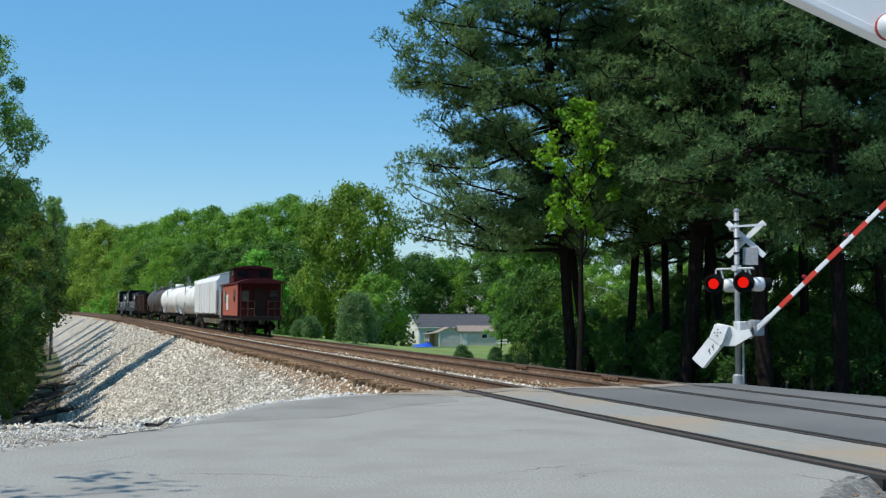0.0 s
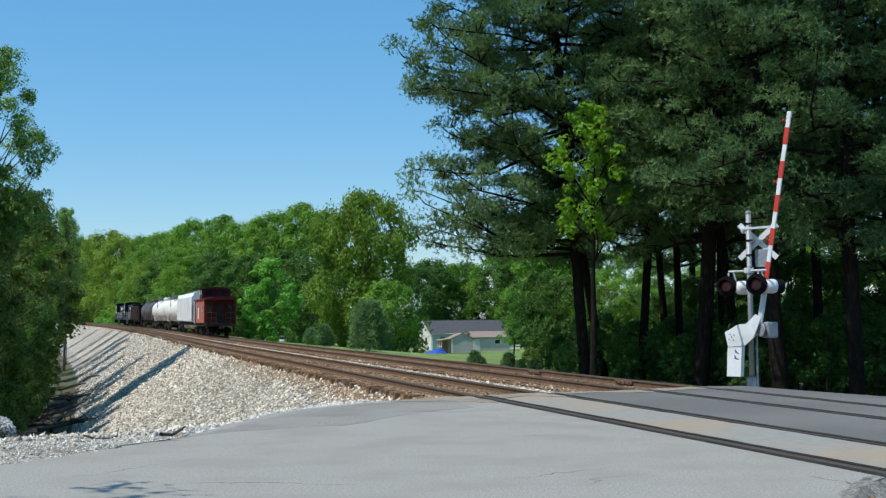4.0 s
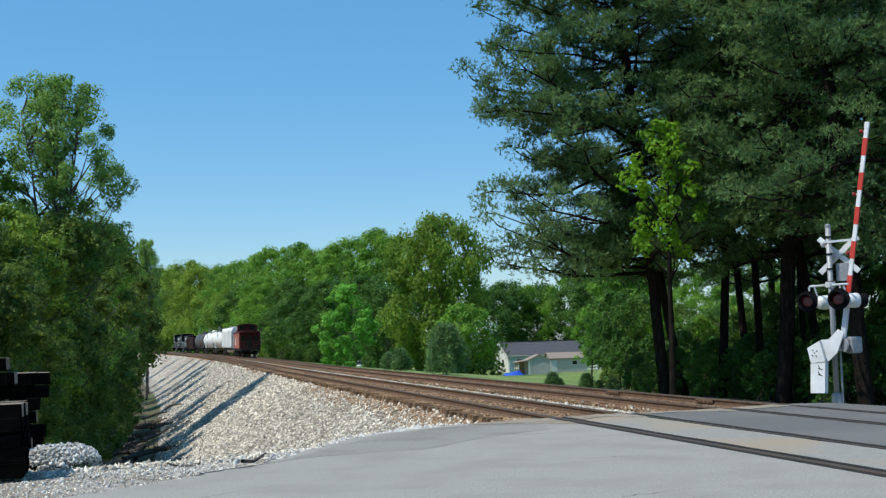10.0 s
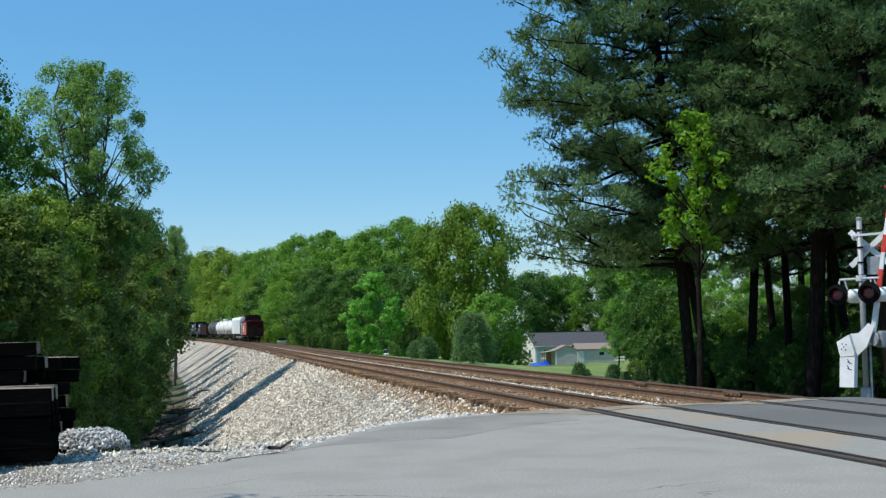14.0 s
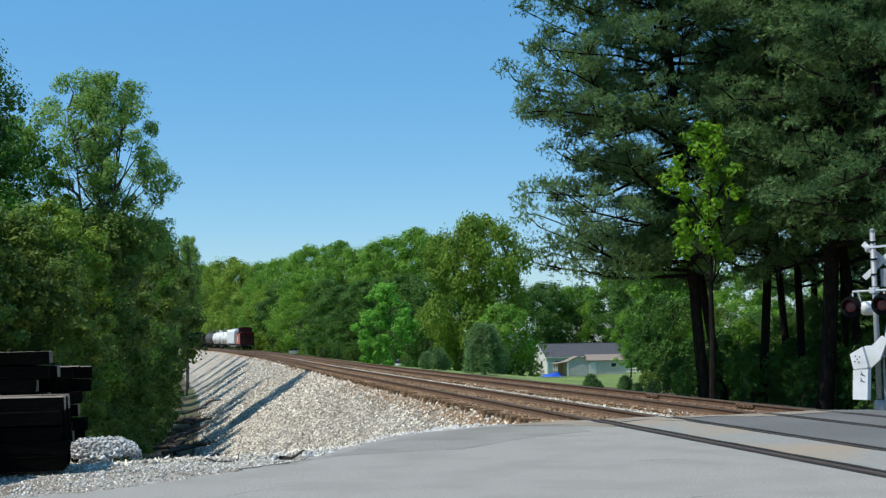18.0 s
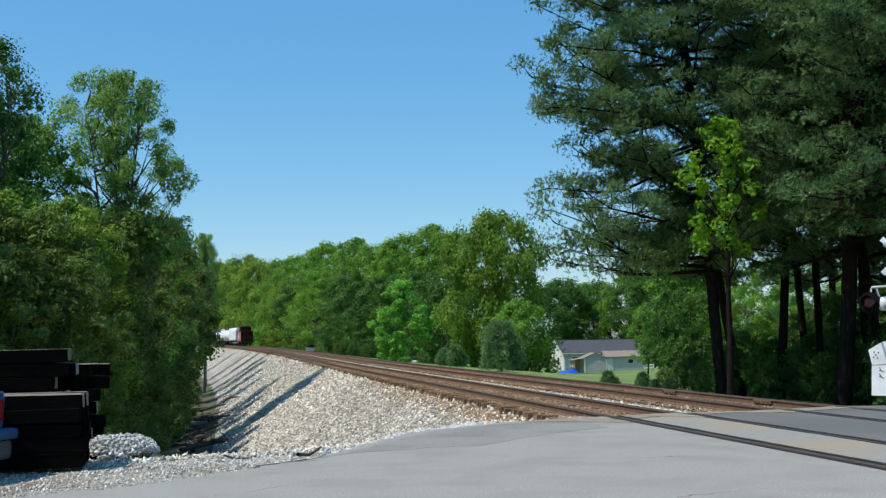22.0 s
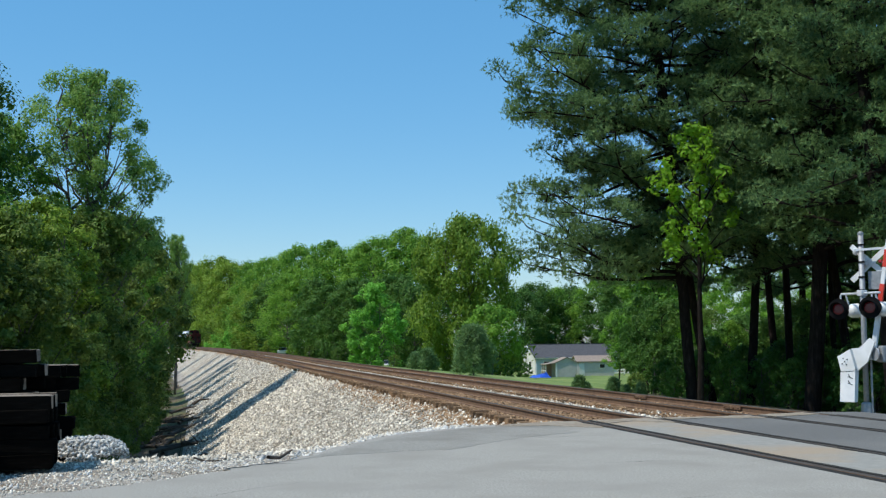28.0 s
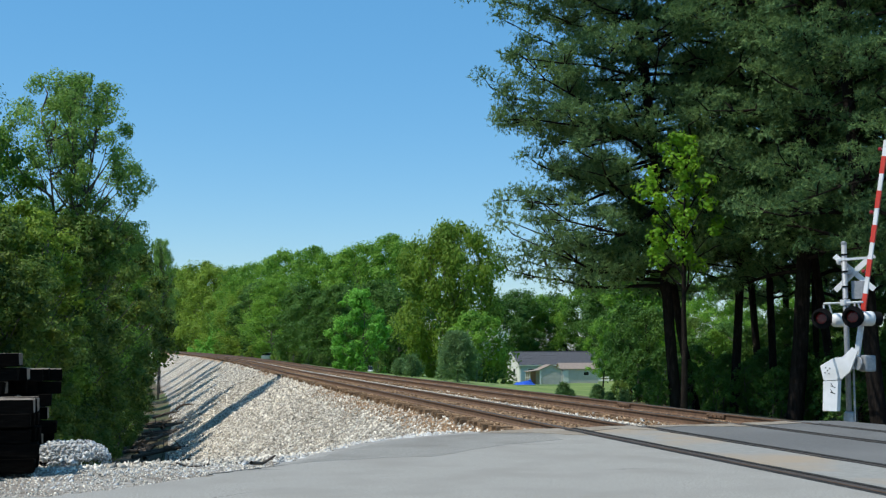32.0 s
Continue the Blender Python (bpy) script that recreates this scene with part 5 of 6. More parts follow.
def crossing_signal():
    s = thing("crossing_signal", "railway crossing signal mast with red lamps and white fittings", "crossing signal", MAST)
    part("mast", tube((0, 0, 0), (0, 0, 4.23), 0.062, n=18), M["galv"], s, smooth=True)
    base = part("base", lathe([(0.24, 0), (0.24, 0.04), (0.13, 0.08), (0.12, 0.3), (0.085, 0.34)], 18), M["galv"], s)
    for k in range(4):
        part("bolt", tube((0.19 * math.cos(k * 1.571 + 0.78), 0.19 * math.sin(k * 1.571 + 0.78), 0), (0.19 * math.cos(k * 1.571 + 0.78), 0.19 * math.sin(k * 1.571 + 0.78), 0.1), 0.02, n=6), M["galv"], base)
    part("concrete_foot", box((0.7, 0.7, 0.5), (0, 0, -0.24), None, 0.02), M["stone"], s)
    part("cap", lathe([(0.07, 0), (0.07, 0.05), (0.03, 0.08)], 14), M["galv"], s).location = (0, 0, 4.2)
    # crossbuck, seen from behind and edge on
    for a, off in ((-43, 0.10), (43, 0.125)):
        part("crossbuck_blade", box((0.02, 1.2, 0.125), (0.16 + 0.67 * off, -0.1 + 0.74 * off, 3.55), pose(0, 0, 0, 0, 0, 48) @ pose(0, 0, 0, a), 0.004), M["white_steel"], s, "white crossbuck blade")
    part("crossbuck_bracket", box((0.16, 0.16, 0.1), (0.06, 0.02, 3.55)), M["galv"], s)
    part("bell_arm", box((0.05, 0.85, 0.05), (0.18, -0.22, 3.86), pose(0, 0, 0, 0, 0, 48) @ pose(0, 0, 0, -2)), M["alu"], s)
    part("bell", lathe([(0.02, 0.0), (0.08, 0.01), (0.09, 0.05), (0.03, 0.09)], 16, "X"), M["alu"], s, smooth=True).location = (-0.12, 0.1, 3.82)
    part("sign_plate", box((0.02, 0.36, 0.42), (0.30, -0.11, 3.14), pose(0, 0, 0, 0, 0, 48), 0.004), M["galv"], s, "plain grey back of a small sign")
    for z in (3.95, 3.55, 3.2, 2.9, 2.82):
        part("clamp", tube((0, 0, z), (0, 0, z + 0.035), 0.078, n=12), M["black_paint"], s)
    # lamps: two facing the camera's side, two facing away
    part("lamp_arm", tube((0, -0.72, 2.83), (0, 0.95, 2.86), 0.026, n=8), M["alu"], s)
    part("junction_box", box((0.16, 0.2, 0.14), (0, 0.02, 2.85), None, 0.02), M["alu"], s)
    discs = []
    for y, y2 in ((0.985, 0.74), (-0.39, -0.53)):
        unit_ = part("lamp_unit", lathe([(0.02, 0.0), (0.13, 0.02), (0.15, 0.08), (0.16, 0.2)], 24, "X"), M["black_paint"], s, "flashing lamp with black background disc")
        unit_.matrix_basis = pose(-0.02, y, 2.5, 0, 0, 228)
        bd = part("backboard", lathe([(0.245, 0.0), (0.25, 0.01), (0.245, 0.025), (0.155, 0.03)], 32, "X"), M["black_paint"], unit_)
        bd.location = (0.14, 0, 0)
        hood = bmesh.new()
        n = 20
        rows = []
        for k in range(n + 1):
            a = radians(-25 + 230 * k / n)
            rows.append([hood.verts.new((x, rr * math.cos(a), rr * math.sin(a))) for x, rr in ((0.19, 0.165), (0.19 + 0.27 * (0.35 + 0.65 * math.sin(math.pi * k / n)), 0.165), (0.19 + 0.27 * (0.35 + 0.65 * math.sin(math.pi * k / n)), 0.158), (0.19, 0.158))])
        for a, b in zip(rows, rows[1:]):
            for j in range(4):
                hood.faces.new((a[j], a[(j + 1) % 4], b[(j + 1) % 4], b[j]))
        bmesh.ops.recalc_face_normals(hood, faces=hood.faces)
        part("hood", hood, M["black_paint"], unit_, "black visor")
        disc = new("lens", mesh_from("lens", *lens_mesh(), [M["lens_dark"], M["lens_lit"], M["black_paint"]], lens_index()))
        disc.parent = unit_
        disc["label"] = "round red lens"
        disc.location = (0.21, 0, 0)
        discs.append(disc)
        other = part("lamp_housing", lathe([(0.02, -0.06), (0.12, -0.04), (0.165, 0.03), (0.17, 0.2), (0.16, 0.24)], 24, "X"), M["white_steel"], s, "white back of a lamp facing the other way", smooth=True)
        other.matrix_basis = pose(0.1, y2, 2.46, 0, 0, 0)
        part("other_visor", lathe([(0.155, 0.24), (0.165, 0.42)], 20, "X"), M["black_paint"], other)
        part("drop_pipe", tube((0, y, 2.84), (0, y, 2.66), 0.022, n=8), M["alu"], s)
        part("drop_pipe", tube((0, y2, 2.83), (0.06, y2, 2.62), 0.022, n=8), M["alu"], s)
    # gate mechanism
    mech = part("mechanism_case", box((0.28, 0.30, 0.38), (0.25, -0.42, 1.44), None, 0.05), M["galv"], s, "rounded silver gate mechanism case")
    part("mechanism_lid", lathe([(0.15, 0), (0.16, 0.03), (0.07, 0.05)], 20, "X"), M["galv"], mech).location = (0.0, -0.42, 1.44)
    part("mechanism_collar", box((0.3, 0.3, 0.28), (0.05, -0.12, 1.45), None, 0.03), M["alu"], s)
    part("conduit", tube((0.07, 0.06, 2.4), (0.07, 0.06, 1.6), 0.02, n=8), M["galv"], s)
    part("conduit", tube((0.09, -0.1, 1.4), (0.09, -0.1, 0.1), 0.025, n=8), M["galv"], s)
    return s, discs


LENS_N = 24


def lens_mesh():
    """A thin round disc: one face dark red glass, the other lit."""
    vs, fs = [], []
    for x, r in ((0.012, 0.09), (0.006, 0.128), (-0.006, 0.128), (-0.012, 0.09)):
        vs += [(x, r * math.cos(2 * math.pi * k / LENS_N), r * math.sin(2 * math.pi * k / LENS_N)) for k in range(LENS_N)]
    for q in range(3):
        for k in range(LENS_N):
            j = (k + 1) % LENS_N
            fs.append((q * LENS_N + k, q * LENS_N + j, (q + 1) * LENS_N + j, (q + 1) * LENS_N + k))
    fs.append(tuple(reversed(range(LENS_N))))
    fs.append(tuple(range(3 * LENS_N, 4 * LENS_N)))
    return vs, fs


def lens_index():
    return [0] * LENS_N + [2] * LENS_N + [1] * LENS_N + [0, 1]


signal, lens_discs = crossing_signal()


def gate(name, label, length, first=1.42, drop=0.0, lamps=()):
    """A gate arm; it points along -y and turns about x at its origin, its centre line drop metres off the axis."""
    g = thing(name, label, "crossing gate")
    part("arm_root", box((0.09, 0.75, 0.12), (0, -0.72, drop), None, 0.02), M["alu"], g, "silver arm bracket")
    arm = part("arm", box((0.05, length - 1.0, 0.10), (0, -1.0 - (length - 1.0) / 2, drop), None, 0.012), M["white_steel"], g, "white fibreglass arm")
    y = first
    while y + 0.40 < length - 0.1:
        part("red_band", box((0.056, 0.40, 0.106), (0, -y - 0.2, drop)), M["red_band"], arm, "red reflective band")
        y += 0.79
    for yy in lamps:
        lp = part("arm_lamp", lathe([(0.02, -0.02), (0.045, 0), (0.045, 0.09), (0.02, 0.11)], 12, "X"), M["tail_red"], arm, "small red arm lamp")
        lp.location = (-0.04, -yy, drop + 0.11)
        part("lamp_bracket", box((0.03, 0.04, 0.1), (0.04, 0, -0.04)), M["alu"], lp)
    if lamps:
        part("cable", tube((0.03, -1.0, drop + 0.06), (0.03, -length + 0.15, drop + 0.06), 0.008, n=5), M["black_paint"], arm)
    part("tip", box((0.06, 0.16, 0.11), (0, -length - 0.02, drop), None, 0.015), M["white_steel"], arm)
    return g


far_gate = gate("crossing_gate", "red and white striped crossing gate arm rising on its mast", 5.25, 1.42, -0.468, (2.32, 3.68, 5.13))
# the side links with the counterweights
link = [(-0.035, 0.265), (-0.261, -0.035), (-0.30, -0.20), (-0.40, -0.28), (-0.56, -0.40), (-0.50, -0.55), (-0.018, -0.439), (0.229, -0.231), (0.314, 0.124)]
for x in (-0.15,):
    ln_ = prism(link, 0.05, "X")
    bmesh.ops.translate(ln_, vec=(x, 0, 0), verts=ln_.verts)
    part("side_link", ln_, M["white_steel"], far_gate, "white side link")
blk = prism([(-0.02, 0.245), (-0.24, -0.03), (0.16, -0.22), (0.225, -0.215), (0.30, 0.115)], 0.14, "X")
bmesh.ops.translate(blk, vec=(-0.22, 0, 0), verts=blk.verts)
w = part("counterweight", blk, M["white_steel"], far_gate, "white painted counterweight block")
plt = prism([(0.318, 0.124), (0.233, -0.231), (0.936, -0.307), (0.996, 0.042)], 0.16, "X")
bmesh.ops.translate(plt, vec=(-0.2, 0, 0), verts=plt.verts)
w2 = part("counterweight_plate", plt, M["white_steel"], far_gate, "white painted counterweight plates with black marks")
for y in (0.40, 0.54):
    bars = bmesh.new()
    add_box(bars, (0.006, 0.018, 0.12), (-0.283, y, -0.09 - 0.1 * y), pose(0, 0, 0, 8, 0, 0))
    add_box(bars, (0.006, 0.018, 0.10), (-0.283, y - 0.035, -0.06 - 0.1 * y), pose(0, 0, 0, 50, 0, 0))
    part("marking", bars, M["letter"], w2, "black stencilled mark")
for y, z in ((0.06, 0.05), (0.0, 0.1), (0.12, 0.10), (0.0, 0.0), (0.12, 0.0)):
    part("bolt", tube((-0.30, y, z), (-0.288, y, z), 0.017, n=6), M["letter"], w)

# ---- motion of things ----
GATE_ROWS = [(0, 42.3), (0.5, 48.9), (1, 55.4), (1.5, 61.5), (2, 66.7), (2.5, 72.8), (3, 77.5), (3.5, 79.6), (4.2, 79.9), (32, 79.9)]


# ---- stones ----
OCT_V = np.array([(1, 0, 0), (-1, 0, 0), (0, 1, 0), (0, -1, 0), (0, 0, 1), (0, 0, -1)], float)
OCT_F = np.array([(0, 2, 4), (2, 1, 4), (1, 3, 4), (3, 0, 4), (2, 0, 5), (1, 2, 5), (3, 1, 5), (0, 3, 5)])


def stones(rng, p, size):
    """Angular stones of uneven shape at points p."""
    n = len(p)
    v = OCT_V[None] * rng.uniform(0.4, 1.3, (n, 1, 3)) + rng.normal(size=(n, 6, 3)) * 0.27
    q = unit(rng.normal(size=(n, 4)))
    w, x, y, z = q.T
    rot = np.stack([1 - 2 * (y * y + z * z), 2 * (x * y - z * w), 2 * (x * z + y * w), 2 * (x * y + z * w), 1 - 2 * (x * x + z * z), 2 * (y * z - x * w),
                    2 * (x * z - y * w), 2 * (y * z + x * w), 1 - 2 * (x * x + y * y)], 1).reshape(n, 3, 3)
    v = np.einsum("nij,nkj->nki", rot, v) * np.asarray(size).reshape(-1, 1, 1) + p[:, None]
    return v.reshape(-1, 3), (np.arange(n)[:, None, None] * 6 + OCT_F[None]).reshape(-1, 3)


def stone_field(name, label, x, y, size, mat, seed, lift=0.25):
    rng = np.random.default_rng(seed)
    z = ground(x, y)
    p = np.stack([x, y, z + size * lift], 1)
    return tagged(new(name, quick_mesh(name, *stones(rng, p, size), mat)), label, "ballast", kind="stuff")


def lip_y(x):
    return np.interp(x, [p[0] for p in LIP], [p[1] for p in LIP])


def apron_y(x):
    return np.interp(x, [p[0] for p in APRON[:15]], [p[1] for p in APRON[:15]])


srng = np.random.default_rng(5)
# the bank of pale ballast below the near track
n = 78000
y = 16.5 + 75 * srng.random(n) ** 2.3
x = srng.uniform(-3.4, 6.75, n)
keep = (y > np.maximum(lip_y(x) - 0.5, apron_y(x) + 0.05)) & (ground(x, y) > VALLEY + 0.55 + 0.8 * srng.random(n))
x, y = x[keep], y[keep]
stone_field("bank_ballast", "pale angular ballast stones covering the railway bank", x, y, srng.uniform(0.018, 0.048, len(x)) * (0.8 + 0.014 * y), M["stone"], 6)
n = 14000
y = 60 + 110 * srng.random(n) ** 1.3
x = srng.uniform(-2.4, 6.75, n) + bend(y)
keep = ground(x, y) > VALLEY + rise(y) + 0.6
x, y = x[keep], y[keep]
stone_field("far_ballast", "pale ballast on the far part of the bank", x, y, srng.uniform(0.05, 0.12, len(x)), M["stone"], 16)
n = 5000
y = 21.8 + 60 * srng.random(n) ** 2.0
x = srng.normal(6.42, 0.2, n)
stone_field("shoulder_ballast", "rust-brown ballast at the tie ends", x, y, srng.uniform(0.02, 0.05, n), M["stone_rusty"], 17, 0.3)
# pale clean stones along the edge of the apron
n = 5000
x = np.clip(srng.normal(3.4, 0.9, n), 0.8, 5.8)
y = apron_y(x) + 0.05 + srng.random(n) ** 1.1 * 2.4
stone_field("edge_ballast", "clean white-grey ballast stones along the asphalt edge", x, y, srng.uniform(0.015, 0.05, n), M["stone_pale"], 7)
# gravel between the apron and the drop
n = 11000
x = srng.uniform(-6, 1.6, n)
y = apron_y(x) + srng.random(n) ** 0.8 * (lip_y(x) - apron_y(x) + 0.5) + 0.05
stone_field("verge_gravel", "loose grey and white gravel on brown dirt", x, y, srng.uniform(0.006, 0.021, n), M["stone"], 8, 0.15)
n = 900
x = srng.uniform(-6, 1.8, n)
y = apron_y(x) + (0.25 + 0.75 * srng.random(n)) * (lip_y(x) - apron_y(x))
stone_field("verge_stones", "scattered white stones on the verge", x, y, srng.uniform(0.01, 0.032, n), M["stone_pale"], 9, 0.15)
# clean stones between the two tracks
n = 6500
y = 22.9 + 70 * srng.random(n) ** 1.9
x = srng.normal(9.86, 0.27, n)
stone_field("middle_ballast", "white ballast stones heaped between the tracks", x, y, srng.uniform(0.02, 0.05, n), M["stone"], 10, 0.4)
# rusty stones between and beside the ties
n = 15000
y = 22.6 + 70 * srng.random(n) ** 2.0
x = np.where(srng.random(n) < 0.55, srng.uniform(6.35, 9.5, n), srng.uniform(10.2, 13.4, n))
ok = np.abs(np.abs(x - np.where(x < 9.8, TRACK_NEAR, TRACK_FAR)) - GAUGE / 2) > 0.12
x, y = x[ok], y[ok]
stone_field("track_ballast", "rust-stained ballast stones between the ties", x, y, srng.uniform(0.03, 0.06, len(x)), M["stone_rusty"], 11, 0.1)
n = 2500
y = 7.5 - 12 * srng.random(n)
x = srng.uniform(5.4, 13.4, n)
stone_field("near_ballast", "rust-stained ballast where the rails leave the road", x, y + 1.6, srng.uniform(0.012, 0.03, n), M["stone_rusty"], 12, 0.2)
# heap of white rock beside the timber stack
n = 2600
a, rr = srng.uniform(0, 2 * np.pi, n), np.sqrt(srng.random(n))
hx, hy = rr * np.cos(a) * 0.52, rr * np.sin(a) * 0.45
hz = 0.37 * np.clip(1 - (hx / 0.56) ** 4 - (hy / 0.5) ** 2, 0, 1) ** 0.7 * srng.random(n) ** 0.25
heap = thing("rock_heap", "small heap of white-grey crushed rock on the verge", "rock heap", (-1.5, 17.2, -0.1))
ob = part_data("crushed_rock", quick_mesh("crushed_rock", *stones(srng, np.stack([hx, hy, hz], 1), srng.uniform(0.008, 0.036, n)), M["stone_pale"]), heap)
ob["kind"] = "stuff"

# ---- stacked ties on the verge ----
TIMBER = []
for k in range(5):
    bm = box((2.6, 0.225, 0.175), (0, 0, 0), None, 0.012)
    for v in bm.verts:
        v.co.x += srng.uniform(-0.015, 0.015)
        v.co.y += srng.uniform(-0.006, 0.006)
        v.co.z += srng.uniform(-0.005, 0.005)
    me = bpy.data.meshes.new("timber")
    bm.to_mesh(me)
    bm.free()
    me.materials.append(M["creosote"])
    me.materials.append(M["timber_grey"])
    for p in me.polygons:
        # upper faces of some timbers, and one kind's right end, take the paler colour
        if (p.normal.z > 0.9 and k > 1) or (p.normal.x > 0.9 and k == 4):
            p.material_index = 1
    TIMBER.append(me)


def tie_stack(label, at, rz, layers, deep, right, seed, ragged_ends=False):
    st = thing("tie_stack", label, "timber stack", at, rz, group="stacks of old ties")
    rng = random.Random(seed)
    for l in range(layers):
        top = l == layers - 1
        for d in range(deep):
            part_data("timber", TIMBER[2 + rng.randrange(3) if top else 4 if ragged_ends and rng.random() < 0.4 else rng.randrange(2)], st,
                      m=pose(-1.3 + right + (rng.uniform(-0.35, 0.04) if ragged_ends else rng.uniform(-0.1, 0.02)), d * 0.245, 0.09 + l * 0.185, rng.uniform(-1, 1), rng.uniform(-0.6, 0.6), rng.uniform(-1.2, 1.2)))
    return st


tie_stack("stack of old creosoted railway ties on the gravel", (-1.78, 15.8, -0.02), 3.0, 5, 4, 0.0, 1)
tie_stack("higher stack of old creosoted railway ties with pale tops", (-2.2, 17.25, -0.02), -2.0, 8, 4, 0.0, 2, True)
tie_stack("stack of old creosoted railway ties on the gravel", (-4.5, 16.0, -0.02), 2.0, 5, 5, 0.0, 3)
tie_stack("low stack of ties with broken ends", (-1.78, 18.2, -0.6), 4.0, 10, 3, 0.0, 4, True)
for k, (x, y, z, rz, ry) in enumerate([(-4.5, 17.4, 1.52, 6, -1), (-4.7, 17.9, 1.52, -9, 2)]):
    me = TIMBER[3].copy()
    me.materials[0] = M["timber_grey"]
    lo = new("loose_tie", me)
    lo.matrix_basis = pose(x, y, z, 0, ry, rz)
    tagged(lo, "loose weathered tie lying across the stack", "timber")

# ---- the back of a blue pickup beside the stack ----
def pickup():
    t = thing("pickup_truck", "old blue pickup truck parked by the timber stack", "car", (-3.04, 14.75, -0.05), -25)
    bed = prism([(-1.0, 0.48), (1.2, 0.48), (1.25, 0.98), (1.2, 1.02), (-1.0, 1.02)], 1.66, "Y")
    bmesh.ops.bevel(bed, geom=list(bed.edges), offset=0.05, segments=3, affect="EDGES")
    bmesh.ops.translate(bed, vec=(-1.25, 0, 0), verts=bed.verts)
    part("bed", bed, M["truck_blue"], t)
    part("bed_liner", box((1.9, 1.4, 0.04), (-1.3, 0, 1.0)), M["black_paint"], t)
    cab = prism([(-4.6, 0.5), (-2.3, 0.5), (-2.3, 1.0), (-2.45, 1.62), (-3.4, 1.65), (-3.95, 1.05), (-4.6, 0.98)], 1.64, "Y")
    bmesh.ops.bevel(cab, geom=list(cab.edges), offset=0.05, segments=3, affect="EDGES")
    part("cab", cab, M["truck_blue"], t)
    part("rear_window", box((0.03, 1.2, 0.4), (-2.36, 0, 1.35), pose(0, 0, 0, 0, -13)), M["glass_dark"], t)
    part("bumper", box((0.16, 1.74, 0.14), (0.06, 0, 0.50), None, 0.05), M["truck_blue"], t, "blue step bumper")
    part("lower_panel", box((0.24, 1.66, 0.24), (-0.04, 0, 0.31), None, 0.06), M["grey_plastic"], t, "grey lower valance")
    for s in (-1, 1):
        part("tail_light", box((0.05, 0.10, 0.26), (-0.02, s * 0.70, 0.78), None, 0.02), M["tail_red"], t, "red tail light")
        for x in (-1.0, -3.9):
            wh = part("wheel", lathe([(0.2, -0.1), (0.33, -0.1), (0.36, -0.06), (0.36, 0.06), (0.33, 0.1), (0.2, 0.1)], 24, "Y"), M["tyre"], t)
            wh.location = (x, s * 0.72, 0.36)
            part("rim", lathe([(0.05, -0.11), (0.2, -0.09), (0.2, 0.09), (0.05, 0.11)], 18, "Y"), M["alu"], wh)
    return t


pickup()

# ---- house, shed and garden beyond the track ----
def gable_roof(length, depth, z0, z1, over, thick=0.14):
    bm = bmesh.new()
    half = depth / 2 + over
    for s in (-1, 1):
        v = [(-length / 2 - over, s * half, z0), (length / 2 + over, s * half, z0), (length / 2 + over, 0, z1), (-length / 2 - over, 0, z1)]
        lo = [bm.verts.new(p) for p in v]
        hi = [bm.verts.new((p[0], p[1], p[2] + thick)) for p in v]
        bm.faces.new(lo)
        bm.faces.new(hi)
        for k in range(4):
            bm.faces.new((lo[k], lo[(k + 1) % 4], hi[(k + 1) % 4], hi[k]))
    bmesh.ops.recalc_face_normals(bm, faces=bm.faces)
    return bm


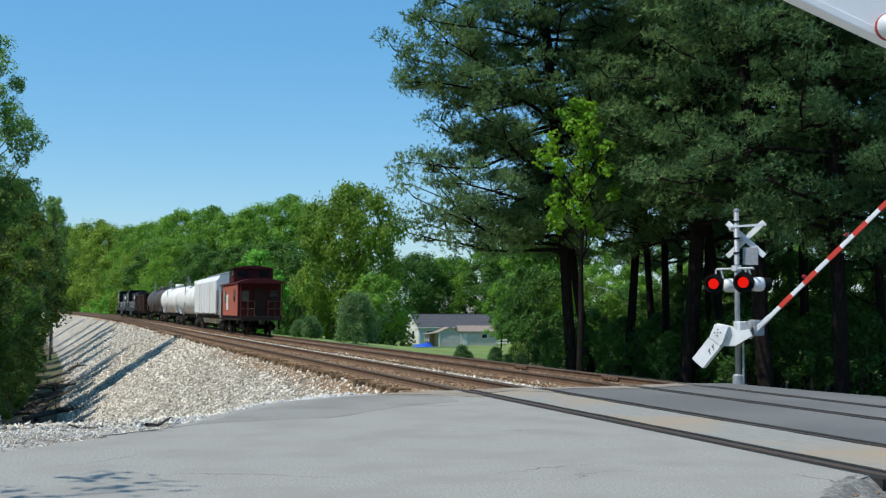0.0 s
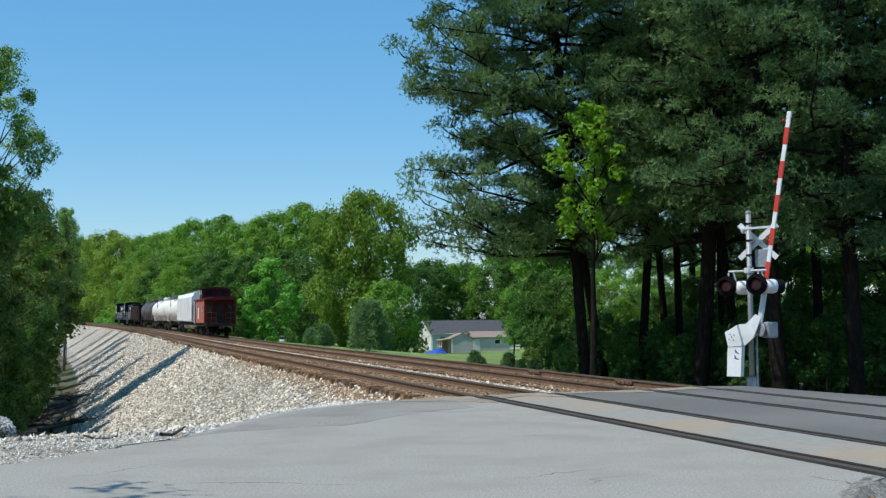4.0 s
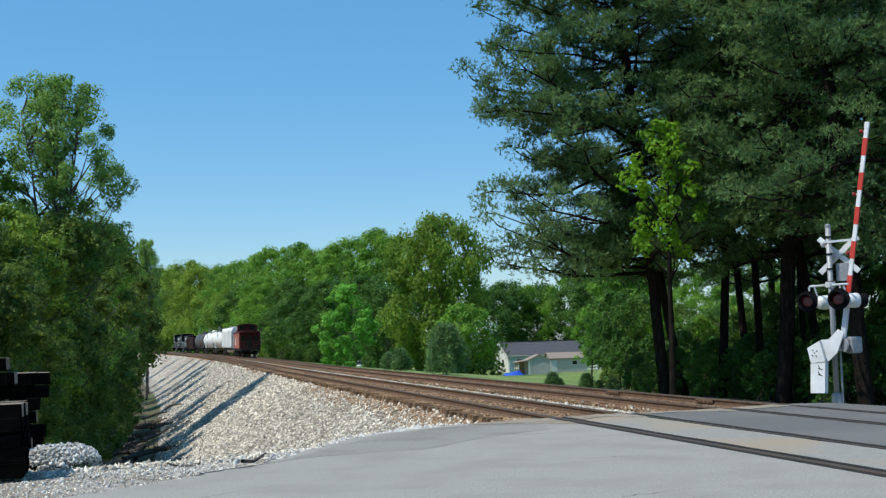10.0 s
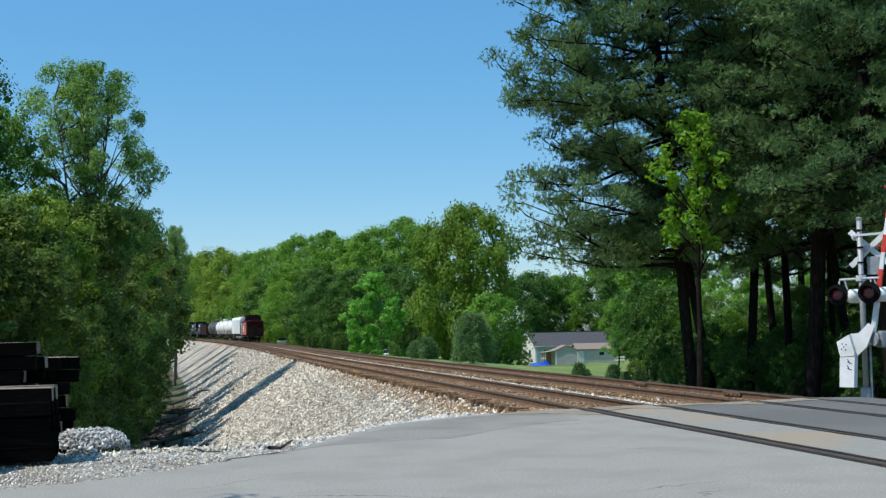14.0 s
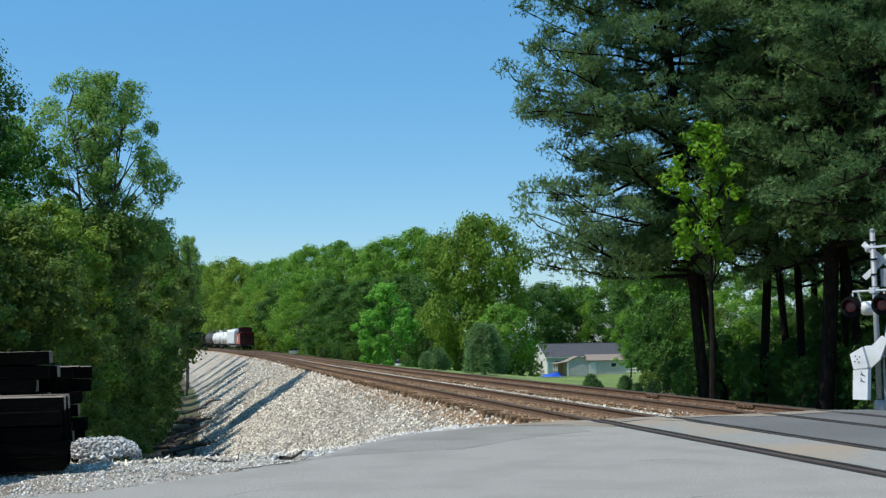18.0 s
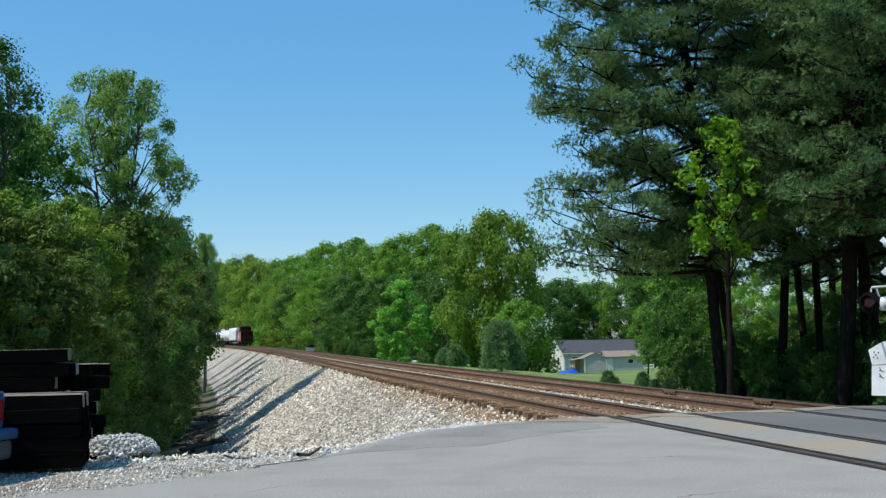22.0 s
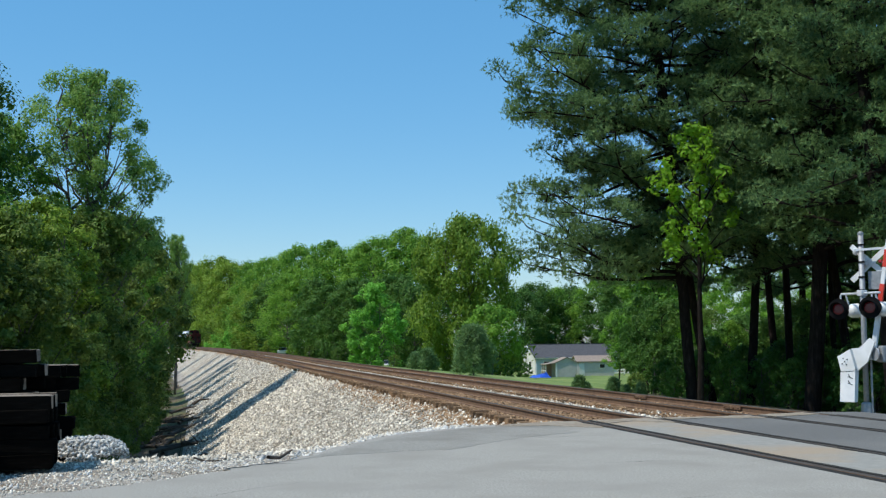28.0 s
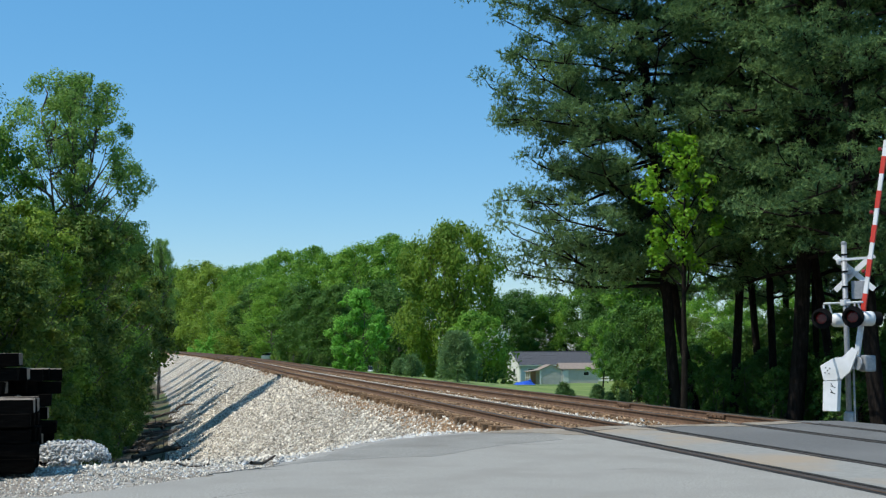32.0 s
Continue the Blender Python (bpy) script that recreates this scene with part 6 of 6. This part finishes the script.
def cottage():
    gx_, gy_ = 56.4, 181.5
    h = thing("house", "low house with white gable, front tinted blue for shade and grey roof", "house", (gx_, gy_, float(ground(gx_, gy_)) - 0.1), 2)
    L, D = 13.0, 7.5
    part("front_wall", box((L, 0.2, 2.75), (0, -D / 2, 1.375)), M["siding_blue"], h, "boarded front wall, coloured pale blue for its shade")
    part("back_wall", box((L, 0.2, 2.75), (0, D / 2, 1.375)), M["siding_white"], h)
    for s in (-1, 1):
        part("end_wall", prism([(-D / 2 + 0.1, 0), (D / 2 - 0.1, 0), (D / 2 - 0.1, 2.75), (0, 4.5), (-D / 2 + 0.1, 2.75)], 0.2, "X"), M["siding_white"], h, "white boarded gable").location = (s * L / 2, 0, 0)
    for k in range(15):
        part("board", box((0.03, D - 0.3, 0.17), (-L / 2 - 0.115, 0, 0.12 + k * 0.18), pose(0, 0, 0, 0, 5)), M["siding_white"], h)
    part("roof", gable_roof(L, D, 2.62, 4.6, 0.45), M["shingle"], h)
    for k in range(9):
        part("shingle_course", box((L + 0.92, 0.5, 0.03), (0, -D / 2 - 0.22 + k * 0.47, 2.86 + k * 0.222), pose(0, 0, 0, 25.2)), M["shingle"], h)
    part("roof_vent", box((0.4, 0.4, 0.7), (2.6, 0.5, 4.75), None, 0.03), M["black_paint"], h)
    part("ridge_cap", box((L + 0.9, 0.3, 0.06), (0, 0, 4.78)), M["shingle"], h)
    part("barge_board", prism([(-D / 2 - 0.45, 2.5), (0, 4.48), (D / 2 + 0.45, 2.5), (D / 2 + 0.45, 2.7), (0, 4.7), (-D / 2 - 0.45, 2.7)], 0.06, "X"), M["siding_white"], h, "white barge board").location = (-L / 2 - 0.47, 0, 0)
    part("gutter", box((L + 0.9, 0.12, 0.12), (0, -D / 2 - 0.5, 2.62), None, 0.03), M["siding_white"], h, "white gutter")
    for x, w in ((-4.9, 1.1), (-1.0, 1.6), (3.0, 1.2)):
        win = part("window", box((w, 0.08, 1.2), (x, -D / 2 - 0.1, 1.6)), M["siding_white"], h, "white window frame")
        part("pane", box((w - 0.2, 0.04, 1.0), (x, -D / 2 - 0.15, 1.6)), M["glass_dark"], win)
    part("door", box((0.95, 0.08, 2.05), (1.2, -D / 2 - 0.1, 1.05)), M["siding_white"], h)
    win = part("window", box((0.08, 1.1, 1.1), (-L / 2 - 0.16, -1.2, 1.6)), M["siding_white"], h, "white window frame")
    part("pane", box((0.04, 0.9, 0.9), (-L / 2 - 0.2, -1.2, 1.6)), M["glass_dark"], win)
    return h


def shed():
    gx_, gy_ = at_az(17.05, 172)
    s = thing("garden_shed", "pale grey garden shed with tan shingle roof and open porch", "shed", (gx_, gy_, float(ground(gx_, gy_)) - 0.05), -6)
    L, D = 3.4, 3.1
    for y in (-L / 2, L / 2):
        part("gable_wall", prism([(-D / 2, 0), (D / 2, 0), (D / 2, 2.1), (0, 2.8), (-D / 2, 2.1)], 0.12, "Y"), M["shed_grey"], s).location = (0, y, 0)
    for k in (-1, 1):
        part("side_wall", box((0.12, L - 0.12, 2.1), (k * (D / 2 - 0.06), 0, 1.05)), M["shed_grey"], s)
    for k in range(11):
        part("board", box((D - 0.08, 0.03, 0.18), (0, -L / 2 - 0.07, 0.1 + k * 0.19), pose(0, 0, 0, -5)), M["shed_grey"], s)
    rf = gable_roof(L, D, 2.0, 2.78, 0.22, 0.1)
    bmesh.ops.rotate(rf, matrix=Matrix.Rotation(radians(90), 3, "Z"), verts=rf.verts)
    part("roof", rf, M["shingle_tan"], s)
    for y in (-L / 2 + 0.1, 0.0, L / 2 - 0.1):
        part("porch_post", box((0.12, 0.12, 1.95), (-D / 2 - 1.4, y, 0.97)), M["siding_white"], s, "white post")
    part("porch_roof", prism([(-D / 2 - 1.65, 1.82), (-D / 2 + 0.05, 2.08), (-D / 2 + 0.05, 2.16), (-D / 2 - 1.65, 1.90)], L + 0.4, "Y"), M["shingle_tan"], s)
    part("porch_rail", box((0.06, L, 0.08), (-D / 2 - 1.4, 0, 1.0)), M["siding_white"], s)
    part("back_board", box((1.4, 0.06, 1.9), (-D / 2 - 0.7, L / 2 - 0.1, 0.95)), M["brick"], s, "brown boarding at the back of the porch")
    part("corner_board", box((0.22, 0.08, 2.05), (-D / 2 + 0.08, -L / 2 - 0.09, 1.02)), M["siding_white"], s, "white corner board")
    return s


def outbuilding():
    gx_, gy_ = at_az(18.4, 179)
    b = thing("outbuilding", "long grey outbuilding with tan shingle roof behind the shed", "shed", (gx_, gy_, float(ground(gx_, gy_)) - 0.05), -4)
    L, D = 5.4, 3.4
    for y in (-D / 2, D / 2):
        part("long_wall", box((L, 0.12, 2.15), (0, y, 1.075)), M["shed_grey"], b)
    for s in (-1, 1):
        part("gable_wall", prism([(-D / 2 + 0.06, 0), (D / 2 - 0.06, 0), (D / 2 - 0.06, 2.15), (0, 2.9), (-D / 2 + 0.06, 2.15)], 0.12, "X"), M["shed_grey"], b).location = (s * (L / 2 - 0.06), 0, 0)
    part("roof", gable_roof(L, D, 2.05, 2.9, 0.25, 0.1), M["shingle_tan"], b)
    part("door", box((0.8, 0.06, 1.85), (-L / 2 + 0.55, -D / 2 - 0.08, 0.95)), M["siding_white"], b, "white door")
    win = part("window", box((0.9, 0.06, 0.7), (0.9, -D / 2 - 0.08, 1.45)), M["siding_white"], b, "white window frame")
    part("pane", box((0.74, 0.04, 0.54), (0.9, -D / 2 - 0.11, 1.45)), M["glass_dark"], win)
    return b


cottage()
shed()
outbuilding()
gx_, gy_ = at_az(15.95, 165)
tp = lathe([(0.02, 1.0), (0.5, 0.92), (0.95, 0.62), (1.25, 0.25), (1.4, 0.0)], 28)
for v in tp.verts:
    v.co *= 0.85
    v.co.x *= 1.3
    v.co.z *= 0.6 + 0.75 * noise.noise(v.co * 1.9)
    v.co += Vector((noise.noise(v.co * 3.1), noise.noise(v.co * 3.1 + Vector((5, 0, 0))), 0.7 * noise.noise(v.co * 3.7 + Vector((0, 9, 0))))) * 0.34
    v.co.z = max(v.co.z, 0.0)
t_ = thing("tarp_heap", "crumpled bright blue tarpaulin over a heap on the lawn", "tarp", (gx_, gy_, float(ground(gx_, gy_)) - 0.05))
part("tarp", tp, M["tarp"], t_, smooth=True)
# low white fence beside the house
fx, fy = at_az(20.1, 178)
fe = thing("fence", "low white board fence on the lawn", "fence", (fx, fy, float(ground(fx, fy)) - 0.03), -22)
for k in range(6):
    part("post", box((0.1, 0.1, 1.0), (-4 + k * 1.6, 0, 0.5)), M["siding_white"], fe)
for z in (0.45, 0.85):
    part("board", box((8.2, 0.03, 0.22), (0, -0.07, z)), M["siding_white"], fe)


def parked_car(at, rz, paint, label):
    c = thing("parked_car", label, "car", at, rz)
    lo = prism([(-2.2, 0.3), (2.2, 0.3), (2.25, 0.6), (2.0, 0.82), (0.9, 0.92), (-1.6, 0.95), (-2.2, 0.85)], 1.7, "Y")
    bmesh.ops.bevel(lo, geom=list(lo.edges), offset=0.06, segments=2, affect="EDGES")
    part("body", lo, paint, c)
    up_ = prism([(-1.5, 0.93), (0.9, 0.9), (0.35, 1.4), (-1.0, 1.42)], 1.45, "Y")
    part("cabin", up_, M["glass_dark"], c)
    part("roof", box((1.3, 1.4, 0.06), (-0.33, 0, 1.43), None, 0.02), paint, c)
    for x in (-1.4, 1.4):
        for s in (-1, 1):
            part("wheel", lathe([(0.1, -0.1), (0.32, -0.1), (0.32, 0.1), (0.1, 0.1)], 18, "Y"), M["tyre"], c).location = (x, s * 0.78, 0.32)
    return c


for az, d, rz in ((8.75, 166, 84), (3.75, 236, 80)):
    gx_, gy_ = at_az(az, d)
    parked_car((gx_, gy_, float(ground(gx_, gy_))), rz, M["siding_white"], "pale parked car under the garden trees")


# ---- shrubs and undergrowth ----
def conifer(seed, h, r, n, leaf="evergreen"):
    rng = np.random.default_rng(seed)
    z = h * rng.random(n) ** 0.8
    a = rng.uniform(0, 2 * np.pi, n)
    rad = r * np.clip(1.15 - z / h, 0.1, 0.8) ** 0.6 * rng.uniform(0.5, 1.1, n) * (1 + 0.22 * np.sin(3 * a + 2 * z) + 0.12 * np.sin(7 * a))
    c = np.stack([rad * np.cos(a), rad * np.sin(a), z * 0.97 + 0.1], 1)
    return quick_mesh("crown", *tufts(rng, c, 0.34, 9), M[leaf])


def conifer_shrub(seed, h, r, n, label):
    t = thing("evergreen_shrub", label, "shrub", group="garden evergreens")
    part_data("crown", conifer(seed, h, r, n), t)
    part("stem", tube((0, 0, -0.2), (0, 0, h * 0.6), 0.06, 0.03, 8), M["bark"], t)
    return t


plant_at(conifer_shrub(1, 3.4, 1.55, 1500, "dense grey-green evergreen shrub beside the far track"), *at_az(12.75, 84), 1.0)
small_ev = conifer_shrub(2, 1.3, 0.62, 330, "small ragged evergreen on the lawn edge")
for az, d, s in ((17.75, 50, 0.5), (18.1, 51, 0.32), (19.35, 47, 0.5), (19.9, 46, 0.35), (20.6, 46, 0.4), (10.6, 100, 1.2), (10.0, 104, 1.0)):
    plant_at(small_ev, *at_az(az, d), s, rnd.uniform(0, 360))


def bush(seed, h, r, clumps, per, size, leaf, label):
    tr, cr = broadleaf(seed, h, 0.1, r, clumps, per, size, leaf, shape=[(0, 0.7), (0.3, 1.0), (0.6, 0.95), (0.85, 0.6), (1, 0.2)], stems=3, core=5)
    return plant("bush", label, "shrub", tr, [("crown", cr)], "undergrowth")


bushes = [bush(110, 3.2, 1.7, 34, 90, 0.13, "leaf_olive", "loose olive-green undergrowth bush"), bush(111, 2.4, 1.5, 30, 90, 0.12, "leaf_yellow", "low yellow-green undergrowth bush"),
          bush(112, 4.2, 2.0, 40, 90, 0.15, "leaf_dark", "dark leafy undergrowth bush")]
for az, d, k, s in [(21.8, 47, 2, 0.6), (22.2, 44, 0, 0.5), (23.4, 45, 2, 0.75), (24.6, 44, 1, 0.7), (25.3, 47, 2, 0.9), (26.4, 45, 2, 0.8), (27.5, 43, 1, 0.7), (28.9, 43, 2, 0.9), (30.2, 38, 1, 0.4), (30.6, 42, 2, 1.1), (32.2, 44, 2, 1.2), (34.2, 42, 2, 1.2), (36.4, 41, 2, 1.2), (38.6, 41, 2, 1.2), (27.0, 50, 2, 1.1), (28.2, 52, 2, 1.2), (24.0, 52, 2, 1.1), (22.6, 56, 2, 1.1), (25.8, 56, 2, 1.2),
                    (29.4, 54, 2, 1.2), (21.2, 52, 2, 0.9), (20.4, 50, 0, 0.6), (22.2, 66, 2, 1.3), (23.6, 68, 2, 1.6), (25.0, 65, 2, 1.8), (26.4, 67, 2, 1.9), (27.8, 64, 2, 1.9), (29.2, 68, 2, 1.9), (30.6, 65, 2, 1.8), (32.2, 67, 2, 1.9), (34.0, 65, 2, 1.9), (36.0, 66, 2, 1.9), (38.0, 64, 2, 1.9)]:
    k = k if az < 21 else 2
    plant_at(bushes[k], *at_az(az, d), s * (0.5, 0.7, 0.6)[k], rnd.uniform(0, 360))
# dark shrubs beside the house, added to stand for the shade under the trees
for az, d, s in ((13.9, 150, 1.5), (14.5, 158, 1.4), (14.95, 166, 1.1), (15.25, 172, 0.8), (12.9, 140, 1.3)):
    plant_at(bushes[2], *at_az(az, d), s * 0.6, rnd.uniform(0, 360))
# along the far rails
for az, d, k, s in [(2.6, 262, 1, 2.2), (3.1, 255, 1, 1.8), (3.7, 240, 0, 1.6), (4.3, 225, 1, 1.5), (5.0, 205, 0, 1.4), (5.8, 190, 2, 1.2), (6.3, 160, 0, 1.1), (2.1, 285, 0, 2.2), (1.6, 310, 1, 2.4), (9.0, 118, 0, 0.8), (10.2, 112, 2, 0.8), (10.9, 108, 0, 0.7)]:
    plant_at(bushes[k], *at_az(az, d), s * (0.5, 0.7, 0.6)[k], rnd.uniform(0, 360))
fresh = bush(113, 3.0, 1.9, 34, 110, 0.14, "leaf_fresh", "fresh green bush beside the far rails")
for az, d, el in ((0.95, 338, 0.95), (1.4, 328, 1.1), (2.0, 312, 0.9), (2.5, 300, 0.75)):
    tall_at(fresh, 3.0, az, d, el, rnd.uniform(0, 360))
# thicket below the bank
thick = [bush(120, 6.0, 2.6, 42, 150, 0.15, "leaf_thicket", "tall dark thicket bush on the low ground"), bush(121, 5.0, 2.4, 40, 140, 0.15, "leaf_olive", "olive-green thicket bush on the low ground"),
         bush(122, 5.5, 2.6, 40, 150, 0.15, "leaf_thicket", "dark thicket bush on the low ground")]
for az, d, k, s in [(-7.4, 52, 2, 1.0), (-8.6, 48, 0, 1.0), (-9.8, 48, 2, 1.0), (-11.0, 50, 0, 1.0), (-12.4, 52, 2, 1.1), (-5.0, 66, 1, 0.9), (-5.6, 70, 0, 1.1), (-6.6, 62, 2, 1.0),
                    (-3.7, 82, 2, 0.9), (-3.3, 92, 1, 0.9), (-2.9, 102, 2, 0.9), (-2.5, 114, 2, 0.9), (-2.3, 126, 1, 0.9), (-2.1, 138, 2, 0.9), (-2.7, 150, 2, 0.9), (-2.5, 172, 2, 0.9), (-13.8, 48, 2, 1.2), (-4.4, 72, 0, 0.8)]:
    plant_at(thick[k], *at_az(az, d), s, rnd.uniform(0, 360))
# a tree beside the apron, whose shade reaches the asphalt
tr, cr = broadleaf(130, 9.5, 5.6, 1.9, 9, 34, 0.14, "leaf_mid", clump=0.3, core=0)
plant_at(plant("roadside_tree", "open-crowned roadside tree shading the apron", "tree", tr, [("crown", cr)]), -5.2, 9.5)

# ---- small things ----
# joint bars on the far rail
for y in (33.0, 26.85):
    jb = part("joint_bar", box((0.05, 0.95, 0.09), (TRACK_FAR + GAUGE / 2 - 0.04, y, -0.075), None, 0.01), M["rail"], far_track, "rusty joint bar")
    for k in range(4):
        part("bolt", tube((TRACK_FAR + GAUGE / 2 - 0.10, y - 0.36 + k * 0.24, -0.075), (TRACK_FAR + GAUGE / 2 - 0.06, y - 0.36 + k * 0.24, -0.075), 0.022, n=6), M["rail"], jb)
# sticks and fallen limbs on the verge and the bank
for k, (a, b, r) in enumerate([((0.86, 16.0, 0.03), (1.22, 16.7, 0.06), 0.03), ((-0.1, 16.6, 0.0), (0.35, 16.85, 0.05), 0.015), ((1.6, 23, -2.7), (2.6, 24.0, -2.2), 0.03)]):
    rng = np.random.default_rng(200 + k)
    p = crook(rng, a, b, 0.06, 6)
    p[:, 2] = np.maximum(ground(p[:, 0], p[:, 1]) + r * 0.8, p[:, 2] if k != 2 else -99)
    paths = [(p, np.linspace(r, r * 0.4, 6)), (np.array([p[3], p[3] + np.array([0.12, 0.22, 0.05])]), [r * 0.4, r * 0.15])]
    ob = new("fallen_branch", quick_mesh("fallen_branch", *limb_mesh(paths), M["branch_dead"]))
    tagged(ob, "dead branch lying on the gravel", "branch", group="fallen branches")
drng = np.random.default_rng(77)
for k in range(34):
    y = 58 + 80 * drng.random() ** 1.3
    x = -1.9 + drng.normal() * 0.9
    L = drng.uniform(1.5, 5.0)
    p = crook(drng, (-L / 2, 0, 0.05), (L / 2, 0, drng.uniform(0.1, 0.7)), 0.15, 6)
    r = drng.uniform(0.05, 0.2)
    paths = [(p, np.linspace(r, r * 0.45, 6))]
    for q in range(3):
        a = p[1 + q] + 0
        paths.append((np.array([a, a + np.array([drng.uniform(-0.3, 0.5), drng.uniform(-0.8, 0.8), drng.uniform(0.1, 0.7)])]), [r * 0.35, 0.012]))
    ob = new("fallen_log", quick_mesh("fallen_log", *limb_mesh(paths, 7), M["branch_dead"]))
    ob.matrix_basis = pose(x, y, float(ground(x, y)) + 0.02, 0, 0, drng.uniform(-70, 90))
    tagged(ob, "dark fallen log with broken side shoots below the bank", "log", group="fallen logs")

# ---- the gate on the near side, already swinging up at the start ----
NEAR_PIVOT = (4.64, 3.32, 1.657)
near_mast = thing("signal_mast", "steel mast of the near crossing gate", "crossing signal", (4.98, 3.2, 0.0))
part("mast", tube((0, 0, 0), (0, 0, 4.3), 0.062, n=16), M["galv"], near_mast, smooth=True)
part("base", lathe([(0.24, 0), (0.24, 0.04), (0.13, 0.08), (0.12, 0.3)], 16), M["galv"], near_mast)
part("mechanism_case", box((0.5, 0.42, 0.55), (-0.3, 0.0, 1.55), None, 0.06), M["alu"], near_mast)
near_gate = thing("crossing_gate", "white crossing gate arm close by, rising", "crossing gate")
part("arm_root", box((0.1, 0.9, 0.16), (0, -0.4, 0.0), None, 0.02), M["alu"], near_gate, "silver arm bracket")
na = part("arm", box((0.06, 4.4, 0.20), (0, -2.95, 0.1), None, 0.012), M["white_steel"], near_gate, "white arm")
part("arm_lip", box((0.075, 4.4, 0.035), (0.0, -2.95, 0.01), None, 0.006), M["white_steel"], na)
lp = part("arm_lamp", lathe([(0.03, -0.05), (0.046, -0.04), (0.05, 0.0), (0.046, 0.03), (0.02, 0.05)], 20, "X"), M["alu"], na, "round arm lamp with red rim", smooth=True)
lp.location = (0.06, -2.03, 0.04)
part("rim", lathe([(0.05, -0.02), (0.053, -0.016), (0.053, -0.004), (0.05, 0.0)], 20, "X"), M["tail_red"], lp)
NEAR_ROWS = [(0, 24.6), (0.1, 26.7), (0.2, 28.8), (0.5, 35), (1, 45), (1.5, 54), (2, 62), (2.5, 70), (3, 76), (3.6, 79), (4.5, 80), (32, 80)]


# times at which each lamp is lit; its lens disc turns its bright face out
LIT = [[(-1, 0.70), (1.2, 1.72), (2.38, 3.05)], [(-1, 0.03), (0.72, 1.2), (1.75, 2.32), (3.08, 3.7)]]


def lens_rows(spans):
    rows, turn, f = [(0, pose(0.21, 0, 0, 0, 0, 180 if spans[0][0] < 0 else 0))], 180 if spans[0][0] < 0 else 0, 1 / FPS
    for t in sorted(v for s in spans for v in s if v > 0):
        for k in range(4):
            rows.append((t + k * f, pose(0.21, 0, 0, 0, 0, turn + k * 60)))
        turn += 180
    rows.append((32, pose(0.21, 0, 0, 0, 0, turn)))
    return rows


def motions():
    for ob, back_, L in TRAIN:
        walk(ob, [(t, on_track(s + back_ + L / 2, TRACK_FAR) @ Matrix.Translation((0, -L / 2, 0))) for t, s in TRAIN_ROWS])
    pivot = Matrix.Translation((14.774, 25.49, 1.054)) @ pose(0, 0, 0, 0, 0, ARM_TURN)
    walk(far_gate, [(t, pivot @ pose(0, 0, 0, -a)) for t, a in GATE_ROWS])
    pivot = Matrix.Translation(NEAR_PIVOT) @ pose(0, 0, 0, 0, 0, -104.8)
    walk(near_gate, [(t, pivot @ pose(0, 0, 0, -a)) for t, a in NEAR_ROWS])
    for disc, spans in zip(lens_discs, LIT):
        walk(disc, lens_rows(spans))

motions()
